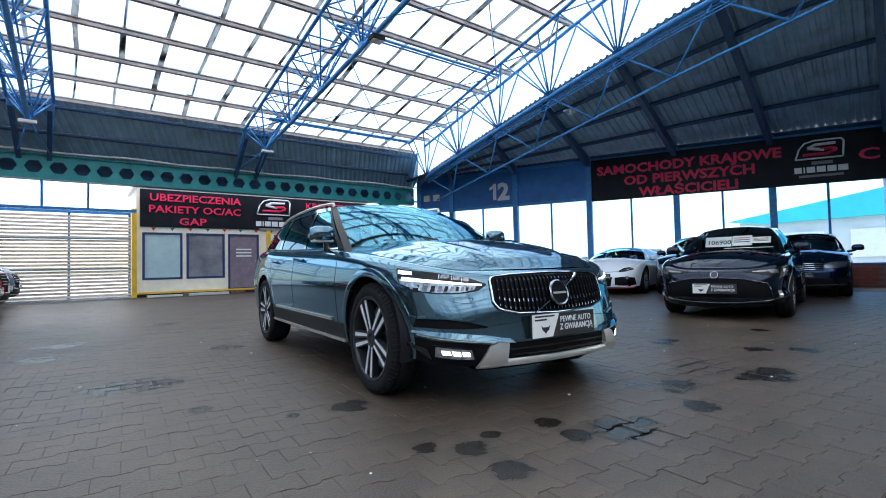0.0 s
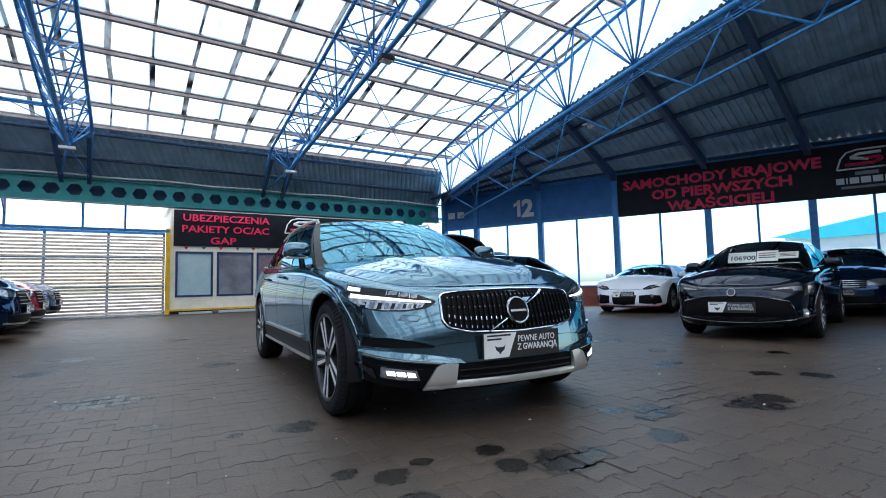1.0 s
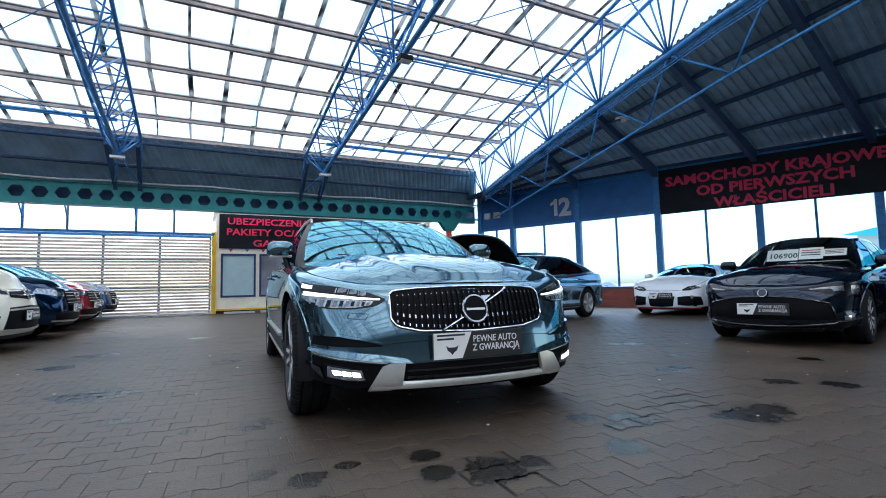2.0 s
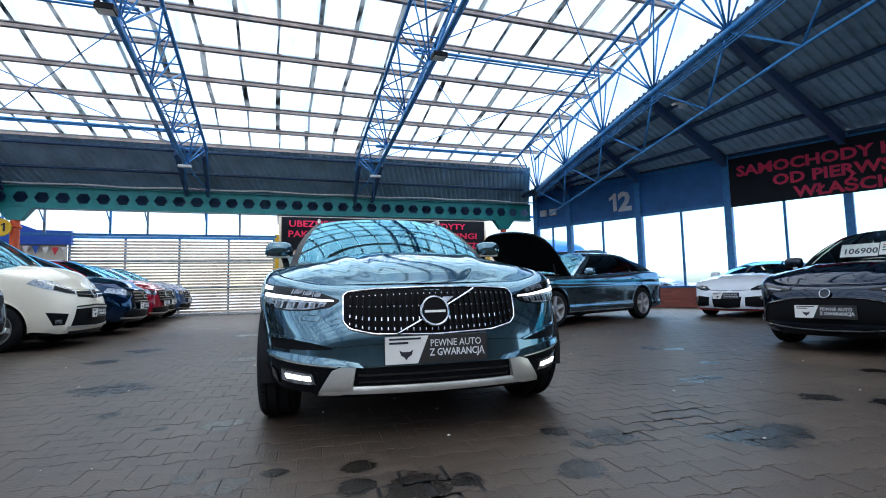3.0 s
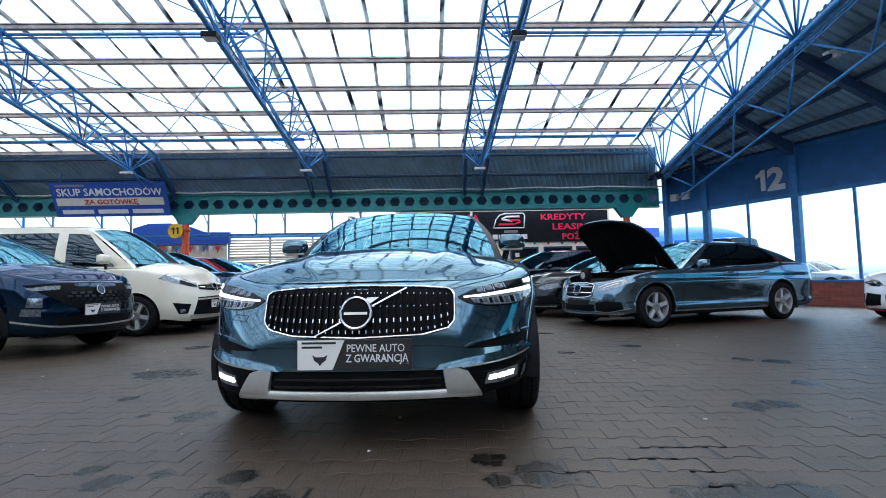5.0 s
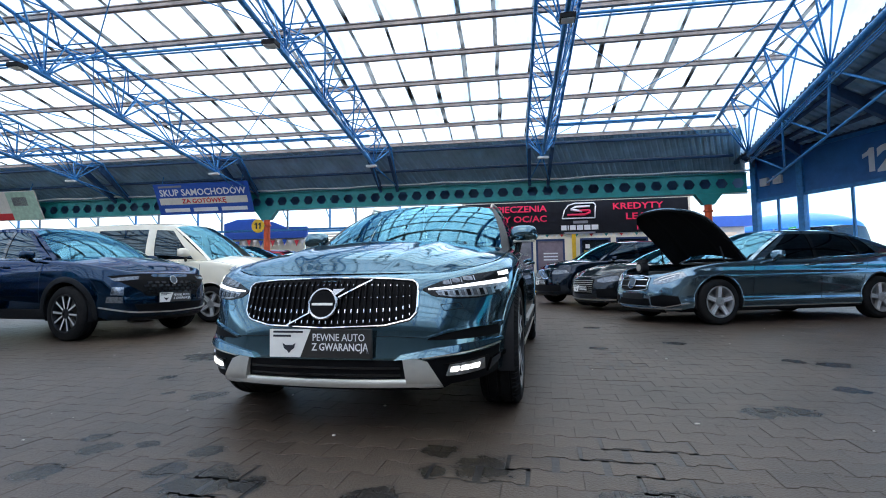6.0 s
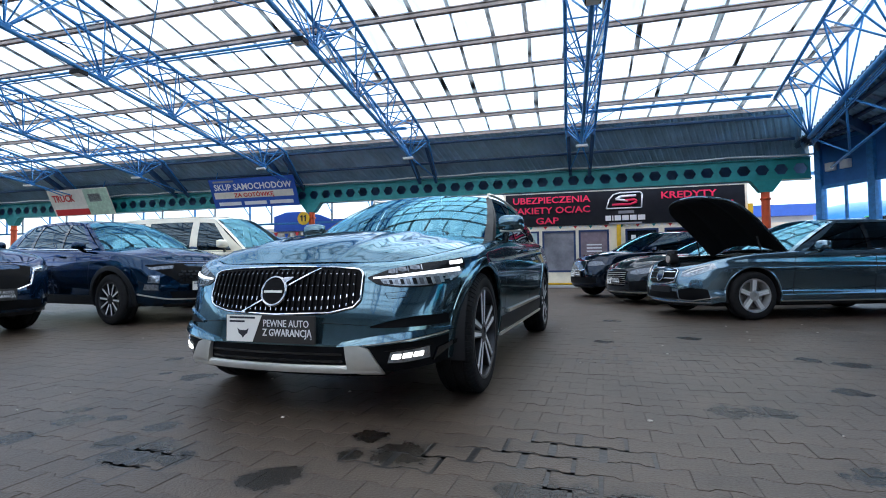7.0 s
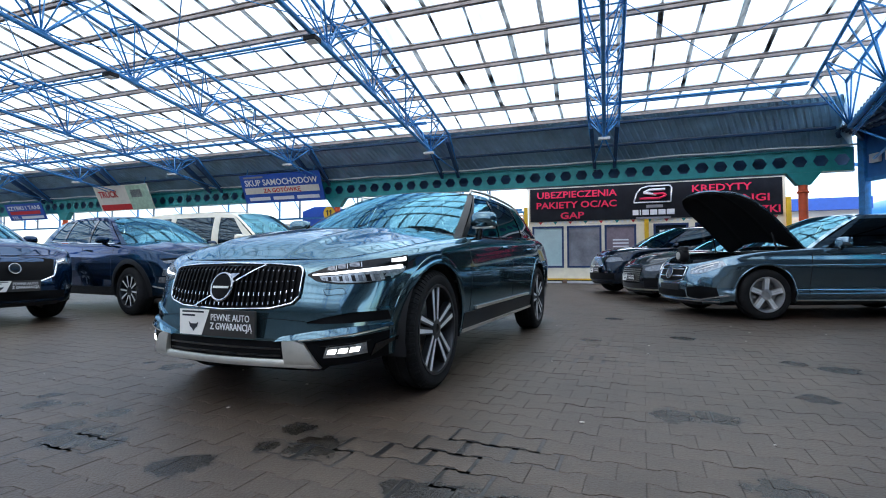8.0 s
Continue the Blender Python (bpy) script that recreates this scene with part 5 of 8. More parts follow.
    def wheels(self, style="five", rim=None, bright=None, n=5, width=0.225, rr=None, tread=False, fw=0.0135):
        s = self.s
        r = s["r"]
        rr = rr or r * 0.68
        bright = bright or M["alloy"]
        dark = rim or M["darkalloy"]
        # lathe along x (outwards)
        def lathe(profile, seg=44):
            rows = []
            for i in range(seg + 1):
                w = 2 * math.pi * i / seg
                rows.append([Vector((x, q * math.cos(w), q * math.sin(w))) for x, q in profile])
            bm = grid_mesh(rows)
            bmesh.ops.remove_doubles(bm, verts=bm.verts, dist=0.0003)
            return bm
        hw = width / 2
        tyre = lathe([(-hw, rr), (-hw, rr + 0.03), (-hw * 0.98, r - 0.03), (-hw * 0.8, r - 0.006), (-hw * 0.62, r), (-hw * 0.6, r - 0.008), (-hw * 0.52, r - 0.008), (-hw * 0.5, r), (-hw * 0.1, r + 0.001), (-hw * 0.08, r - 0.008), (hw * 0.08, r - 0.008), (hw * 0.1, r + 0.001), (hw * 0.5, r), (hw * 0.52, r - 0.008), (hw * 0.6, r - 0.008), (hw * 0.62, r), (hw * 0.8, r - 0.006), (hw * 0.98, r - 0.03), (hw * 1.02, rr + 0.05), (hw * 1.0, rr + 0.02), (hw * 0.93, rr)])
        rimb = lathe([(hw * 0.93, rr + 0.006), (hw * 1.0, rr + 0.004), (hw * 0.98, rr - 0.012), (hw * 0.8, rr - 0.02), (-hw * 0.6, rr - 0.03), (-hw * 0.7, 0.05)])
        spoke = bmesh.new()
        face = bmesh.new()
        ro = rr - 0.012
        def ray(bm, w0, w1, h0, h1, x0, x1, r0, thick):
            """One straight spoke from angle w0 at the hub to w1 at the rim."""
            c0, c1 = Vector((0, math.cos(w0), math.sin(w0))), Vector((0, math.cos(w1), math.sin(w1)))
            t0, t1 = Vector((0, -c0.z, c0.y)), Vector((0, -c1.z, c1.y))
            a, b = c0 * r0, c1 * ro
            q = [a - t0 * h0 + Vector((x0, 0, 0)), a + t0 * h0 + Vector((x0, 0, 0)), b + t1 * h1 + Vector((x1, 0, 0)), b - t1 * h1 + Vector((x1, 0, 0))]
            f = [bm.verts.new(p) for p in q]
            k = [bm.verts.new(p - Vector((thick, 0, 0))) for p in q]
            bm.faces.new(f)
            for i in range(4):
                bm.faces.new((f[i], k[i], k[(i + 1) % 4], f[(i + 1) % 4]))
        w, d = math.pi / 2, math.pi / n
        if style == "vee":
            for sg in (-1, 1):
                ray(spoke, w + sg * 0.36, w + sg * d * 0.24, 0.019, 0.026, hw * 0.86, hw * 0.9, 0.05, 0.04)
                ray(face, w + sg * 0.36, w + sg * d * 0.25, fw * 0.66, fw, hw * 0.88, hw * 0.925, 0.06, 0.004)
        elif style == "multi":
            for sg in (-0.5, 0.5):
                ray(spoke, w + sg * d * 0.7, w + sg * d * 1.0, 0.014, 0.018, hw * 0.84, hw * 0.9, 0.05, 0.03)
                ray(face, w + sg * d * 0.7, w + sg * d * 1.0, 0.010, 0.014, hw * 0.86, hw * 0.92, 0.05, 0.004)
        else:
            ray(spoke, w, w, 0.034, 0.030, hw * 0.80, hw * 0.9, 0.05, 0.045)
            for sg in (-1, 1):
                ray(face, w + sg * 0.26, w + sg * 0.075, 0.011, 0.014, hw * 0.83, hw * 0.925, 0.05, 0.004)
        hub = lathe([(hw * 0.5, 0.075), (hw * 0.86, 0.07), (hw * 0.9, 0.05), (hw * 0.9, 0.032), (hw * 0.84, 0.03), (hw * 0.84, 0.001)], 24)
        disc = lathe([(hw * 0.1, 0.02), (hw * 0.1, rr * 0.78), (hw * 0.02, rr * 0.78)], 32)
        for b in (tyre, rimb, spoke, face, hub, disc):
            bmesh.ops.recalc_face_normals(b, faces=b.faces)
        treads = []
        for sg in (-1, 1) if tread else ():
            tr = bmesh.new()
            treads.append(("tread", tr, M["rubber"], False))
            for i in range(72):
                w0 = 2 * math.pi * (i + 0.5 * (sg > 0)) / 72
                prof = [(hw * 0.64, r + 0.003), (hw * 0.82, r - 0.002), (hw * 0.985, r - 0.024), (hw * 0.98, r - 0.034)]
                grid_mesh([[Vector((sg * x, (q + e) * math.cos(w), (q + e) * math.sin(w))) for x, q in prof] for w, e in ((w0 - 0.026, -0.012), (w0 - 0.022, 0.0), (w0 + 0.022, 0.0), (w0 + 0.026, -0.012))], tr)
        parts = []
        for nm, b, mt, sm in tuple(treads) + (("tyre", tyre, M["rubber"], True), ("rim", rimb, dark, True), ("spoke", spoke, dark, False), ("spoke_face", face, bright, False), ("hub_cap", hub, dark, True), ("brake_disc", disc, M["disc"], True)):
            bmesh.ops.recalc_face_normals(b, faces=b.faces)
            me = bpy.data.meshes.new(nm)
            b.to_mesh(me)
            b.free()
            me.materials.append(mt)
            if sm:
                me.shade_smooth()
                me.set_sharp_from_angle(angle=radians(35))
            parts.append((nm, me))
        for wy in (0, s["WB"]):
            for sd in (1, -1):
                w = empty("wheel")
                w.parent = self.root
                w.matrix_local = pose(sd * (s["W"] - hw - 0.012 - s["track"]), wy, r, random.uniform(0, 70), 0, 0 if sd > 0 else 180)
                for nm, me in parts:
                    for i in range(n if nm.startswith("spoke") else 1):
                        o = new(nm, me)
                        o.parent = w
                        o.rotation_euler.x = 2 * math.pi * i / n

    def interior(self):
        s, g = self.s, self.s["cabin"]
        yc = self.cowl(0).y
        W = s["W"] - 0.14
        zt = self.cowl(0).z - 0.03
        bm = bmesh.new()
        prof = [(yc + 0.12, zt - 0.05), (yc + 0.35, zt - 0.01), (yc + 0.62, zt - 0.03), (yc + 0.72, zt - 0.12), (yc + 0.68, zt - 0.38)]
        grid_mesh([[Vector((x, y, z)) for y, z in prof] for x in (-W, -W * 0.5, 0, W * 0.5, W)], bm)
        self.part("dashboard", bm, M["plastic"])
        bm = box(-W, yc + 0.2, s["zb"] + 0.05, W, g["tail"][0] - 0.15, s["zb"] + 0.12)
        self.part("cabin_floor", bm, M["cabin"], smooth=False)
        y0 = yc + 1.25
        zr = g["wtop"][2]
        for row, ys in enumerate((y0, y0 + 0.95)):
            for x in ((-0.37, 0.37) if row == 0 else (-0.36, 0.36)):
                bm = bmesh.new()
                add_box(bm, x - 0.25, ys - 0.5, 0.42, x + 0.25, ys, 0.60, bevel=0.05)
                add_box(bm, x - 0.24, ys - 0.06, 0.5, x + 0.24, ys + 0.08, zr - 0.36, m=Matrix.Translation((0, ys, 0.5)) @ Matrix.Rotation(radians(-12), 4, "X") @ Matrix.Translation((0, -ys, -0.5)), bevel=0.05)
                add_box(bm, x - 0.13, ys + 0.09, zr - 0.40, x + 0.13, ys + 0.19, zr - 0.17, bevel=0.04)
                self.part("seat", bm, M["cabin"])
        bm = bmesh.new()
        c = Vector((0.37, yc + 0.86, zt - 0.07))
        for i in range(24):
            a, b = 2 * math.pi * i / 24, 2 * math.pi * (i + 1) / 24
            f = lambda w: c + Vector((0.185 * math.cos(w), 0.185 * math.sin(w) * 0.35, 0.185 * math.sin(w)))
            add_tube(bm, f(a), f(b), 0.016, 6)
        add_tube(bm, c - Vector((0.18, 0, 0)), c + Vector((0.18, 0, 0)), 0.02, 6)
        self.part("steering_wheel", bm, M["plastic"])

    def plate(self, z, w=0.53, h=0.135, x=0.0, tilt=0.0, off=0.02, text=True):
        """The dealer's board in place of a number plate."""
        p = self.surf(0.0001, z, off)
        b = empty("plate_board")
        b.parent = self.root
        b.matrix_local = pose(x, p.y, z, tilt, 0, 0)
        tagged(b, "white and black dealer's plate board with lettering")
        part("backing", box(-w / 2, -0.006, -h / 2, w / 2, 0.008, h / 2, 0.003), M["boarddark"], b)
        part("white_field", prism([(-w / 2 + 0.002, -h / 2 + 0.002), (-w * 0.19, -h / 2 + 0.002), (-w * 0.085, h / 2 - 0.002), (-w / 2 + 0.002, h / 2 - 0.002)], -0.0085, -0.0062), M["card"], b)
        if text:
            up = pose(0, 0, 0, 90, 0, 0)
            words("PEWNE AUTO", h * 0.36, M["whitetext"], Matrix.Translation((-w * 0.07, -0.0075, h * 0.09)) @ up, b, width=w * 0.50, depth=0.0012)
            words("Z GWARANCJĄ", h * 0.36, M["whitetext"], Matrix.Translation((-w * 0.075, -0.0075, -h * 0.24)) @ up, b, width=w * 0.545, bold=0.012, depth=0.0012)
            for i, (a, c, q) in enumerate(((0.0, 0.045, 0.30), (0.0, 0.03, 0.18))):
                bm = box(-w * 0.46, -0.0095, h * (0.36 - 0.14 * i), -w * 0.46 + w * q, -0.0082, h * (0.43 - 0.14 * i))
                part("small_print", bm, M["ink"], b)
        # emblem: a plain dark shape
        e = [(-0.055, 0.028), (-0.03, 0.012), (0.03, 0.012), (0.055, 0.028), (0.042, -0.012), (0.015, -0.03), (0, -0.05), (-0.015, -0.03), (-0.042, -0.012)]
        k = h / 0.135 * 0.62
        part("emblem", prism([(-w * 0.30 + a * k, -h * 0.12 + c * k) for a, c in e], -0.0098, -0.0082), M["ink"], b)
        return b

    def ring(self, a, z, R, r, off, material, name="emblem_ring", parent=None):
        bm = bmesh.new()
        P = [self.surf(a + R * math.cos(2 * math.pi * i / 28) + (1e-5 if a == 0 else 0), z + R * math.sin(2 * math.pi * i / 28), off) for i in range(29)]
        for p, q in zip(P, P[1:]):
            add_tube(bm, p, q, r, 6)
        return self.part(name, bm, material, parent)

    def place(self, m):
        self.root.matrix_world = m
        return self.root

# ---- the estate car in the middle ----
# chrome with the dark surroundings it would mirror put into its colour
M["darkchrome"] = mat("dim_chrome", (0.42, 0.43, 0.45), 0.12, 1.0, var=0.05)
# darker copy of the lamp reflector; weaker reflections are put into the colour
M["lampdim"] = mat("dim_lamp_reflector", (0.20, 0.21, 0.23), 0.25, 0.7, var=0.6, scale=40)
M["lampblack"] = mat("black_lamp_housing", (0.006, 0.006, 0.007), 0.22, spec=0.3, var=0.1)
M["grillebar"] = mat("grille_bar_black", (0.006, 0.006, 0.007), 0.6, spec=0.1, var=0.1)
P_MAIN = paint_mat("grey_blue_metallic_paint", (0.125, 0.212, 0.252), rough=0.085, metal=0.9, coat=1.5, edge=(0.42, 0.66, 0.85), weight=0.7)
# pillar: dark plastic instead of body paint, leaving out the bright roof reflection
MAIN_CAR = dict(pillar="plastic", bottom=[(-0.81, 0.235), (-0.70, 0.245), (-0.55, 0.285), (-0.42, 0.33), (-0.2, 0.30), (3.14, 0.30), (4.04, 0.38)], W=0.955, FO=0.81, track=0.006, WB=2.94, RO=1.10, r=0.362, zb=0.30, lip=0.215, cowl=(0.70, 1.035), crown=0.05, arch=0.05,
             round=0.06,
             top=[(-0.81, 0.790), (-0.68, 0.800), (-0.55, 0.818), (-0.39, 0.845), (-0.1, 0.890), (0.3, 0.935), (0.7, 0.968), (1.6, 0.992), (2.6, 1.025), (3.4, 1.055), (4.04, 1.0)],
             front=[(0.15, 0.17), (0.21, 0.07), (0.27, 0.01), (0.36, 0.0), (0.46, 0.012), (0.56, 0.03), (0.66, 0.055), (0.74, 0.08), (0.80, 0.115), (0.92, 0.22)],
             cabin=dict(wtop=(0.625, 1.52, 1.43), rtop=(3.60, 1.39), roof=[(1.4, 1.435), (1.55, 1.455), (2.2, 1.478), (3.0, 1.462), (3.7, 1.395)], tail=(3.97, 1.05), drop=0.04, xr=0.58,
                        windows=[((0.82, 1.545), (1.76, 1.84)), ((1.83, 1.90), (2.72, 2.70)), ((2.82, 2.80), (3.62, 3.30))], rear_glass="tint"))


def build_main_car():
    c = Car("estate_car", "grey-blue metallic estate car with lit lamps and black cladding", MAIN_CAR, P_MAIN)
    X = c.a_of_x
    c.body()
    c.hood(cowl_bow=0.19, creases=((0.50, 0.012, 0.06), (0.93, 0.006, 0.04)))
    c.greenhouse()
    c.interior()
    c.wheels("vee", M["darkalloy"], M["alloy"], 5, width=0.225, rr=0.272, tread=True)
    c.arch_trim(0.055, 0.005, P_MAIN, thick=0.014)
    # grille
    gt = [(X(x), z) for x, z in ((-0.488, 0.738), (-0.466, 0.757), (-0.32, 0.769), (0, 0.776), (0.32, 0.769), (0.466, 0.757), (0.488, 0.738))]
    gb = [(X(x), z) for x, z in ((-0.480, 0.605), (-0.445, 0.567), (-0.32, 0.538), (0, 0.526), (0.32, 0.538), (0.445, 0.567), (0.480, 0.605))]
    grille = c.loft("grille", gt, gb, 0.006, 0.01, M["void"], 40, 6)[0]
    tagged(grille, "black grille with chrome-tipped upright bars")
    c.trace("chrome_frame", gt + gb[::-1], 0.0055, 0.012, M["chrome"], grille, closed=True, n=90)
    fb, ft = pchip([(a, z) for a, z in gb]), pchip([(a, z) for a, z in gt])
    n = 28
    for i in range(n):
        a = X(0.46) * (-1 + 2 * (i + 0.5) / n)
        if abs(a) < 1e-3:
            a = 1e-3
        z0, z1 = fb(a) + 0.016, ft(a) - 0.016
        w = 0.0050
        c.loft("bar", [(a - w, z1), (a + w, z1)], [(a - w, z0), (a + w, z0)], 0.022, 0.02, M["grillebar"], 1, 6, grille, smooth=False)
        v = 0.0020
        h = z1 - z0
        for f0, f1 in ((0.03, 0.10), (0.26, 0.35), (0.60, 0.63), (0.90, 0.93)):
            c.loft("bar_tip", [(a - v, z0 + h * f1), (a + v, z0 + h * f1)], [(a - v, z0 + h * f0), (a + v, z0 + h * f0)], 0.025, 0.004, M["chrome"] if f0 < 0.5 else M["lampbody"], 1, 3, grille, smooth=False)
    c.loft("slash_bar", [(X(-0.20), 0.543), (X(0.24), 0.767)], [(X(-0.192), 0.540), (X(0.247), 0.763)], 0.030, 0.01, M["chrome"], 12, 1, grille)
    c.ring(0, 0.647, 0.073, 0.0085, 0.040, M["darkchrome"], parent=grille)
    c.loft("emblem_arrow", [(0.050, 0.720), (0.112, 0.722)], [(0.044, 0.697), (0.066, 0.690)], 0.044, 0.012, M["darkchrome"], 3, 2, grille)
    bm = bmesh.new()
    bmesh.ops.create_cone(bm, segments=28, radius1=0.068, radius2=0.068, depth=0.012, cap_ends=True)
    p = c.surf(0.0001, 0.645, 0.04)
    bmesh.ops.transform(bm, matrix=pose(0, p.y, p.z, 76, 0, 0), verts=bm.verts)
    c.part("emblem_disc", bm, M["void"], grille)
    c.loft("emblem_band", [(-0.056, 0.652), (0.056, 0.652)], [(-0.056, 0.640), (0.056, 0.640)], 0.05, 0.004, M["satin"], 4, 1, grille)
    # head lamps
    for sd in (1, -1):
        q = lambda pts: [(sd * (X(min(x, 0.89)) + max(0.0, x - 0.89)), z) for x, z in pts]
        lamp = c.loft("headlamp", q([(0.512, 0.716), (0.60, 0.748), (0.70, 0.768), (0.80, 0.788), (0.880, 0.806), (0.955, 0.820)]), q([(0.512, 0.708), (0.565, 0.676), (0.68, 0.662), (0.80, 0.664), (0.880, 0.690), (0.935, 0.750)]), 0.004, 0.02, M["lampblack"], 24, 6)[0]
        tagged(lamp, "headlamp with lit T-shaped daytime light")
        c.loft("light_bar", q([(0.540, 0.716), (0.65, 0.725), (0.78, 0.742), (0.90, 0.766)]), q([(0.540, 0.708), (0.65, 0.712), (0.78, 0.726), (0.90, 0.744)]), 0.010, 0.006, M["drl"], 16, 1, lamp)
        c.loft("light_fork", q([(0.872, 0.797), (0.900, 0.803), (0.934, 0.809)]), q([(0.870, 0.778), (0.900, 0.782), (0.930, 0.787)]), 0.009, 0.006, M["drl"], 8, 2, lamp)
        c.loft("light_fork", q([(0.862, 0.744), (0.890, 0.749), (0.921, 0.756)]), q([(0.845, 0.700), (0.876, 0.706), (0.905, 0.728)]), 0.009, 0.006, M["lampsilver"], 8, 2, lamp)
        c.loft("reflector", q([(0.575, 0.704), (0.66, 0.708), (0.76, 0.722), (0.88, 0.740)]), q([(0.590, 0.684), (0.67, 0.670), (0.78, 0.670), (0.87, 0.694)]), 0.0055, 0.003, M["lampsilver"], 12, 2, lamp)
        for k in range(10):
            x0 = 0.592 + 0.028 * k
            c.loft("indicator_segment", q([(x0, 0.697 + 0.0022 * k), (x0 + 0.016, 0.698 + 0.0022 * k)]), q([(x0 + 0.006, 0.680 - 0.0004 * k), (x0 + 0.022, 0.680 - 0.0004 * k)]), 0.008, 0.004, M["lampblack"] if k % 2 else M["lampdim"], 2, 1, lamp)
        for x0, x1 in ((0.618, 0.656), (0.672, 0.712), (0.730, 0.772)):
            zc = 0.741 + (x0 - 0.6) * 0.17
            unit = c.loft("projector", q([(x0, zc + 0.010), (0.5 * (x0 + x1), zc + 0.014), (x1, zc + 0.013)]), q([(x0, zc - 0.008), (0.5 * (x0 + x1), zc - 0.011), (x1, zc - 0.008)]), 0.0070, 0.004, M["lampdim"], 6, 2, lamp)
            c.loft("divider", q([(x1 + 0.006, zc + 0.016), (x1 + 0.010, zc + 0.016)]), q([(x1 + 0.004, zc - 0.010), (x1 + 0.008, zc - 0.010)]), 0.009, 0.004, M["darkchrome"], 1, 1, lamp)
        c.trace("washer_cap", q([(0.60, 0.634), (0.70, 0.642), (0.712, 0.614), (0.615, 0.604)]), 0.0013, 0.0005, M["dark"], closed=True, n=24)
        c.trace("bumper_seam", q([(0.52, 0.474), (0.40, 0.482), (0.275, 0.486)]), 0.0016, 0.0, M["dark"], n=12)
        # upper intake, blade, fog lamp pocket
        c.loft("upper_intake", q([(0.53, 0.470), (0.62, 0.498), (0.74, 0.520), (0.855, 0.524)]), q([(0.53, 0.464), (0.62, 0.462), (0.74, 0.464), (0.865, 0.472)]), 0.002, 0.012, M["void"], 16, 3)
        c.loft("intake_brow", q([(0.52, 0.478), (0.62, 0.509), (0.74, 0.532), (0.872, 0.537)]), q([(0.52, 0.470), (0.62, 0.497), (0.74, 0.519), (0.865, 0.523)]), 0.012, 0.03, P_MAIN, 16, 2)
        c.loft("bumper_blade", q([(0.40, 0.398), (0.55, 0.424), (0.72, 0.444), (0.865, 0.455)]), q([(0.37, 0.374), (0.52, 0.386), (0.72, 0.412), (0.865, 0.443)]), (0.018, 0.026), 0.04, P_MAIN, 18, 4)
        c.loft("blade_trim", q([(0.50, 0.384), (0.72, 0.408), (0.85, 0.434)]), q([(0.50, 0.378), (0.72, 0.402), (0.85, 0.429)]), 0.026, 0.03, M["satin"], 18, 1, label="satin silver trim")
        pocket = c.loft("fog_pocket", q([(0.50, 0.368), (0.66, 0.386), (0.78, 0.398), (0.88, 0.418)]), q([(0.59, 0.248), (0.68, 0.250), (0.80, 0.262), (0.885, 0.285)]), 0.004, 0.02, M["void"], 16, 4)[0]
        c.loft("fog_rim", q([(0.595, 0.352), (0.70, 0.362), (0.80, 0.376)]), q([(0.595, 0.348), (0.70, 0.358), (0.80, 0.372)]), 0.012, 0.006, M["gloss"], 10, 1, pocket)
        c.loft("corner_blade", q([(0.815, 0.352), (0.86, 0.372), (0.90, 0.385)]), q([(0.800, 0.290), (0.86, 0.350), (0.90, 0.365)]), 0.020, 0.02, M["gloss"], 8, 2, pocket)
        fog = c.loft("fog_lamp", q([(0.625, 0.345), (0.70, 0.352), (0.785, 0.364)]), q([(0.61, 0.290), (0.69, 0.292), (0.79, 0.306)]), 0.010, 0.01, M["lampbody"], 12, 3, pocket)[0]
        for k in range(3):
            x0 = 0.635 + 0.046 * k
            c.loft("fog_light", q([(x0, 0.331 + 0.004 * k), (x0 + 0.036, 0.334 + 0.004 * k)]), q([(x0 - 0.006, 0.309 + 0.004 * k), (x0 + 0.030, 0.311 + 0.004 * k)]), 0.014, 0.004, M["fog"], 3, 2, pocket, label="lit fog lamp")
        # skid wing
        c.loft("skid_wing", q([(0.41, 0.375), (0.47, 0.382), (0.525, 0.362)]), q([(0.43, 0.25), (0.50, 0.236), (0.60, 0.236)]), (0.022, 0.040), 0.05, M["satin"], 8, 6)
    c.loft("lower_intake", [(X(-0.43), 0.372), (X(0.43), 0.372)], [(X(-0.44), 0.272), (X(0.44), 0.272)], 0.006, 0.02, M["void"], 24, 4)
    for z in (0.30, 0.335):
        c.loft("intake_slat", [(X(-0.40), z + 0.006), (X(0.40), z + 0.006)], [(X(-0.40), z - 0.006), (X(0.40), z - 0.006)], 0.014, 0.01, M["gloss"], 24, 1)
    c.loft("skid_plate", [(X(-0.50), 0.282), (X(0), 0.278), (X(0.50), 0.282)], [(X(-0.58), 0.246), (X(0), 0.240), (X(0.58), 0.246)], (0.024, 0.046), 0.05, M["satin"], 30, 3, label="satin silver skid plate")
    c.loft("lower_lip", [(X(-0.64), 0.245), (X(0.64), 0.245)], [(X(-0.60), 0.215), (X(0.60), 0.215)], 0.004, 0.03, M["void"], 40, 2)
    # flanks
    a0, a1 = c.a_of_y(0.43), c.a_of_y(2.51)
    c.loft("sill_cladding", [(a0, 0.42), (a1, 0.42)], [(a0, 0.285), (a1, 0.285)], 0.012, 0.02, M["plastic"], 20, 4, both=True)
    c.loft("door_strip", [(a0 + 0.25, 0.448), (a1 - 0.12, 0.452)], [(a0 + 0.25, 0.426), (a1 - 0.12, 0.43)], 0.016, 0.016, M["satin"], 20, 2, both=True, label="satin silver door strip")
    c.loft("sill_trim", [(a0, 0.305), (a1, 0.305)], [(a0, 0.283), (a1, 0.283)], 0.026, 0.016, M["satin"], 20, 2, both=True, label="satin silver sill strip")
    c.gaps([(0.56, 0.60), (1.72, 1.79), (2.52, 2.76)])
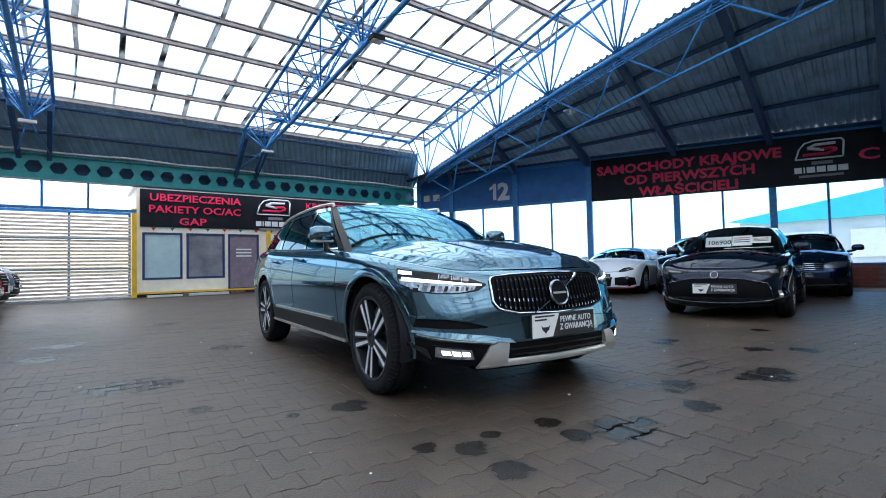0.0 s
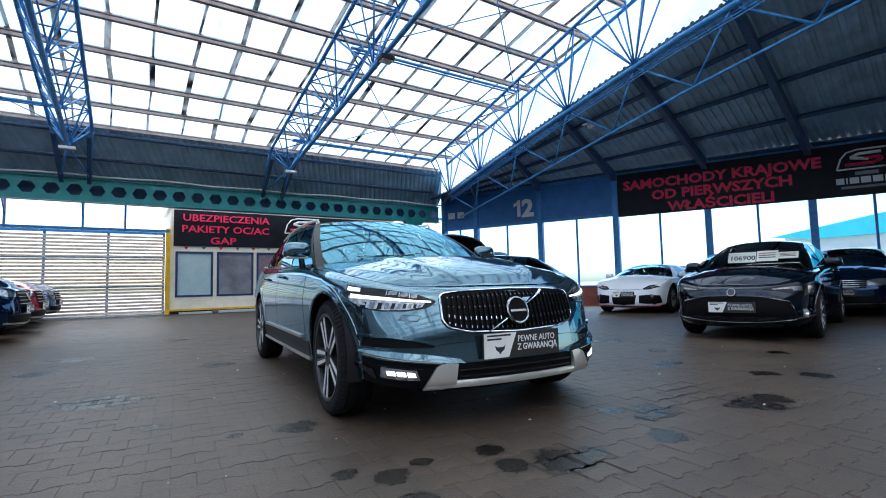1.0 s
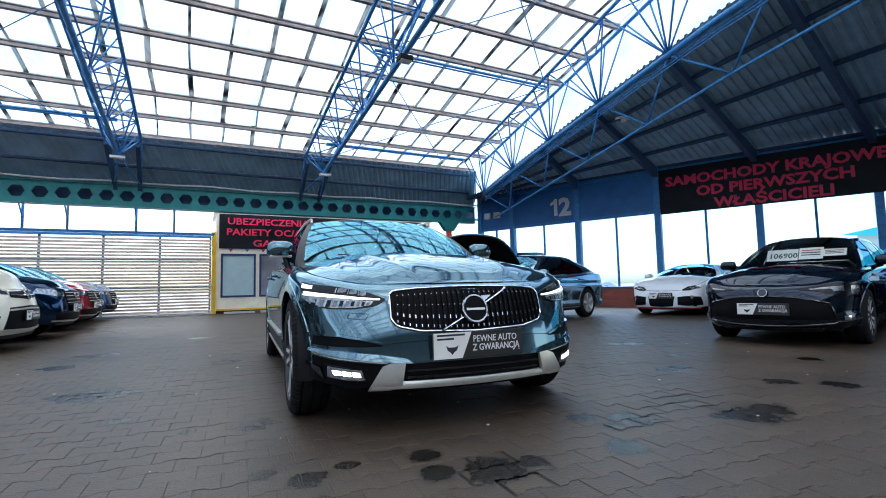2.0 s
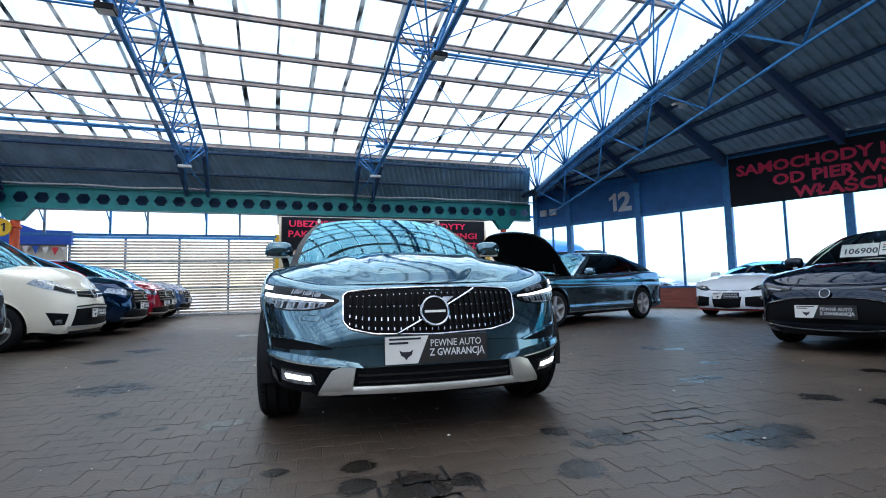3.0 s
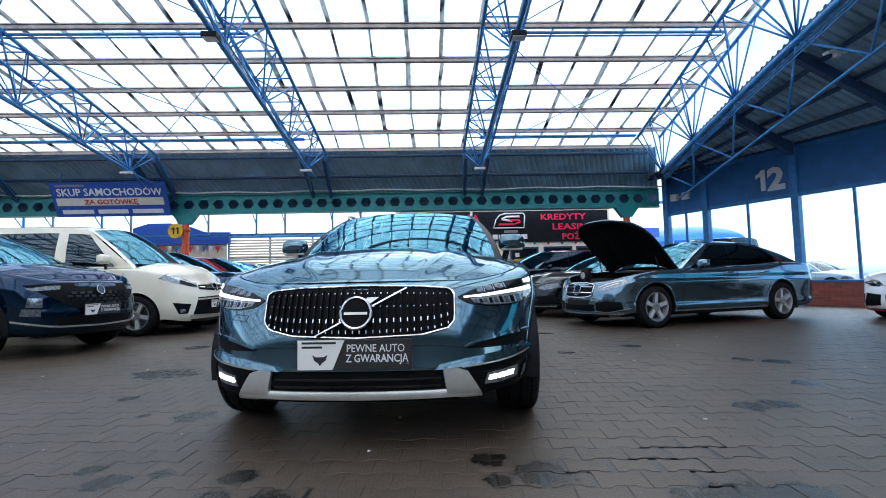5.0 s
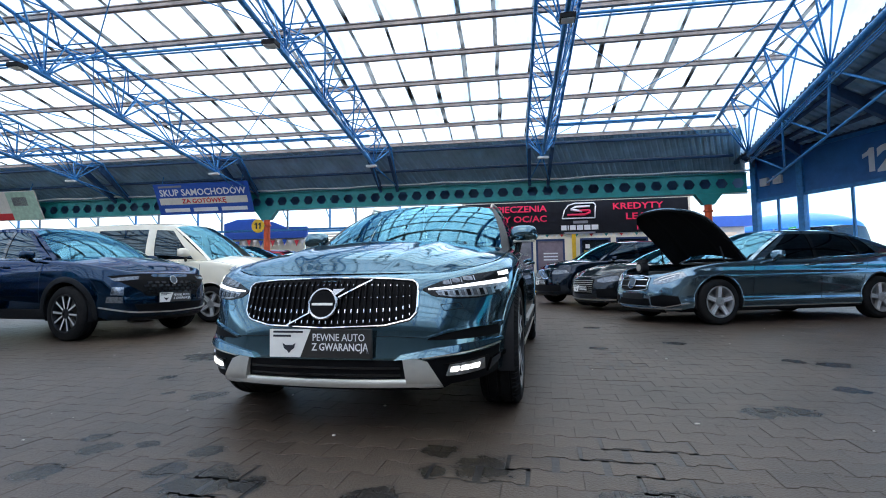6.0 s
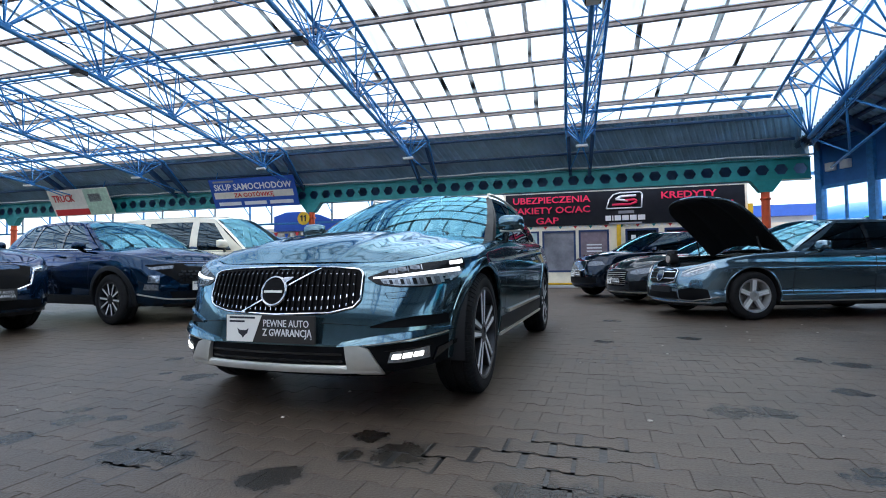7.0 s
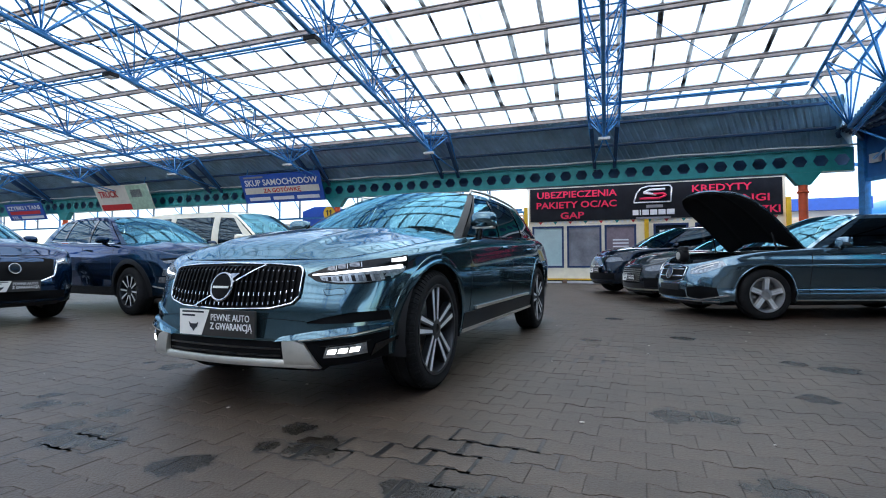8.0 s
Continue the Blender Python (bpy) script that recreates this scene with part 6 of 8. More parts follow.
    c.handles((1.58, 2.52), 0.905)
    c.mirrors(0.95, 1.115, 0.815, size=1.0, cap=M["satin"])
    for sd in (1, -1):
        bm = bmesh.new()
        pts = [c.roof_pt(sd * 0.96, 0.02 + 0.96 * i / 16) + Vector((0, 0, 0.035 * min(1, 3.2 * math.sin(math.pi * (0.01 + 0.98 * i / 16))))) for i in range(17)]
        for p, q in zip(pts, pts[1:]):
            add_tube(bm, p, q, 0.014, 6)
        c.part("roof_rail", bm, M["satin"])
    # wipers
    for x0, x1 in ((0.55, -0.02), (-0.05, -0.55)):
        bm = bmesh.new()
        p, q = c.cowl(x0 / 0.9), c.cowl(x1 / 0.9)
        add_tube(bm, p + Vector((0, 0.02, 0.02)), q + Vector((0, 0.06, 0.035)), 0.008, 5)
        c.part("wiper", bm, M["plastic"])
    c.plate(0.455, 0.545, 0.142, off=0.032)
    # tail lamps
    end = c.A[-1]
    c.loft("tail_lamp", [(end - 0.95, 1.0), (end - 0.62, 0.99)], [(end - 0.95, 0.86), (end - 0.62, 0.80)], 0.004, 0.02, M["redlamp"], 10, 4, both=True)
    return c


build_main_car().place(pose(2.372, 2.545, 0, 0, 0, -4.5))

# ---- the other cars ----
M["rimgrey"] = mat("silver_rim", (0.56, 0.56, 0.57), 0.32, 0.7, var=0.12)
def fit_front(c, feat):
    """Lamps, grilles and intakes given as (name, upper line, lower line, offset, material[, both])."""
    X = c.a_of_x
    for name, top, bot, off, material, both in feat:
        t, b = [(X(x), z) for x, z in top], [(X(x), z) for x, z in bot]
        c.loft(name, t, b, off, 0.02, M[material], 16, 4, both=both)


def slats(c, x, z0, z1, n, material, r=0.006, off=0.012, name="grille_bar", bow=0.0):
    X = c.a_of_x
    for i in range(n):
        z = z0 + (z1 - z0) * (i / max(1, n - 1))
        c.trace(name, [(X(-x), z + bow), (X(-x * 0.5), z), (X(0.0001), z), (X(x * 0.5), z), (X(x), z + bow)], r, off, M[material], n=16)


def std_car(name, label, spec, paint, feat, wheel=("five", 5), doors=(), handles=(), hz=0.9, mirror=None, plate=None, cladding=None, group="", category="car", emblem=None, bonnet=0.0, mirror_cap=None, bright=None, plate_text=True, creases=((0.42, 0.010, 0.05),), bow=0.17):
    c = Car(name, label, spec, paint, group, category)
    c.body()
    c.hood(open_deg=bonnet, creases=creases, cowl_bow=bow)
    c.greenhouse()
    c.interior()
    c.wheels(wheel[0], M["darkalloy"] if bright is None else bright, M["alloy"], wheel[1], fw=wheel[2] if len(wheel) > 2 else 0.019)
    if cladding:
        c.arch_trim(cladding, 0.010, M["plastic"])
        a0, a1 = c.a_of_y(spec["r"] + 0.06), c.a_of_y(spec["WB"] - spec["r"] - 0.06)
        c.loft("sill_cladding", [(a0, spec["zb"] + 0.12), (a1, spec["zb"] + 0.12)], [(a0, spec["zb"] - 0.01), (a1, spec["zb"] - 0.01)], 0.012, 0.02, M["plastic"], 16, 3, both=True)
    else:
        c.arch_trim(0.02, 0.003, paint, name="arch_lip", thick=0.012)
    fit_front(c, feat)
    c.gaps(doors)
    c.handles(handles, hz)
    if mirror:
        c.mirrors(*mirror, cap=mirror_cap)
    if emblem:
        c.ring(0, emblem[0], emblem[1], 0.006, 0.03, M["darkchrome"])
        bm = bmesh.new()
        p = c.surf(0.0001, emblem[0], 0.026)
        bmesh.ops.create_cone(bm, segments=20, radius1=emblem[1], radius2=emblem[1], depth=0.006, cap_ends=True)
        bmesh.ops.transform(bm, matrix=pose(0, p.y, p.z, 80, 0, 0), verts=bm.verts)
        c.part("emblem_disc", bm, M["gloss"])
    if plate is not None:
        c.plate(plate, off=0.03, text=plate_text)
    c.loft("lower_lip", [(c.a_of_x(-spec["W"] * 0.66), spec.get("lip", 0.2) + 0.05), (c.a_of_x(spec["W"] * 0.66), spec.get("lip", 0.2) + 0.05)], [(c.a_of_x(-spec["W"] * 0.64), spec.get("lip", 0.2)), (c.a_of_x(spec["W"] * 0.64), spec.get("lip", 0.2))], 0.004, 0.03, M["plastic"], 30, 2)
    return c


def facing(px, py, heading, back):
    """Pose of a car whose nose is at (px, py) and points to the heading (degrees from +x)."""
    h = radians(heading)
    return pose(px - back * math.cos(h), py - back * math.sin(h), 0, 0, 0, heading + 90)


P_BLACK = paint_mat("black_paint", (0.005, 0.012, 0.026), rough=0.08, metal=0.7, coat=1.5, edge=(0.12, 0.40, 0.58), weight=1.0)
P_NAVY = paint_mat("dark_navy_paint", (0.006, 0.030, 0.080), rough=0.09, metal=0.8, coat=1.5, edge=(0.05, 0.42, 0.62), weight=0.8)
P_INK = paint_mat("ink_blue_paint", (0.003, 0.024, 0.060), rough=0.09, metal=0.8, coat=1.45, edge=(0.04, 0.45, 0.68), weight=0.8)
P_WHITE = paint_mat("white_paint_gloss", (0.92, 0.84, 0.68), metal=0.0, rough=0.35)
P_PEARL = paint_mat("pearl_white_paint", (0.86, 0.88, 0.90), metal=0.0, rough=0.3)
P_GREY = paint_mat("slate_grey_metallic", (0.18, 0.27, 0.33), rough=0.12, metal=0.85, coat=1.5, edge=(0.42, 0.68, 0.9), weight=1.0)
P_RED = paint_mat("deep_red_paint", (0.32, 0.01, 0.025), metal=0.3)
P_STEEL = paint_mat("steel_blue_paint", (0.05, 0.10, 0.2), rough=0.3, metal=0.6)
P_SILVER = paint_mat("light_silver_paint", (0.45, 0.5, 0.55))

LOW = [(0.15, 0.15), (0.22, 0.06), (0.30, 0.01), (0.42, 0.0), (0.55, 0.015), (0.66, 0.05), (0.76, 0.10), (0.9, 0.2)]

SIDE = [(0.15, 0.09), (0.26, 0.035), (0.33, 0.008), (0.41, 0.024), (0.6, 0.008), (0.71, 0.0), (0.738, 0.0), (0.765, 0.013), (0.86, 0.022), (0.95, 0.045), (1.15, 0.09)]

# black hatchback with papers behind the windscreen
hatch = dict(side=SIDE, round=0.07, screen="screen", W=0.84, FO=0.92, WB=2.70, RO=0.98, r=0.325, zb=0.22, lip=0.17, cowl=(0.42, 0.945), front=LOW,
             top=[(-0.92, 0.70), (-0.75, 0.740), (-0.4, 0.815), (0.0, 0.865), (0.42, 0.90), (1.5, 0.945), (2.6, 0.98), (3.3, 1.01), (3.68, 0.97)],
             cabin=dict(wtop=(0.495, 1.18, 1.375), rtop=(3.1, 1.34), roof=[(1.1, 1.36), (1.4, 1.385), (1.9, 1.405), (2.6, 1.39), (3.2, 1.34)], tail=(3.5, 1.03), drop=0.05,
                        windows=[((0.62, 1.32), (1.50, 1.58)), ((1.57, 1.65), (2.35, 2.35)), ((2.45, 2.42), (3.0, 2.8))], rear_glass="tint"))


def build_hatch():
    c = std_car("hatchback", "glossy black hatchback with price papers behind the windscreen", hatch, P_BLACK, [
        ("headlamp", [(0.34, 0.662), (0.52, 0.690), (0.68, 0.718), (0.80, 0.722)], [(0.36, 0.648), (0.52, 0.630), (0.66, 0.590), (0.82, 0.575)], 0.005, "lampblack", True),
        ("lamp_strip", [(0.44, 0.662), (0.58, 0.676), (0.72, 0.690)], [(0.45, 0.650), (0.58, 0.654), (0.72, 0.660)], 0.009, "lampdim", True),
        ("projector", [(0.64, 0.660), (0.72, 0.665)], [(0.65, 0.632), (0.72, 0.632)], 0.009, "lampdim", True),
        ("side_lamp", [(0.76, 0.690), (0.80, 0.690)], [(0.76, 0.600), (0.81, 0.600)], 0.009, "lampbody", True),
        ("lower_grille", [(-0.60, 0.50), (-0.3, 0.565), (0, 0.575), (0.3, 0.565), (0.60, 0.50)], [(-0.66, 0.27), (-0.3, 0.235), (0, 0.23), (0.3, 0.235), (0.66, 0.27)], 0.004, "void", False),
        ("grille_rim", [(-0.62, 0.275), (0, 0.222), (0.62, 0.275)], [(-0.64, 0.255), (0, 0.205), (0.64, 0.255)], 0.014, "void", False),
        ("corner_trim", [(0.66, 0.30), (0.80, 0.34)], [(0.66, 0.285), (0.81, 0.325)], 0.010, "darkchrome", True),
    ], ("multi", 5), [(0.55, 0.55), (1.5, 1.55), (2.2, 2.45)], (1.35, 2.2), 0.87, (0.72, 1.0, 0.80), 0.43, emblem=(0.618, 0.045))
    G = [(c.a_of_x(x), z) for x, z in ((-0.60, 0.50), (-0.3, 0.565), (0.0001, 0.575), (0.3, 0.565), (0.60, 0.50), (0.66, 0.28), (0.3, 0.24), (0.0001, 0.232), (-0.3, 0.24), (-0.66, 0.28))]
    c.trace("grille_surround", G, 0.010, 0.006, M["gloss"], closed=True, n=70)
    for sd in (1, -1):
        c.loft("fog_lamp", [(sd * c.a_of_x(0.70), 0.36), (sd * c.a_of_x(0.745), 0.36)], [(sd * c.a_of_x(0.70), 0.315), (sd * c.a_of_x(0.745), 0.315)], 0.012, 0.006, M["chrome"], 4, 3)
    # papers on the dashboard
    for x, w, h, z, t in ((0.22, 0.38, 0.20, 1.12, 20), (-0.12, 0.28, 0.20, 1.13, 15), (-0.38, 0.26, 0.12, 1.13, 12)):
        b = empty("price_card")
        b.parent = c.root
        b.matrix_local = pose(-x, 0.86 - (1.18 - z) * 0.6, z, -35, 0, 0)
        part("card", box(-w / 2, -0.001, -h / 2, w / 2, 0.001, h / 2), M["card"], b, "white paper card")
        if w > 0.28:
            words("106900", 0.12, M["ink"], Matrix.Translation((-0.165, -0.0025, -0.055)) @ pose(0, 0, 0, 90, 0, 0), b, width=0.33, bold=0.02, depth=0.0006)
        else:
            for k in range(3):
                part("print_line", box(-w * 0.4, -0.003, h * (0.22 - 0.2 * k), w * 0.38, -0.0015, h * (0.30 - 0.2 * k)), M["signred"] if k == 0 else M["ink"], b)
    bm = grid_mesh([[Vector((x, y, 1.0 + (y - 0.5) * 0.05)) for x in (-0.1, 0.25, 0.55)] for y in (0.48, 0.78)])
    part("dash_paper", bm, M["card"], c.root, "white sheet of paper")
    return c


build_hatch().place(facing(6.85, 2.76, 193, 0.92))

# white sports coupe
coupe = dict(W=0.90, FO=0.94, WB=2.47, RO=0.96, r=0.335, zb=0.18, lip=0.14, cowl=(0.52, 0.90), front=[(0.12, 0.12), (0.2, 0.03), (0.3, 0.0), (0.42, 0.02), (0.52, 0.06), (0.62, 0.13), (0.75, 0.24)],
             top=[(-0.94, 0.56), (-0.75, 0.64), (-0.45, 0.76), (-0.1, 0.84), (0.3, 0.86), (0.8, 0.86), (1.6, 0.90), (2.4, 0.98), (3.43, 0.92)],
             cabin=dict(wtop=(0.50, 1.22, 1.19), rtop=(2.1, 1.16), roof=[(1.0, 1.185), (1.3, 1.225), (1.7, 1.235), (2.2, 1.18)], tail=(3.1, 0.98), drop=0.05,
                        windows=[((0.75, 1.28), (1.72, 1.72)), ((1.85, 1.80), (2.3, 1.98))], chrome=False), glass="tint")
std_car("sports_coupe", "low white sports coupe with black air intakes", coupe, P_PEARL, [
    ("headlamp", [(0.46, 0.60), (0.60, 0.66), (0.76, 0.685)], [(0.46, 0.565), (0.62, 0.575), (0.80, 0.63)], 0.005, "gloss", True),
    ("headlamp_strip", [(0.50, 0.595), (0.75, 0.665)], [(0.50, 0.58), (0.75, 0.645)], 0.010, "lampbody", True),
    ("center_intake", [(-0.30, 0.44), (0, 0.45), (0.30, 0.44)], [(-0.26, 0.22), (0, 0.20), (0.26, 0.22)], 0.004, "void", False),
    ("side_intake", [(0.36, 0.43), (0.55, 0.45), (0.78, 0.43)], [(0.36, 0.25), (0.55, 0.23), (0.82, 0.25)], 0.004, "void", True),
    ("intake_fin", [(0.60, 0.46), (0.66, 0.46)], [(0.66, 0.22), (0.72, 0.22)], 0.012, "gloss", True),
    ("splitter", [(-0.8, 0.19), (0, 0.16), (0.8, 0.19)], [(-0.8, 0.165), (0, 0.14), (0.8, 0.165)], 0.025, "signred", False),
], ("multi", 7), [(0.6, 0.62), (1.75, 1.8)], (1.55,), 0.78, (0.72, 0.93, 0.86), 0.46).place(facing(10.4, 7.0, 196, 0.94))

# dark estate with a chrome-barred grille
estate = dict(side=SIDE, W=0.916, FO=0.90, WB=2.79, RO=1.08, r=0.335, zb=0.22, lip=0.18, cowl=(0.45, 1.0), front=[(0.15, 0.14), (0.22, 0.05), (0.3, 0.0), (0.5, 0.0), (0.64, 0.03), (0.76, 0.09), (0.9, 0.2)],
              top=[(-0.90, 0.76), (-0.7, 0.80), (-0.4, 0.87), (0.0, 0.93), (0.45, 0.96), (1.6, 0.98), (2.8, 1.01), (3.4, 1.03), (3.87, 1.0)],
              cabin=dict(wtop=(0.58, 1.32, 1.42), rtop=(3.4, 1.42), roof=[(1.2, 1.425), (1.5, 1.46), (2.1, 1.48), (2.9, 1.47), (3.5, 1.41)], tail=(3.78, 1.06), drop=0.05,
                         windows=[((0.65, 1.36), (1.55, 1.62)), ((1.62, 1.68), (2.5, 2.5)), ((2.6, 2.6), (3.4, 3.2))], rear_glass="tint"))


compact = dict(estate, W=0.86, WB=2.62, RO=0.88, cowl=(0.45, 0.97),
               top=[(x * 0.94, z - 0.02) for x, z in estate["top"]],
               cabin=dict(wtop=(0.53, 1.25, 1.37), rtop=(3.1, 1.37), roof=[(1.1, 1.375), (1.4, 1.405), (2.0, 1.42), (2.7, 1.41), (3.3, 1.36)], tail=(3.40, 1.04), drop=0.05,
                          windows=[((0.65, 1.30), (1.45, 1.52)), ((1.52, 1.58), (2.3, 2.3)), ((2.4, 2.4), (3.05, 2.9))], rear_glass="tint"))


def build_estate(name, label, paint, place, spec=estate):
    feat = [
        ("headlamp", [(0.44, 0.70), (0.60, 0.735), (0.82, 0.75)], [(0.44, 0.61), (0.60, 0.60), (0.84, 0.64)], 0.005, "lampdim", True),
        ("grille", [(-0.43, 0.71), (0, 0.73), (0.43, 0.71)], [(-0.42, 0.56), (0, 0.55), (0.42, 0.56)], 0.004, "void", False),
        ("lower_intake", [(-0.55, 0.40), (0, 0.41), (0.55, 0.40)], [(-0.6, 0.25), (0, 0.24), (0.6, 0.25)], 0.004, "void", False),
        ("fog_trim", [(0.62, 0.40), (0.82, 0.42)], [(0.62, 0.28), (0.84, 0.30)], 0.006, "void", True),
        ("lower_trim", [(-0.74, 0.285), (0, 0.265), (0.74, 0.285)], [(-0.74, 0.265), (0, 0.245), (0.74, 0.265)], 0.014, "chrome", False),
    ]
    c = std_car(name, label, spec, paint, feat, ("five", 5), [(0.5, 0.5), (1.5, 1.58), (2.4, 2.6)], (1.4, 2.3), 0.88, (0.78, 1.03, 0.86), 0.47)
    slats(c, 0.42, 0.58, 0.70, 4, "chrome", 0.007)
    c.place(place)
    return c


build_estate("estate_car", "dark estate car with chrome grille bars beside the tall windows", P_NAVY, facing(11.75, 3.2, 192, 0.9), compact)
build_estate("estate_car", "black estate car with bright grille bars, partly hidden", P_BLACK, facing(10.85, 4.9, 197, 0.9))
build_estate("estate_car", "dark blue estate car parked by the brick wall", P_NAVY, facing(10.7, 0.25, 190, 0.9))

# grey saloon with its bonnet up
saloon = dict(side=SIDE, W=0.926, FO=0.84, WB=2.94, RO=1.14, r=0.335, zb=0.22, lip=0.17, cowl=(0.66, 0.985), front=LOW, crown=0.05,
              top=[(-0.84, 0.74), (-0.66, 0.79), (-0.35, 0.86), (0.0, 0.91), (0.66, 0.94), (1.6, 0.955), (2.6, 0.99), (3.3, 1.03), (4.08, 1.0)],
              cabin=dict(wtop=(0.56, 1.52, 1.42), rtop=(3.0, 1.38), roof=[(1.4, 1.42), (1.7, 1.45), (2.2, 1.46), (2.7, 1.43), (3.1, 1.35)], tail=(3.62, 1.07), drop=0.05, xr=0.53,
                         windows=[((0.86, 1.58), (1.80, 1.88)), ((1.87, 1.95), (2.70, 2.66)), ((2.76, 2.70), (3.05, 2.85))], rear_glass="tint"), glass="tint")


def build_saloon():
    c = std_car("saloon", "slate grey saloon with its bonnet propped open", saloon, P_GREY, [
        ("headlamp", [(0.45, 0.675), (0.58, 0.725), (0.72, 0.765), (0.82, 0.785)], [(0.46, 0.60), (0.58, 0.598), (0.72, 0.64), (0.84, 0.72)], 0.005, "lampsilver", True),
        ("lamp_strip", [(0.47, 0.665), (0.60, 0.715), (0.80, 0.772)], [(0.47, 0.652), (0.60, 0.702), (0.80, 0.758)], 0.010, "satin", True),
        ("lamp_strip", [(0.55, 0.655), (0.66, 0.69), (0.76, 0.73)], [(0.55, 0.645), (0.66, 0.678), (0.76, 0.718)], 0.010, "satin", True),
        ("projector", [(0.50, 0.640), (0.60, 0.655)], [(0.50, 0.612), (0.60, 0.615)], 0.009, "lampbody", True),
        ("plate_holder", [(-0.26, 0.455), (0.26, 0.455)], [(-0.26, 0.365), (0.26, 0.365)], 0.020, "plastic", False),
        ("side_blade", [(0.38, 0.275), (0.62, 0.262), (0.84, 0.33)], [(0.38, 0.262), (0.62, 0.250), (0.85, 0.315)], 0.016, "chrome", True),
        ("grille", [(-0.36, 0.71), (0, 0.735), (0.36, 0.71)], [(-0.33, 0.51), (0, 0.49), (0.33, 0.51)], 0.004, "void", False),
        ("side_intake", [(0.42, 0.41), (0.62, 0.44), (0.78, 0.42)], [(0.42, 0.28), (0.62, 0.26), (0.80, 0.28)], 0.004, "void", True),
        ("center_intake", [(-0.38, 0.38), (0.38, 0.38)], [(-0.40, 0.27), (0.40, 0.27)], 0.004, "void", False),
        ("lower_trim", [(-0.80, 0.245), (0, 0.23), (0.80, 0.245)], [(-0.80, 0.225), (0, 0.21), (0.80, 0.225)], 0.016, "chrome", False),
    ], ("five", 5), [(0.56, 0.62), (1.78, 1.84), (2.5, 2.78)], (1.62, 2.5), 0.86, (0.98, 1.02, 0.86), None, emblem=(0.615, 0.085), bonnet=49, bright=M["rimgrey"])
    slats(c, 0.34, 0.57, 0.665, 2, "chrome", 0.012)
    G = [(c.a_of_x(x), z) for x, z in ((-0.37, 0.70), (-0.2, 0.728), (0.0001, 0.736), (0.2, 0.728), (0.37, 0.70), (0.345, 0.52), (0.2, 0.495), (0.0001, 0.488), (-0.2, 0.495), (-0.345, 0.52))]
    c.trace("grille_frame", G, 0.010, 0.010, M["chrome"], closed=True, n=60)
    a0, a1 = c.a_of_y(0.40), c.a_of_y(2.54)
    c.loft("sill_trim", [(a0, 0.262), (a1, 0.262)], [(a0, 0.248), (a1, 0.248)], 0.012, 0.02, M["satin"], 16, 1, both=True)
    c.loft("sill", [(a0, 0.246), (a1, 0.246)], [(a0, 0.215), (a1, 0.215)], 0.004, 0.02, M["plastic"], 16, 1, both=True)
    # engine bay under the bonnet
    bm = bmesh.new()
    add_box(bm, -0.66, -0.62, 0.55, 0.66, 0.55, 0.70)
    c.part("engine_bay", bm, M["dark"], smooth=False)
    bm = bmesh.new()
    add_box(bm, -0.28, -0.35, 0.70, 0.28, 0.3, 0.80, bevel=0.04)
    c.part("engine_cover", bm, M["plastic"])
    bm = bmesh.new()
    add_box(bm, 0.4, -0.2, 0.70, 0.62, 0.15, 0.82, bevel=0.02)
    c.part("battery", bm, M["dark"])
    for sd in (1, -1):
        bm = bmesh.new()
        add_tube(bm, (sd * 0.72, 0.28, 0.90), (sd * 0.70, 0.22, 1.16), 0.012, 6)
        c.part("bonnet_strut", bm, M["dark"])
    # a work lamp standing on the lock panel
    bm = bmesh.new()
    add_tube(bm, (0.0, -0.62, 0.74), (0.0, -0.62, 0.80), 0.03, 10, caps=True)
    add_tube(bm, (0.0, -0.70, 0.86), (0.0, -0.58, 0.86), 0.085, 18, caps=True)
    add_box(bm, -0.10, -0.66, 0.93, 0.10, -0.60, 0.99, bevel=0.01)
    wl = c.part("work_lamp", bm, M["dark"])
    bm = bmesh.new()
    add_tube(bm, (0.0, -0.712, 0.86), (0.0, -0.701, 0.86), 0.055, 18, caps=True)
    c.part("lens", bm, M["satin"], wl)
    c.place(pose(5.987, 7.811, 0, 0, 0, -71))
    return c


build_saloon()

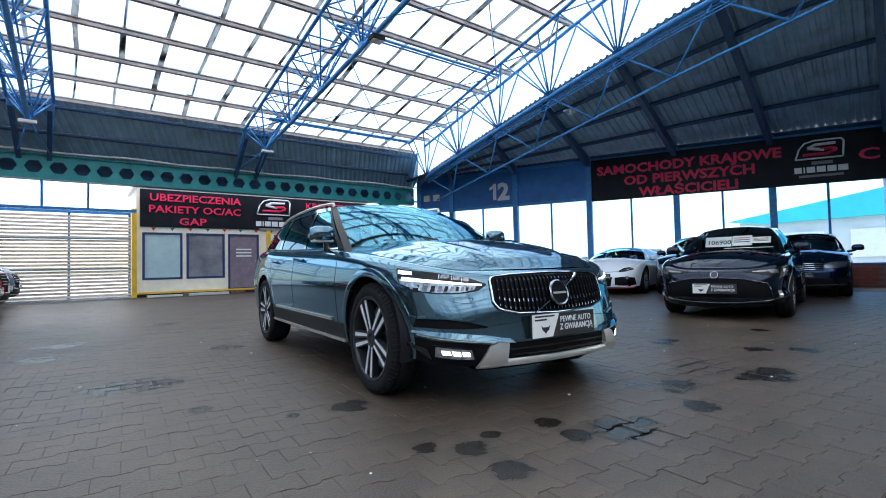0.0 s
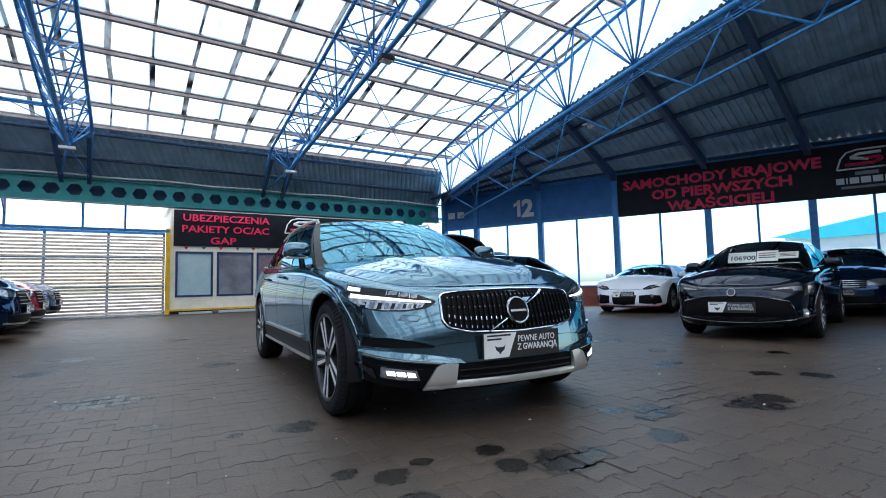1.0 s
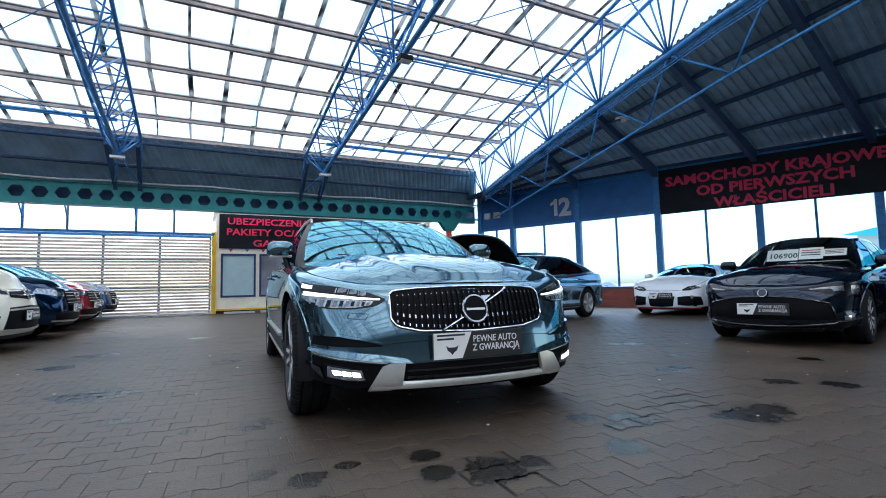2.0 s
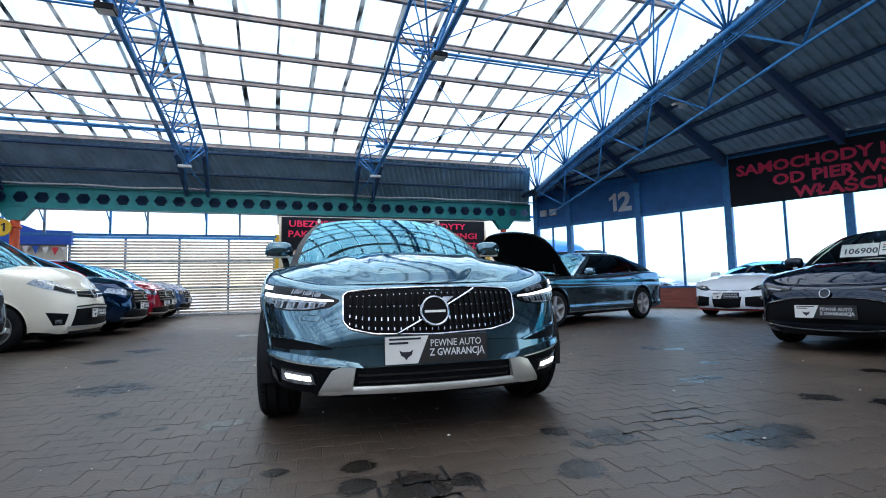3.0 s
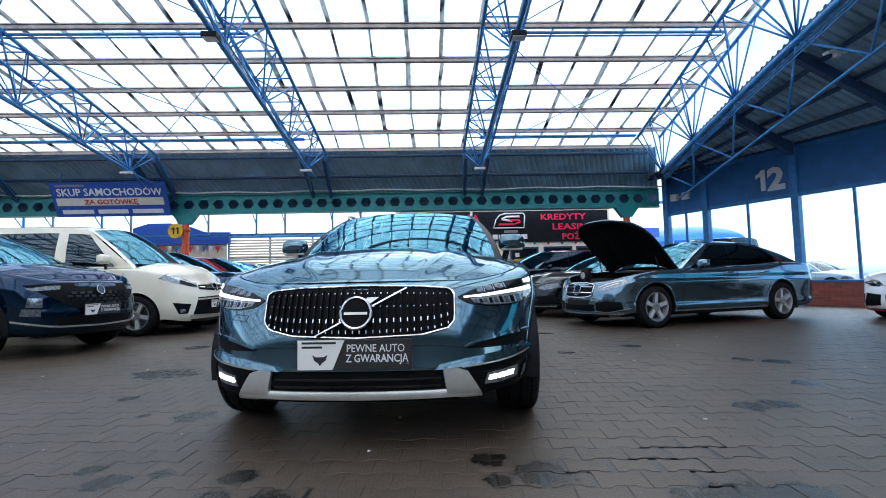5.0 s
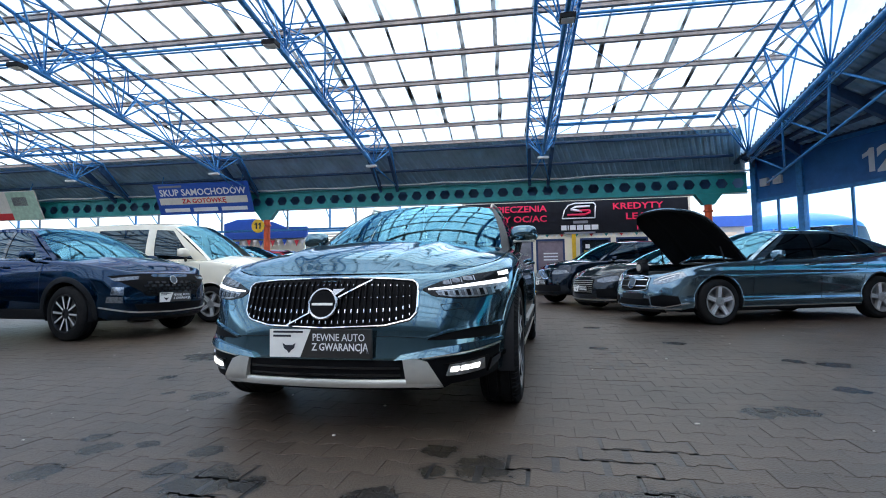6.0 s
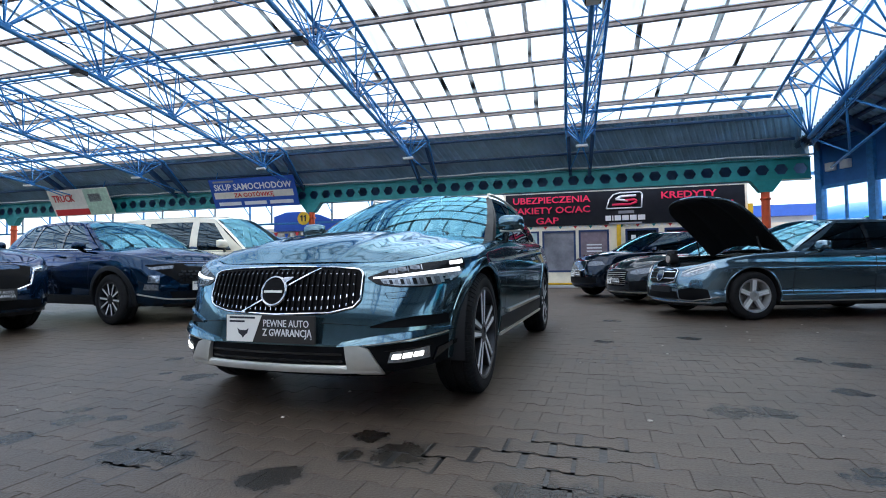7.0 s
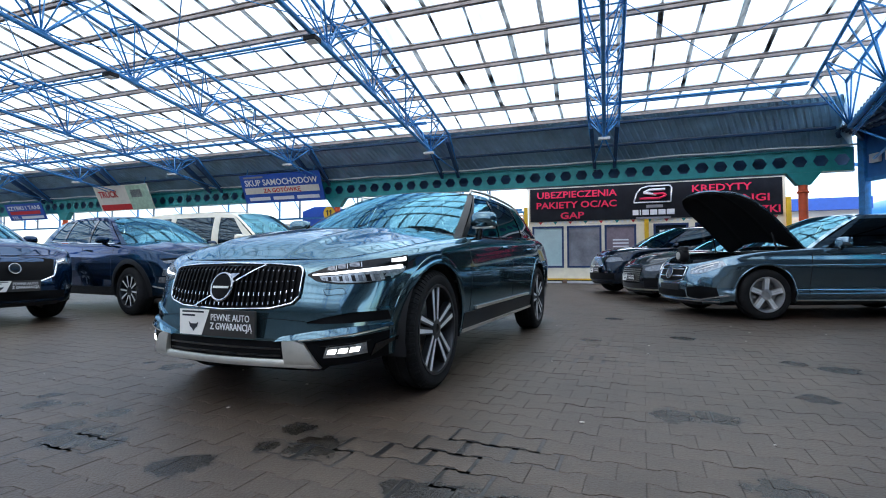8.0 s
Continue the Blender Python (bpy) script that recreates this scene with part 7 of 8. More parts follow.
# dark coupe-like car and a dark off-roader behind it
dsal = dict(saloon, FO=0.88, WB=2.82, RO=1.02, W=0.92)
dsal["top"] = [(-0.88, 0.72), (-0.7, 0.77), (-0.35, 0.85), (0.0, 0.9), (0.66, 0.93), (1.6, 0.95), (2.6, 0.98), (3.2, 1.0), (3.84, 0.96)]
dsal["cabin"] = dict(saloon["cabin"], rtop=(2.85, 1.33), roof=[(1.4, 1.37), (1.7, 1.40), (2.1, 1.40), (2.6, 1.36), (3.0, 1.28)], tail=(3.5, 1.02), wtop=(0.55, 1.5, 1.37))
c = std_car("saloon", "dark grey sports saloon with a barred single-frame grille", dsal, paint_mat("graphite_paint", (0.012, 0.016, 0.022), rough=0.25, metal=0.6), [
    ("headlamp", [(0.48, 0.66), (0.62, 0.70), (0.82, 0.73)], [(0.48, 0.61), (0.62, 0.59), (0.85, 0.64)], 0.005, "lampdim", True),
    ("grille", [(-0.40, 0.66), (0, 0.68), (0.40, 0.66)], [(-0.33, 0.36), (0, 0.35), (0.33, 0.36)], 0.004, "void", False),
    ("side_intake", [(0.48, 0.46), (0.78, 0.48)], [(0.48, 0.29), (0.82, 0.30)], 0.004, "void", True),
    ("lower_trim", [(-0.80, 0.26), (0, 0.245), (0.80, 0.26)], [(-0.80, 0.235), (0, 0.22), (0.80, 0.235)], 0.016, "satin", False),
], ("multi", 5), [(0.56, 0.62), (1.78, 1.84), (2.5, 2.78)], (1.62, 2.5), 0.85, (0.98, 1.0, 0.86), 0.47)
slats(c, 0.36, 0.40, 0.63, 7, "satin", 0.006)
c.place(facing(4.75, 9.95, 202, 0.88))

suv = dict(W=0.93, FO=0.88, WB=2.70, RO=0.93, r=0.365, zb=0.30, lip=0.24, cowl=(0.42, 1.13), crown=0.05,
           front=[(0.2, 0.16), (0.28, 0.06), (0.36, 0.01), (0.5, 0.0), (0.66, 0.015), (0.8, 0.05), (0.9, 0.10), (1.0, 0.18)],
           side=[(0.2, 0.08), (0.35, 0.035), (0.5, 0.015), (0.68, 0.0), (0.78, 0.0), (0.9, 0.015), (1.0, 0.04), (1.1, 0.06), (1.25, 0.1)],
           top=[(-0.88, 0.90), (-0.68, 0.94), (-0.35, 1.0), (0.0, 1.05), (0.42, 1.08), (1.5, 1.11), (2.5, 1.15), (3.1, 1.18), (3.63, 1.12)],
           cabin=dict(wtop=(0.58, 1.25, 1.57), rtop=(3.05, 1.57), roof=[(1.1, 1.575), (1.4, 1.62), (1.9, 1.65), (2.6, 1.635), (3.15, 1.56)], tail=(3.45, 1.2), drop=0.055, xr=0.55,
                      windows=[((0.62, 1.30), (1.46, 1.54)), ((1.53, 1.61), (2.35, 2.35)), ((2.45, 2.42), (2.95, 2.7))], rear_glass="tint"), glass="tint")
off = dict(suv, FO=0.82, WB=2.86, RO=1.03)
off["top"] = [(-0.82, 0.92)] + [(y, z + 0.01) for y, z in suv["top"][1:-1]] + [(3.89, 1.12)]
c = std_car("off_roader", "black off-roader with a twin chrome-framed grille", off, P_BLACK, [
    ("headlamp", [(0.44, 0.87), (0.60, 0.885), (0.80, 0.88)], [(0.44, 0.78), (0.60, 0.77), (0.83, 0.80)], 0.005, "lampdim", True),
    ("grille_frame", [(0.03, 0.90), (0.2, 0.91), (0.38, 0.88)], [(0.03, 0.68), (0.2, 0.66), (0.36, 0.69)], 0.006, "chrome", True),
    ("grille", [(0.05, 0.88), (0.2, 0.89), (0.36, 0.865)], [(0.05, 0.70), (0.2, 0.68), (0.34, 0.705)], 0.012, "gloss", True),
    ("lower_intake", [(-0.7, 0.50), (0, 0.52), (0.7, 0.50)], [(-0.7, 0.36), (0, 0.35), (0.7, 0.36)], 0.004, "void", False),
], ("five", 5), [(0.5, 0.5), (1.45, 1.5), (2.3, 2.5)], (1.3, 2.2), 1.0, (0.72, 1.15, 0.86, None, 0.85), 0.58, cladding=0.05)
c.place(facing(4.05, 12.1, 203, 0.82))

# row on the west side: two dark off-roaders, a van, three more
mz = dict(suv, FO=0.92, WB=2.70, RO=0.92)
mz["top"] = [(-0.92, 0.88)] + suv["top"][1:]
c = std_car("off_roader", "dark blue off-roader with a large black mesh grille", mz, P_NAVY, [
    ("headlamp", [(0.52, 0.83), (0.66, 0.86), (0.84, 0.87)], [(0.52, 0.79), (0.66, 0.78), (0.86, 0.81)], 0.006, "lampbody", True),
    ("grille", [(-0.50, 0.84), (-0.3, 0.865), (0, 0.875), (0.3, 0.865), (0.50, 0.84)], [(-0.42, 0.62), (-0.28, 0.57), (0, 0.555), (0.28, 0.57), (0.42, 0.62)], 0.004, "void", False),
    ("lower_intake", [(-0.60, 0.43), (0, 0.44), (0.60, 0.43)], [(-0.62, 0.33), (0, 0.32), (0.62, 0.33)], 0.004, "void", False),
    ("fog_trim", [(0.62, 0.49), (0.86, 0.52)], [(0.62, 0.44), (0.87, 0.47)], 0.010, "lampbody", True),
], ("five", 5), [(0.5, 0.5), (1.45, 1.5), (2.3, 2.5)], (1.3, 2.2), 1.0, (0.72, 1.16, 0.86, None, 0.85), 0.505, cladding=0.06, emblem=(0.725, 0.062))
X = c.a_of_x
c.trace("chrome_wing", [(X(-0.66), 0.83), (X(-0.52), 0.80), (X(-0.44), 0.62), (X(-0.28), 0.56), (X(0.0001), 0.545), (X(0.28), 0.56), (X(0.44), 0.62), (X(0.52), 0.80), (X(0.66), 0.83)], 0.012, 0.014, M["chrome"], n=50)
c.place(facing(-2.64, 3.58, -4.5, 0.92))

hy = dict(suv, FO=0.86, WB=2.68, RO=0.94)
hy["top"] = [(-0.86, 0.90)] + suv["top"][1:]
c = std_car("off_roader", "dark ink-blue off-roader with a jewelled grille and silver trim", hy, P_INK, [
    ("grille", [(-0.80, 0.85), (-0.5, 0.875), (0, 0.885), (0.5, 0.875), (0.80, 0.85)], [(-0.50, 0.66), (-0.4, 0.575), (0, 0.565), (0.4, 0.575), (0.50, 0.66)], 0.005, "void", False),
    ("daytime_lamp", [(0.48, 0.845), (0.62, 0.84), (0.78, 0.815)], [(0.50, 0.80), (0.62, 0.79), (0.74, 0.78)], 0.010, "lampdim", True),
    ("headlamp", [(0.66, 0.70), (0.76, 0.70)], [(0.66, 0.59), (0.77, 0.60)], 0.008, "lampbody", True),
    ("lower_headlamp", [(0.67, 0.57), (0.79, 0.58)], [(0.67, 0.49), (0.80, 0.50)], 0.008, "lampdim", True),
    ("lower_intake", [(-0.55, 0.47), (0, 0.46), (0.55, 0.47)], [(-0.5, 0.36), (0, 0.35), (0.5, 0.36)], 0.004, "void", False),
    ("skid_trim", [(-0.84, 0.45), (-0.55, 0.37), (0, 0.352), (0.55, 0.37), (0.84, 0.45)], [(-0.84, 0.43), (-0.55, 0.35), (0, 0.334), (0.55, 0.35), (0.84, 0.43)], 0.016, "satin", False),
], ("multi", 5), [(0.5, 0.5), (1.45, 1.5), (2.3, 2.5)], (1.3, 2.2), 1.0, (0.72, 1.16, 0.86, None, 0.85), 0.545, cladding=0.07, emblem=(0.79, 0.055), creases=((0.5, 0.014, 0.06),))
for z in (0.62, 0.665, 0.71, 0.755):
    for k in range(9):
        x = -0.4 + 0.1 * k + (0.05 if int(z * 1000) % 2 else 0)
        c.loft("grille_gem", [(c.a_of_x(x - 0.035), z + 0.015), (c.a_of_x(x + 0.03), z + 0.02)], [(c.a_of_x(x - 0.03), z - 0.015), (c.a_of_x(x + 0.035), z - 0.01)], 0.012, 0.006, M["lampblack"], 2, 1, smooth=False)
c.place(facing(-1.545, 5.75, -11, 0.86))

van = dict(W=0.955, FO=0.90, WB=3.1, RO=1.05, r=0.335, zb=0.24, lip=0.2, cowl=(0.10, 1.23), crown=0.06, corner=1.0,
           front=[(0.15, 0.14), (0.22, 0.06), (0.32, 0.01), (0.45, 0.0), (0.6, 0.01), (0.75, 0.05), (0.88, 0.12), (1.0, 0.22)],
           side=[(0.2, 0.06), (0.35, 0.02), (0.5, 0.0), (0.8, 0.0), (1.0, 0.01), (1.2, 0.04), (1.4, 0.06)],
           top=[(-0.90, 0.86), (-0.72, 0.93), (-0.4, 1.05), (-0.1, 1.11), (0.1, 1.13), (0.8, 1.14), (2.5, 1.16), (3.6, 1.18), (4.15, 1.16)],
           cabin=dict(wtop=(0.68, 1.0, 1.87), rtop=(3.9, 1.90), roof=[(0.9, 1.87), (1.2, 1.92), (1.8, 1.95), (3.0, 1.95), (3.95, 1.91)], tail=(4.12, 1.2), drop=0.07, xr=0.70, head=0.86, painted=True, chrome=False,
                      windows=[((0.40, 1.06), (1.28, 1.34)), ((1.48, 1.50), (2.6, 2.62)), ((2.75, 2.77), (3.85, 3.80))], rear_glass="tint"), glass="tint")
c = std_car("van", "cream white passenger van with tinted windows", van, P_WHITE, [
    ("headlamp", [(0.46, 0.86), (0.62, 0.93), (0.82, 1.0), (0.90, 1.02)], [(0.46, 0.79), (0.62, 0.80), (0.86, 0.88), (0.92, 0.95)], 0.006, "lampsilver", True),
    ("headlamp_mask", [(0.50, 0.84), (0.66, 0.89), (0.78, 0.93)], [(0.50, 0.80), (0.66, 0.82), (0.80, 0.87)], 0.010, "dark", True),
    ("grille", [(-0.46, 0.84), (0, 0.85), (0.46, 0.84)], [(-0.46, 0.76), (0, 0.73), (0.46, 0.76)], 0.005, "void", False),
    ("lower_grille", [(-0.52, 0.62), (0, 0.64), (0.52, 0.62)], [(-0.62, 0.32), (0, 0.30), (0.62, 0.32)], 0.004, "void", False),
    ("fog_pocket", [(0.66, 0.51), (0.85, 0.54)], [(0.70, 0.35), (0.80, 0.35)], 0.006, "void", True),
    ("lower_trim", [(-0.66, 0.33), (0, 0.31), (0.66, 0.33)], [(-0.66, 0.295), (0, 0.275), (0.66, 0.295)], 0.018, "satin", False),
    ("upper_trim", [(-0.52, 0.60), (0, 0.615), (0.52, 0.60)], [(-0.54, 0.575), (0, 0.59), (0.54, 0.575)], 0.016, "satin", False),
], ("five", 5), [(0.22, 0.22), (1.36, 1.40), (2.65, 2.68)], (1.2,), 1.0, (0.5, 1.29, 0.90, None, 1.2), 0.50, category="van", emblem=(0.80, 0.07), bright=M["rimgrey"])
c.trace("grille_bar", [(c.a_of_x(-0.46), 0.80), (c.a_of_x(0.0001), 0.785), (c.a_of_x(0.46), 0.80)], 0.012, 0.014, M["chrome"], n=20)
for sd in (1, -1):
    c.loft("fog_lamp", [(sd * c.a_of_x(0.73), 0.43), (sd * c.a_of_x(0.79), 0.43)], [(sd * c.a_of_x(0.73), 0.37), (sd * c.a_of_x(0.79), 0.37)], 0.012, 0.006, M["lampbody"], 4, 3)
c.place(facing(-1.25, 8.45, -3, 0.90))

for paint, lab, nose in ((P_NAVY, "dark navy off-roader with bright headlamps", (-1.11, 10.6)), (P_RED, "deep red off-roader with bright headlamps", (-1.18, 13.0)), (P_BLACK, "black off-roader standing beside a red one", (-1.39, 15.0)), (P_STEEL, "steel blue off-roader parked at the end of the row", (-1.29, 16.95))):
    c = std_car("off_roader", lab, suv, paint, [
        ("headlamp", [(0.44, 0.83), (0.62, 0.87), (0.84, 0.90)], [(0.44, 0.76), (0.62, 0.755), (0.86, 0.82)], 0.006, "lampbody", True),
        ("grille", [(-0.42, 0.85), (0, 0.87), (0.42, 0.85)], [(-0.36, 0.60), (0, 0.57), (0.36, 0.60)], 0.005, "void", False),
        ("lower_intake", [(-0.65, 0.45), (0, 0.46), (0.65, 0.45)], [(-0.62, 0.33), (0, 0.32), (0.62, 0.33)], 0.004, "void", False),
        ("skid_trim", [(-0.7, 0.34), (0, 0.32), (0.7, 0.34)], [(-0.7, 0.31), (0, 0.29), (0.7, 0.31)], 0.016, "satin", False),
    ], ("five", 5), [(0.5, 0.5), (1.45, 1.5), (2.3, 2.5)], (1.3, 2.2), 1.0, (0.72, 1.15, 0.86, None, 0.85), 0.55, cladding=0.05, emblem=(0.76, 0.06))
    slats(c, 0.38, 0.64, 0.82, 4, "satin", 0.006)
    c.place(facing(*nose, -3, 0.88))

# tall off-roader with a spare wheel, parked outside along the wall
tall = dict(suv, FO=0.72, WB=2.6, RO=0.62, round=0.03,
            top=[(-0.72, 0.98), (-0.5, 1.03), (0.0, 1.09), (0.42, 1.12), (1.5, 1.13), (2.6, 1.14), (3.22, 1.12)],
            cabin=dict(wtop=(0.66, 0.95, 1.95), rtop=(2.95, 2.02), roof=[(0.8, 1.95), (1.1, 2.01), (1.8, 2.06), (2.6, 2.06), (3.05, 2.02)], tail=(3.14, 1.15), drop=0.04, xr=0.66, chrome=False,
                       windows=[((0.55, 1.02), (1.35, 1.40)), ((1.45, 1.50), (2.2, 2.2)), ((2.3, 2.3), (2.95, 2.85))]), glass="glass")
c = std_car("off_roader", "tall dark off-roader with a spare wheel parked outside the windows", tall, paint_mat("dark_brown_paint", (0.035, 0.026, 0.022), rough=0.4, metal=0.2), [
    ("headlamp", [(0.50, 0.93), (0.74, 0.93)], [(0.50, 0.78), (0.74, 0.78)], 0.006, "lampbody", True),
    ("grille", [(-0.42, 0.94), (0.42, 0.94)], [(-0.42, 0.72), (0.42, 0.72)], 0.005, "void", False),
], ("five", 5), [(0.5, 0.5), (1.4, 1.42), (2.25, 2.25)], (1.25, 2.1), 1.0, (0.6, 1.2, 0.86), None, cladding=0.05)
bm = bmesh.new()
prof = [(0.0, 0.20), (0.0, 0.32), (0.02, 0.345), (0.17, 0.345), (0.20, 0.31), (0.20, 0.14), (0.18, 0.0)]
grid_mesh([[Vector((-q * math.sin(2 * math.pi * i / 32), 3.24 + x, 0.98 + q * math.cos(2 * math.pi * i / 32))) for x, q in prof] for i in range(33)], bm)
c.part("spare_wheel", bm, M["rubber"], label="black spare wheel on the tailgate")
c.place(facing(11.3, 17.75, 114, 0.72))

# cars in the yard, seen through the windows
for k, (nx, ny, hd) in enumerate(((18.9, 16.4, 285), (22.7, 12.36, 28))):
    c = std_car("hatchback", ("pale blue car parked in the yard outside the windows", "silver car with red tail lamps parked in the yard")[k], hatch, (P_SILVER, P_PEARL)[k], [
        ("headlamp", [(0.42, 0.665), (0.55, 0.70), (0.80, 0.72)], [(0.42, 0.645), (0.55, 0.625), (0.82, 0.62)], 0.005, "lampbody", True),
        ("lower_grille", [(-0.60, 0.50), (0, 0.575), (0.60, 0.50)], [(-0.66, 0.27), (0, 0.23), (0.66, 0.27)], 0.004, "void", False),
    ], ("five", 5), [(0.55, 0.55), (1.5, 1.55), (2.2, 2.45)], (1.35, 2.2), 0.87, (0.72, 1.0, 0.84))
    end = c.A[-1]
    c.loft("tail_lamp", [(end - 0.85, 0.98), (end - 0.55, 0.97)], [(end - 0.85, 0.84), (end - 0.55, 0.80)], 0.006, 0.02, M["redlamp"], 10, 4, both=True)
    c.place(facing(nx, ny, hd, 0.92))

# ---- brick plinth under the windows ----
bw, bh = 0.25, 0.075
me_b = None
for r in range(8):
    n = 0
    u = POSTS[0] + (0.13 if r % 2 else 0.0)
    while u + bw < POSTS[7]:
        if -4.5 < u < 11.0:
            if me_b is None:
                ob = part("brick", box(0, -0.045, 0, bw - 0.012, 0.0, bh - 0.012, 0.003), M["brick"], wall)
                me_b = ob.data
            else:
                ob = new("brick", me_b)
                ob.parent = wall
            ob.location = (u, random.uniform(-0.003, 0.003), 0.002 + r * bh)
        u += bw

# ---- block paving ----
def paver_mat():
    m = mat("worn_concrete_paver", (0.068, 0.048, 0.034), 0.42, spec=0.5, var=0.34, scale=1.3, bump=0.5, bscale=90, rand=0.12)
    nt = m.node_tree
    b = nt.nodes["Principled BSDF"]
    src = b.inputs["Base Color"].links[0].from_socket
    geo = nt.nodes.new("ShaderNodeNewGeometry")
    wob = nt.nodes.new("ShaderNodeTexNoise")
    wob.inputs["Scale"].default_value = 8.0
    wob.inputs["Detail"].default_value = 9
    wob.inputs["Roughness"].default_value = 0.7
    nt.links.new(geo.outputs["Position"], wob.inputs["Vector"])
    total = None
    for x, y, r in STAINS:
        d = nt.nodes.new("ShaderNodeVectorMath")
        d.operation = "DISTANCE"
        d.inputs[1].default_value = (x, y, 0)
        nt.links.new(geo.outputs["Position"], d.inputs[0])
        k = nt.nodes.new("ShaderNodeMath")
        k.operation = "MULTIPLY_ADD"
        k.inputs[1].default_value = 1.0 / r
        nt.links.new(d.outputs["Value"], k.inputs[0])
        w = nt.nodes.new("ShaderNodeMath")
        w.operation = "MULTIPLY_ADD"
        w.inputs[1].default_value = 2.4
        w.inputs[2].default_value = -1.2
        nt.links.new(wob.outputs["Fac"], w.inputs[0])
        nt.links.new(w.outputs[0], k.inputs[2])
        if total is None:
            total = k.outputs[0]
        else:
            mn = nt.nodes.new("ShaderNodeMath")
            mn.operation = "MINIMUM"
            nt.links.new(total, mn.inputs[0])
            nt.links.new(k.outputs[0], mn.inputs[1])
            total = mn.outputs[0]
    big = nt.nodes.new("ShaderNodeTexNoise")
    big.inputs["Scale"].default_value = 0.9
    big.inputs["Detail"].default_value = 8
    big.inputs["Roughness"].default_value = 0.7
    nt.links.new(geo.outputs["Position"], big.inputs["Vector"])
    ramp = nt.nodes.new("ShaderNodeMapRange")
    ramp.inputs["From Min"].default_value = 0.82
    ramp.inputs["From Max"].default_value = 1.15
    ramp.inputs["To Min"].default_value = 0.16
    ramp.inputs["To Max"].default_value = 1.0
    nt.links.new(total, ramp.inputs["Value"])
    r2 = nt.nodes.new("ShaderNodeMapRange")
    r2.inputs["From Min"].default_value = 0.30
    r2.inputs["From Max"].default_value = 0.46
    r2.inputs["To Min"].default_value = 0.55
    r2.inputs["To Max"].default_value = 1.0
    nt.links.new(big.outputs["Fac"], r2.inputs["Value"])
    mu = nt.nodes.new("ShaderNodeMath")
    mu.operation = "MULTIPLY"
    nt.links.new(ramp.outputs[0], mu.inputs[0])
    nt.links.new(r2.outputs[0], mu.inputs[1])
    sc = nt.nodes.new("ShaderNodeVectorMath")
    sc.operation = "SCALE"
    nt.links.new(src, sc.inputs[0])
    nt.links.new(mu.outputs[0], sc.inputs["Scale"])
    nt.links.new(sc.outputs[0], b.inputs["Base Color"])
    # oil films are smoother than the dry blocks
    film = nt.nodes.new("ShaderNodeMapRange")
    film.inputs["From Min"].default_value = 0.80
    film.inputs["From Max"].default_value = 1.0
    film.inputs["To Min"].default_value = 0.45
    film.inputs["To Max"].default_value = 1.0
    nt.links.new(total, film.inputs["Value"])
    rsrc = b.inputs["Roughness"].links[0].from_socket
    rm = nt.nodes.new("ShaderNodeMath")
    rm.operation = "MULTIPLY"
    nt.links.new(rsrc, rm.inputs[0])
    nt.links.new(film.outputs[0], rm.inputs[1])
    nt.links.new(rm.outputs[0], b.inputs["Roughness"])
    return m


STAINS = [(1.33, 1.47, 0.085), (1.18, 1.62, 0.065), (1.52, 1.55, 0.055), (1.86, 1.49, 0.085), (1.31, 1.20, 0.10),
          (2.04, 1.19, 0.14), (2.24, 1.18, 0.08), (1.82, 1.27, 0.09), (2.73, 1.10, 0.11), (2.92, 1.36, 0.06), (2.92, 1.60, 0.09), (3.12, 1.43, 0.13),
          (3.77, 1.13, 0.17), (3.97, 1.14, 0.14), (3.60, 1.19, 0.07), (4.61, 2.33, 0.11), (4.79, 2.36, 0.11), (5.63, 3.95, 0.11), (5.85, 3.78, 0.13),
          (5.02, 5.02, 0.13), (4.15, 4.65, 0.10), (5.10, 1.28, 0.13), (4.86, 1.57, 0.12), (0.24, 3.97, 0.26), (0.02, 4.02, 0.13), (0.45, 3.92, 0.12),
          (0.50, 3.00, 0.08), (0.89, 2.51, 0.05), (1.22, 2.46, 0.12), (1.19, 5.35, 0.18), (-0.4, 5.9, 0.2), (-0.2, 6.9, 0.25), (1.0, 8.6, 0.22), (4.4, 6.6, 0.12), (6.2, 2.0, 0.12), (5.4, 2.9, 0.10)]
# patches whose joints have washed out and filled with oil
WORN = [(3.18, 1.44, 0.18), (3.46, 1.56, 0.20), (3.75, 1.62, 0.22), (3.80, 1.14, 0.18), (2.10, 1.20, 0.20), (0.22, 3.97, 0.26), (4.7, 2.4, 0.14), (4.15, 3.7, 0.22), (4.25, 4.3, 0.18)]
M["paver"] = paver_mat()
M["oiledjoint"] = mat("oil_soaked_joint", (0.012, 0.011, 0.011), 0.35, spec=0.5, var=0.3, scale=20, bump=0.2)


def worn(x, y):
    return min(math.hypot((x - a) * 0.8, y - b) / r for a, b, r in WORN) < 1.0


# interlocking bone-shaped blocks
PX, PY = 0.20, 0.165
half, g = PY / 2, 0.0014
outline = [(-PX / 2 + g, -half + g), (-0.062, -half + g), (-0.038, -half + g + 0.022), (0.038, -half + g + 0.022), (0.062, -half + g), (PX / 2 - g, -half + g),
           (PX / 2 - g, half - g), (0.062, half - g), (0.038, half - g - 0.022), (-0.038, half - g - 0.022), (-0.062, half - g), (-PX / 2 + g, half - g)]
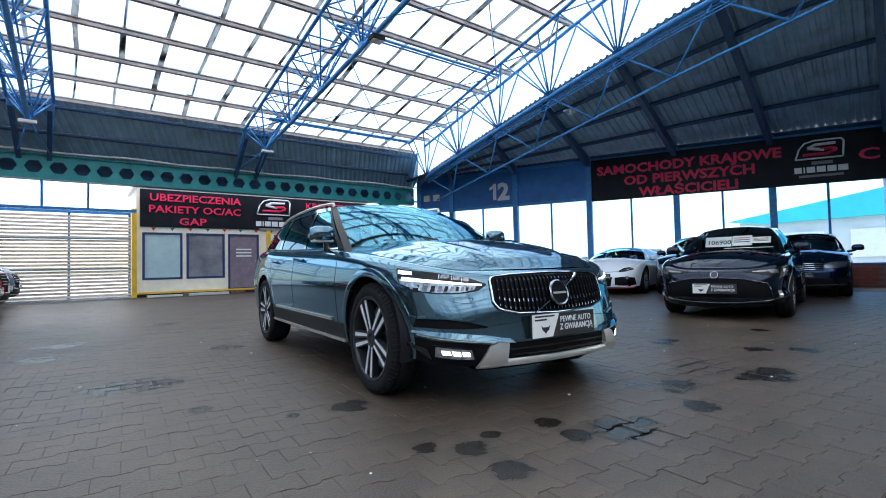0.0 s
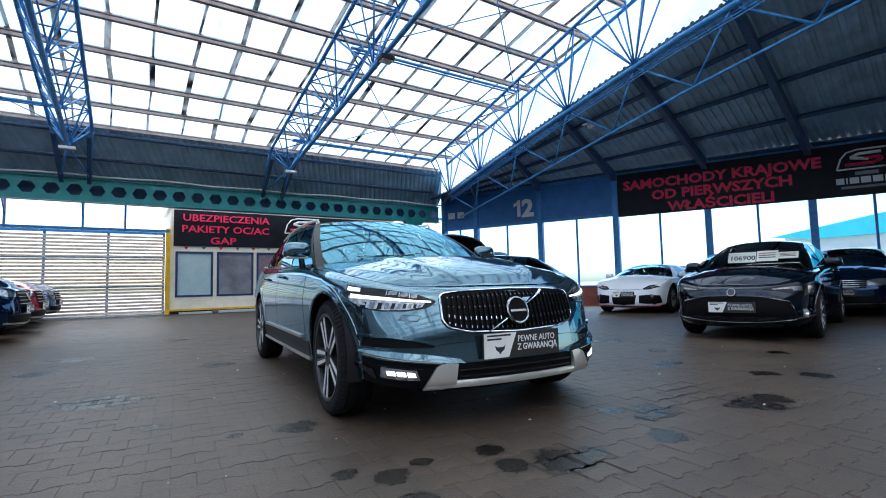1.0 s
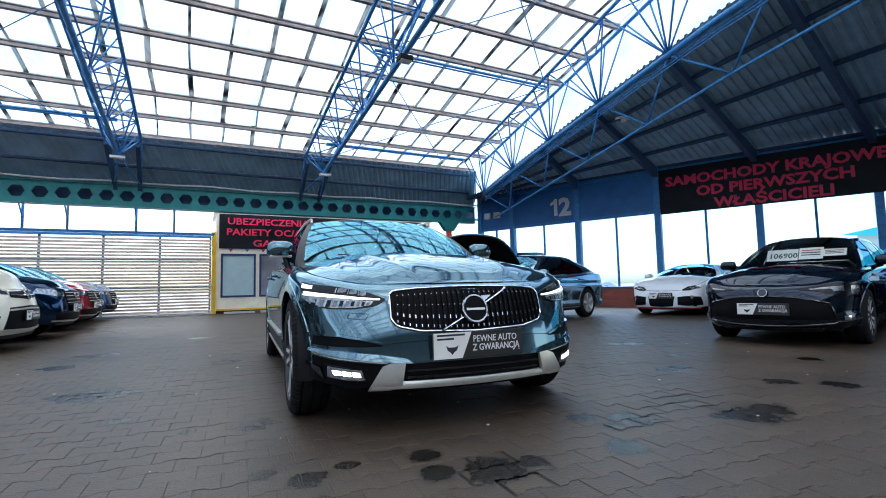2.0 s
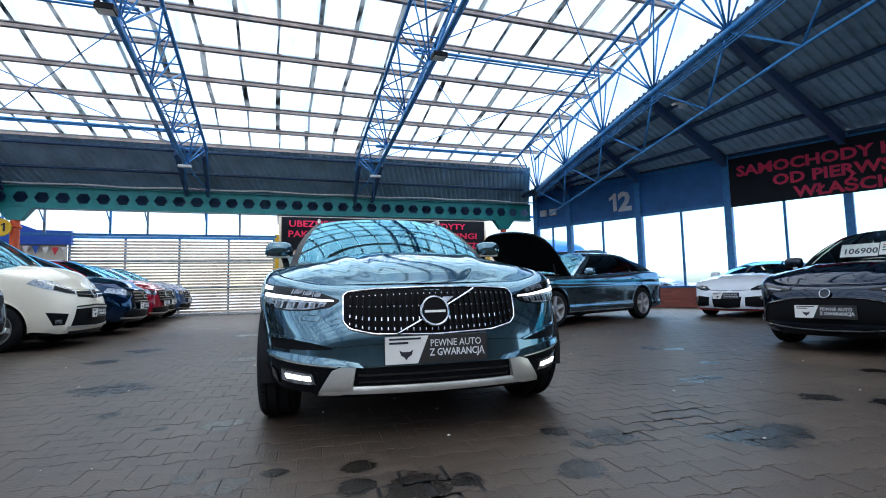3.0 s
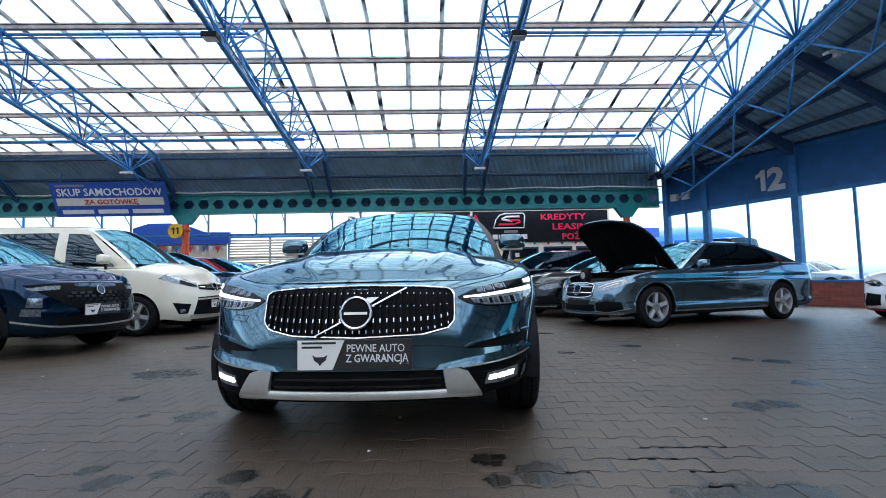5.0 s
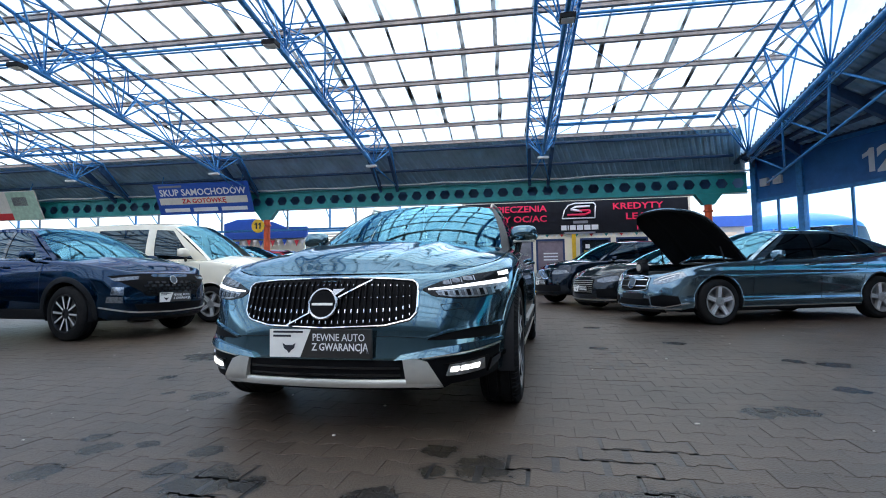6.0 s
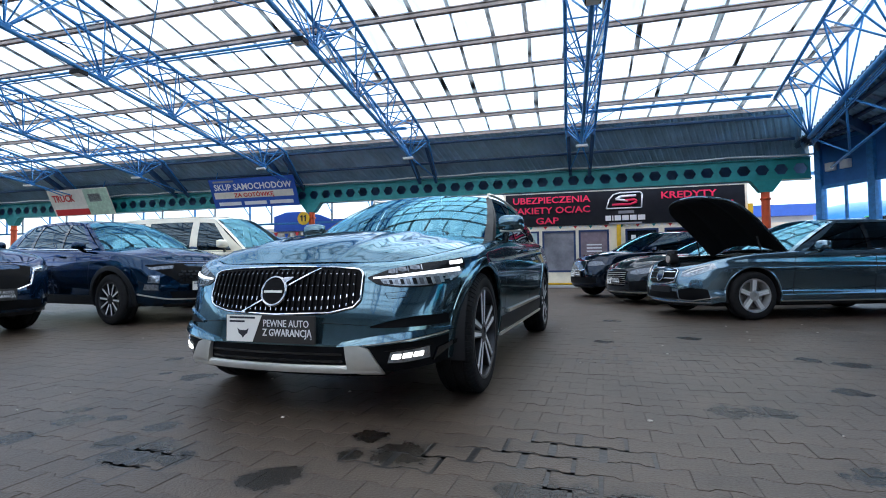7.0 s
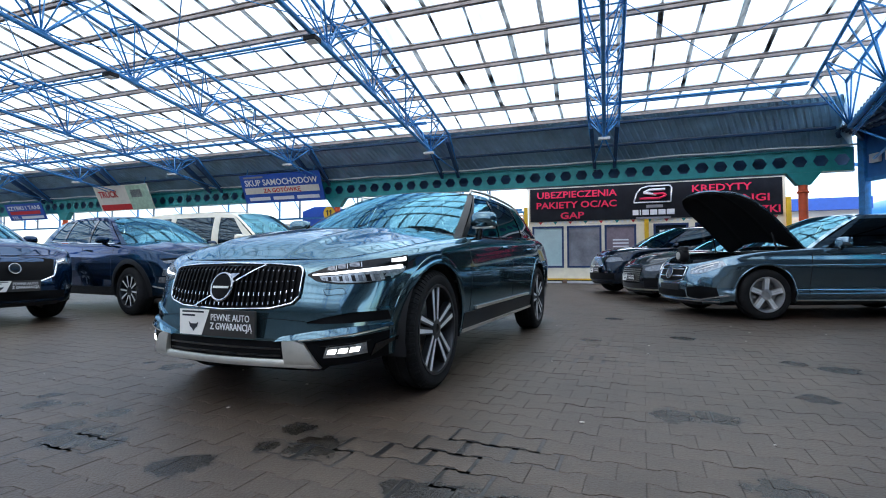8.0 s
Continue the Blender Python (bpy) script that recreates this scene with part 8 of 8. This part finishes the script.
# shift so that waists and lugs interlock: rows are set off by half a block
def block_pts(cx, cy, dz, tilt, shrink=1.0):
    top, low = [], []
    for x, y in outline:
        x, y = x * shrink, y * shrink
        nx, ny = x * 0.982, y * 0.98
        top.append((cx + nx, cy + ny, dz + tilt * x))
        low.append((cx + x, cy + y, dz - 0.0009 + tilt * x))
    base = [(x, y, -0.02) for x, y, _ in low]
    return top + low + base


NB = len(outline)
block_faces = [tuple(range(NB))]
for i in range(NB):
    j = (i + 1) % NB
    block_faces.append((NB + i, NB + j, j, i))
    block_faces.append((2 * NB + i, 2 * NB + j, NB + j, NB + i))
row_h = PY - 0.022
turn = radians(-4)
ct, st = math.cos(turn), math.sin(turn)
me_p = bpy.data.meshes.new("paver")
me_p.from_pydata(block_pts(0, 0, 0, 0), [], block_faces)
me_p.materials.append(M["paver"])
me_w = bpy.data.meshes.new("paver")
me_w.from_pydata(block_pts(0, 0, 0, 0, 0.86), [], block_faces)
me_w.materials.append(M["paver"])
oil = bmesh.new()
floor_ob = bpy.data.objects["floor"]
verts, faces = [], []
singles = 0
rnd = random.Random(5)
for r in range(-30, 130):
    y0 = r * row_h
    for k in range(-60, 90):
        x0 = k * PX + (PX / 2 if r % 2 else 0)
        x, y = x0 * ct - y0 * st, x0 * st + y0 * ct
        if not (-9.5 < x < 14.5 and -2.2 < y < 16.9):
            continue
        dz = rnd.uniform(-0.0012, 0.001)
        tl = rnd.uniform(-0.004, 0.004)
        bare = worn(x, y) and rnd.random() < 0.8
        if bare:
            c4 = [(-PX / 2, -half), (PX / 2, -half), (PX / 2, half), (-PX / 2, half)]
            oil.faces.new([oil.verts.new((x + a * ct - b * st, y + a * st + b * ct, -0.0024)) for a, b in c4])
        if 0.9 < x < 4.9 and 0.55 < y < 2.1 and singles < 300:
            ob = new("paver", me_w if bare else me_p)
            ob.parent = floor_ob
            ob.matrix_local = pose(x, y, dz, rnd.uniform(-0.2, 0.2), rnd.uniform(-0.2, 0.2), -4)
            singles += 1
            continue
        b = len(verts)
        for px, py, pz in block_pts(0, 0, dz, tl, 0.86 if bare else 1.0):
            verts.append((x + px * ct - py * st, y + px * st + py * ct, pz))
        faces += [tuple(b + i for i in f) for f in block_faces]
me = bpy.data.meshes.new("paving")
me.from_pydata(verts, [], faces)
me.materials.append(M["paver"])
pav = tagged(new("paving", me), "worn brown interlocking concrete blocks with oil stains", kind="stuff")
pav.parent = floor_ob
part("oil_film", oil, M["oiledjoint"], floor_ob, "black oil in washed-out joints").location.z = 0.0006

# small stones and scraps lying on the paving
grit = bmesh.new()
for _ in range(60):
    x, y, r = rnd.uniform(-1.5, 7.5), rnd.uniform(0.7, 6.5), rnd.uniform(0.004, 0.011)
    k = bmesh.ops.create_icosphere(grit, subdivisions=1, radius=r)["verts"]
    bmesh.ops.scale(grit, vec=(rnd.uniform(0.7, 1.6), rnd.uniform(0.7, 1.4), 0.5), verts=k)
    bmesh.ops.translate(grit, vec=(x, y, r * 0.4), verts=k)
mesh_ob("grit", grit, M["facade"], label="pale stones and paper scraps scattered on the paving", kind="stuff")
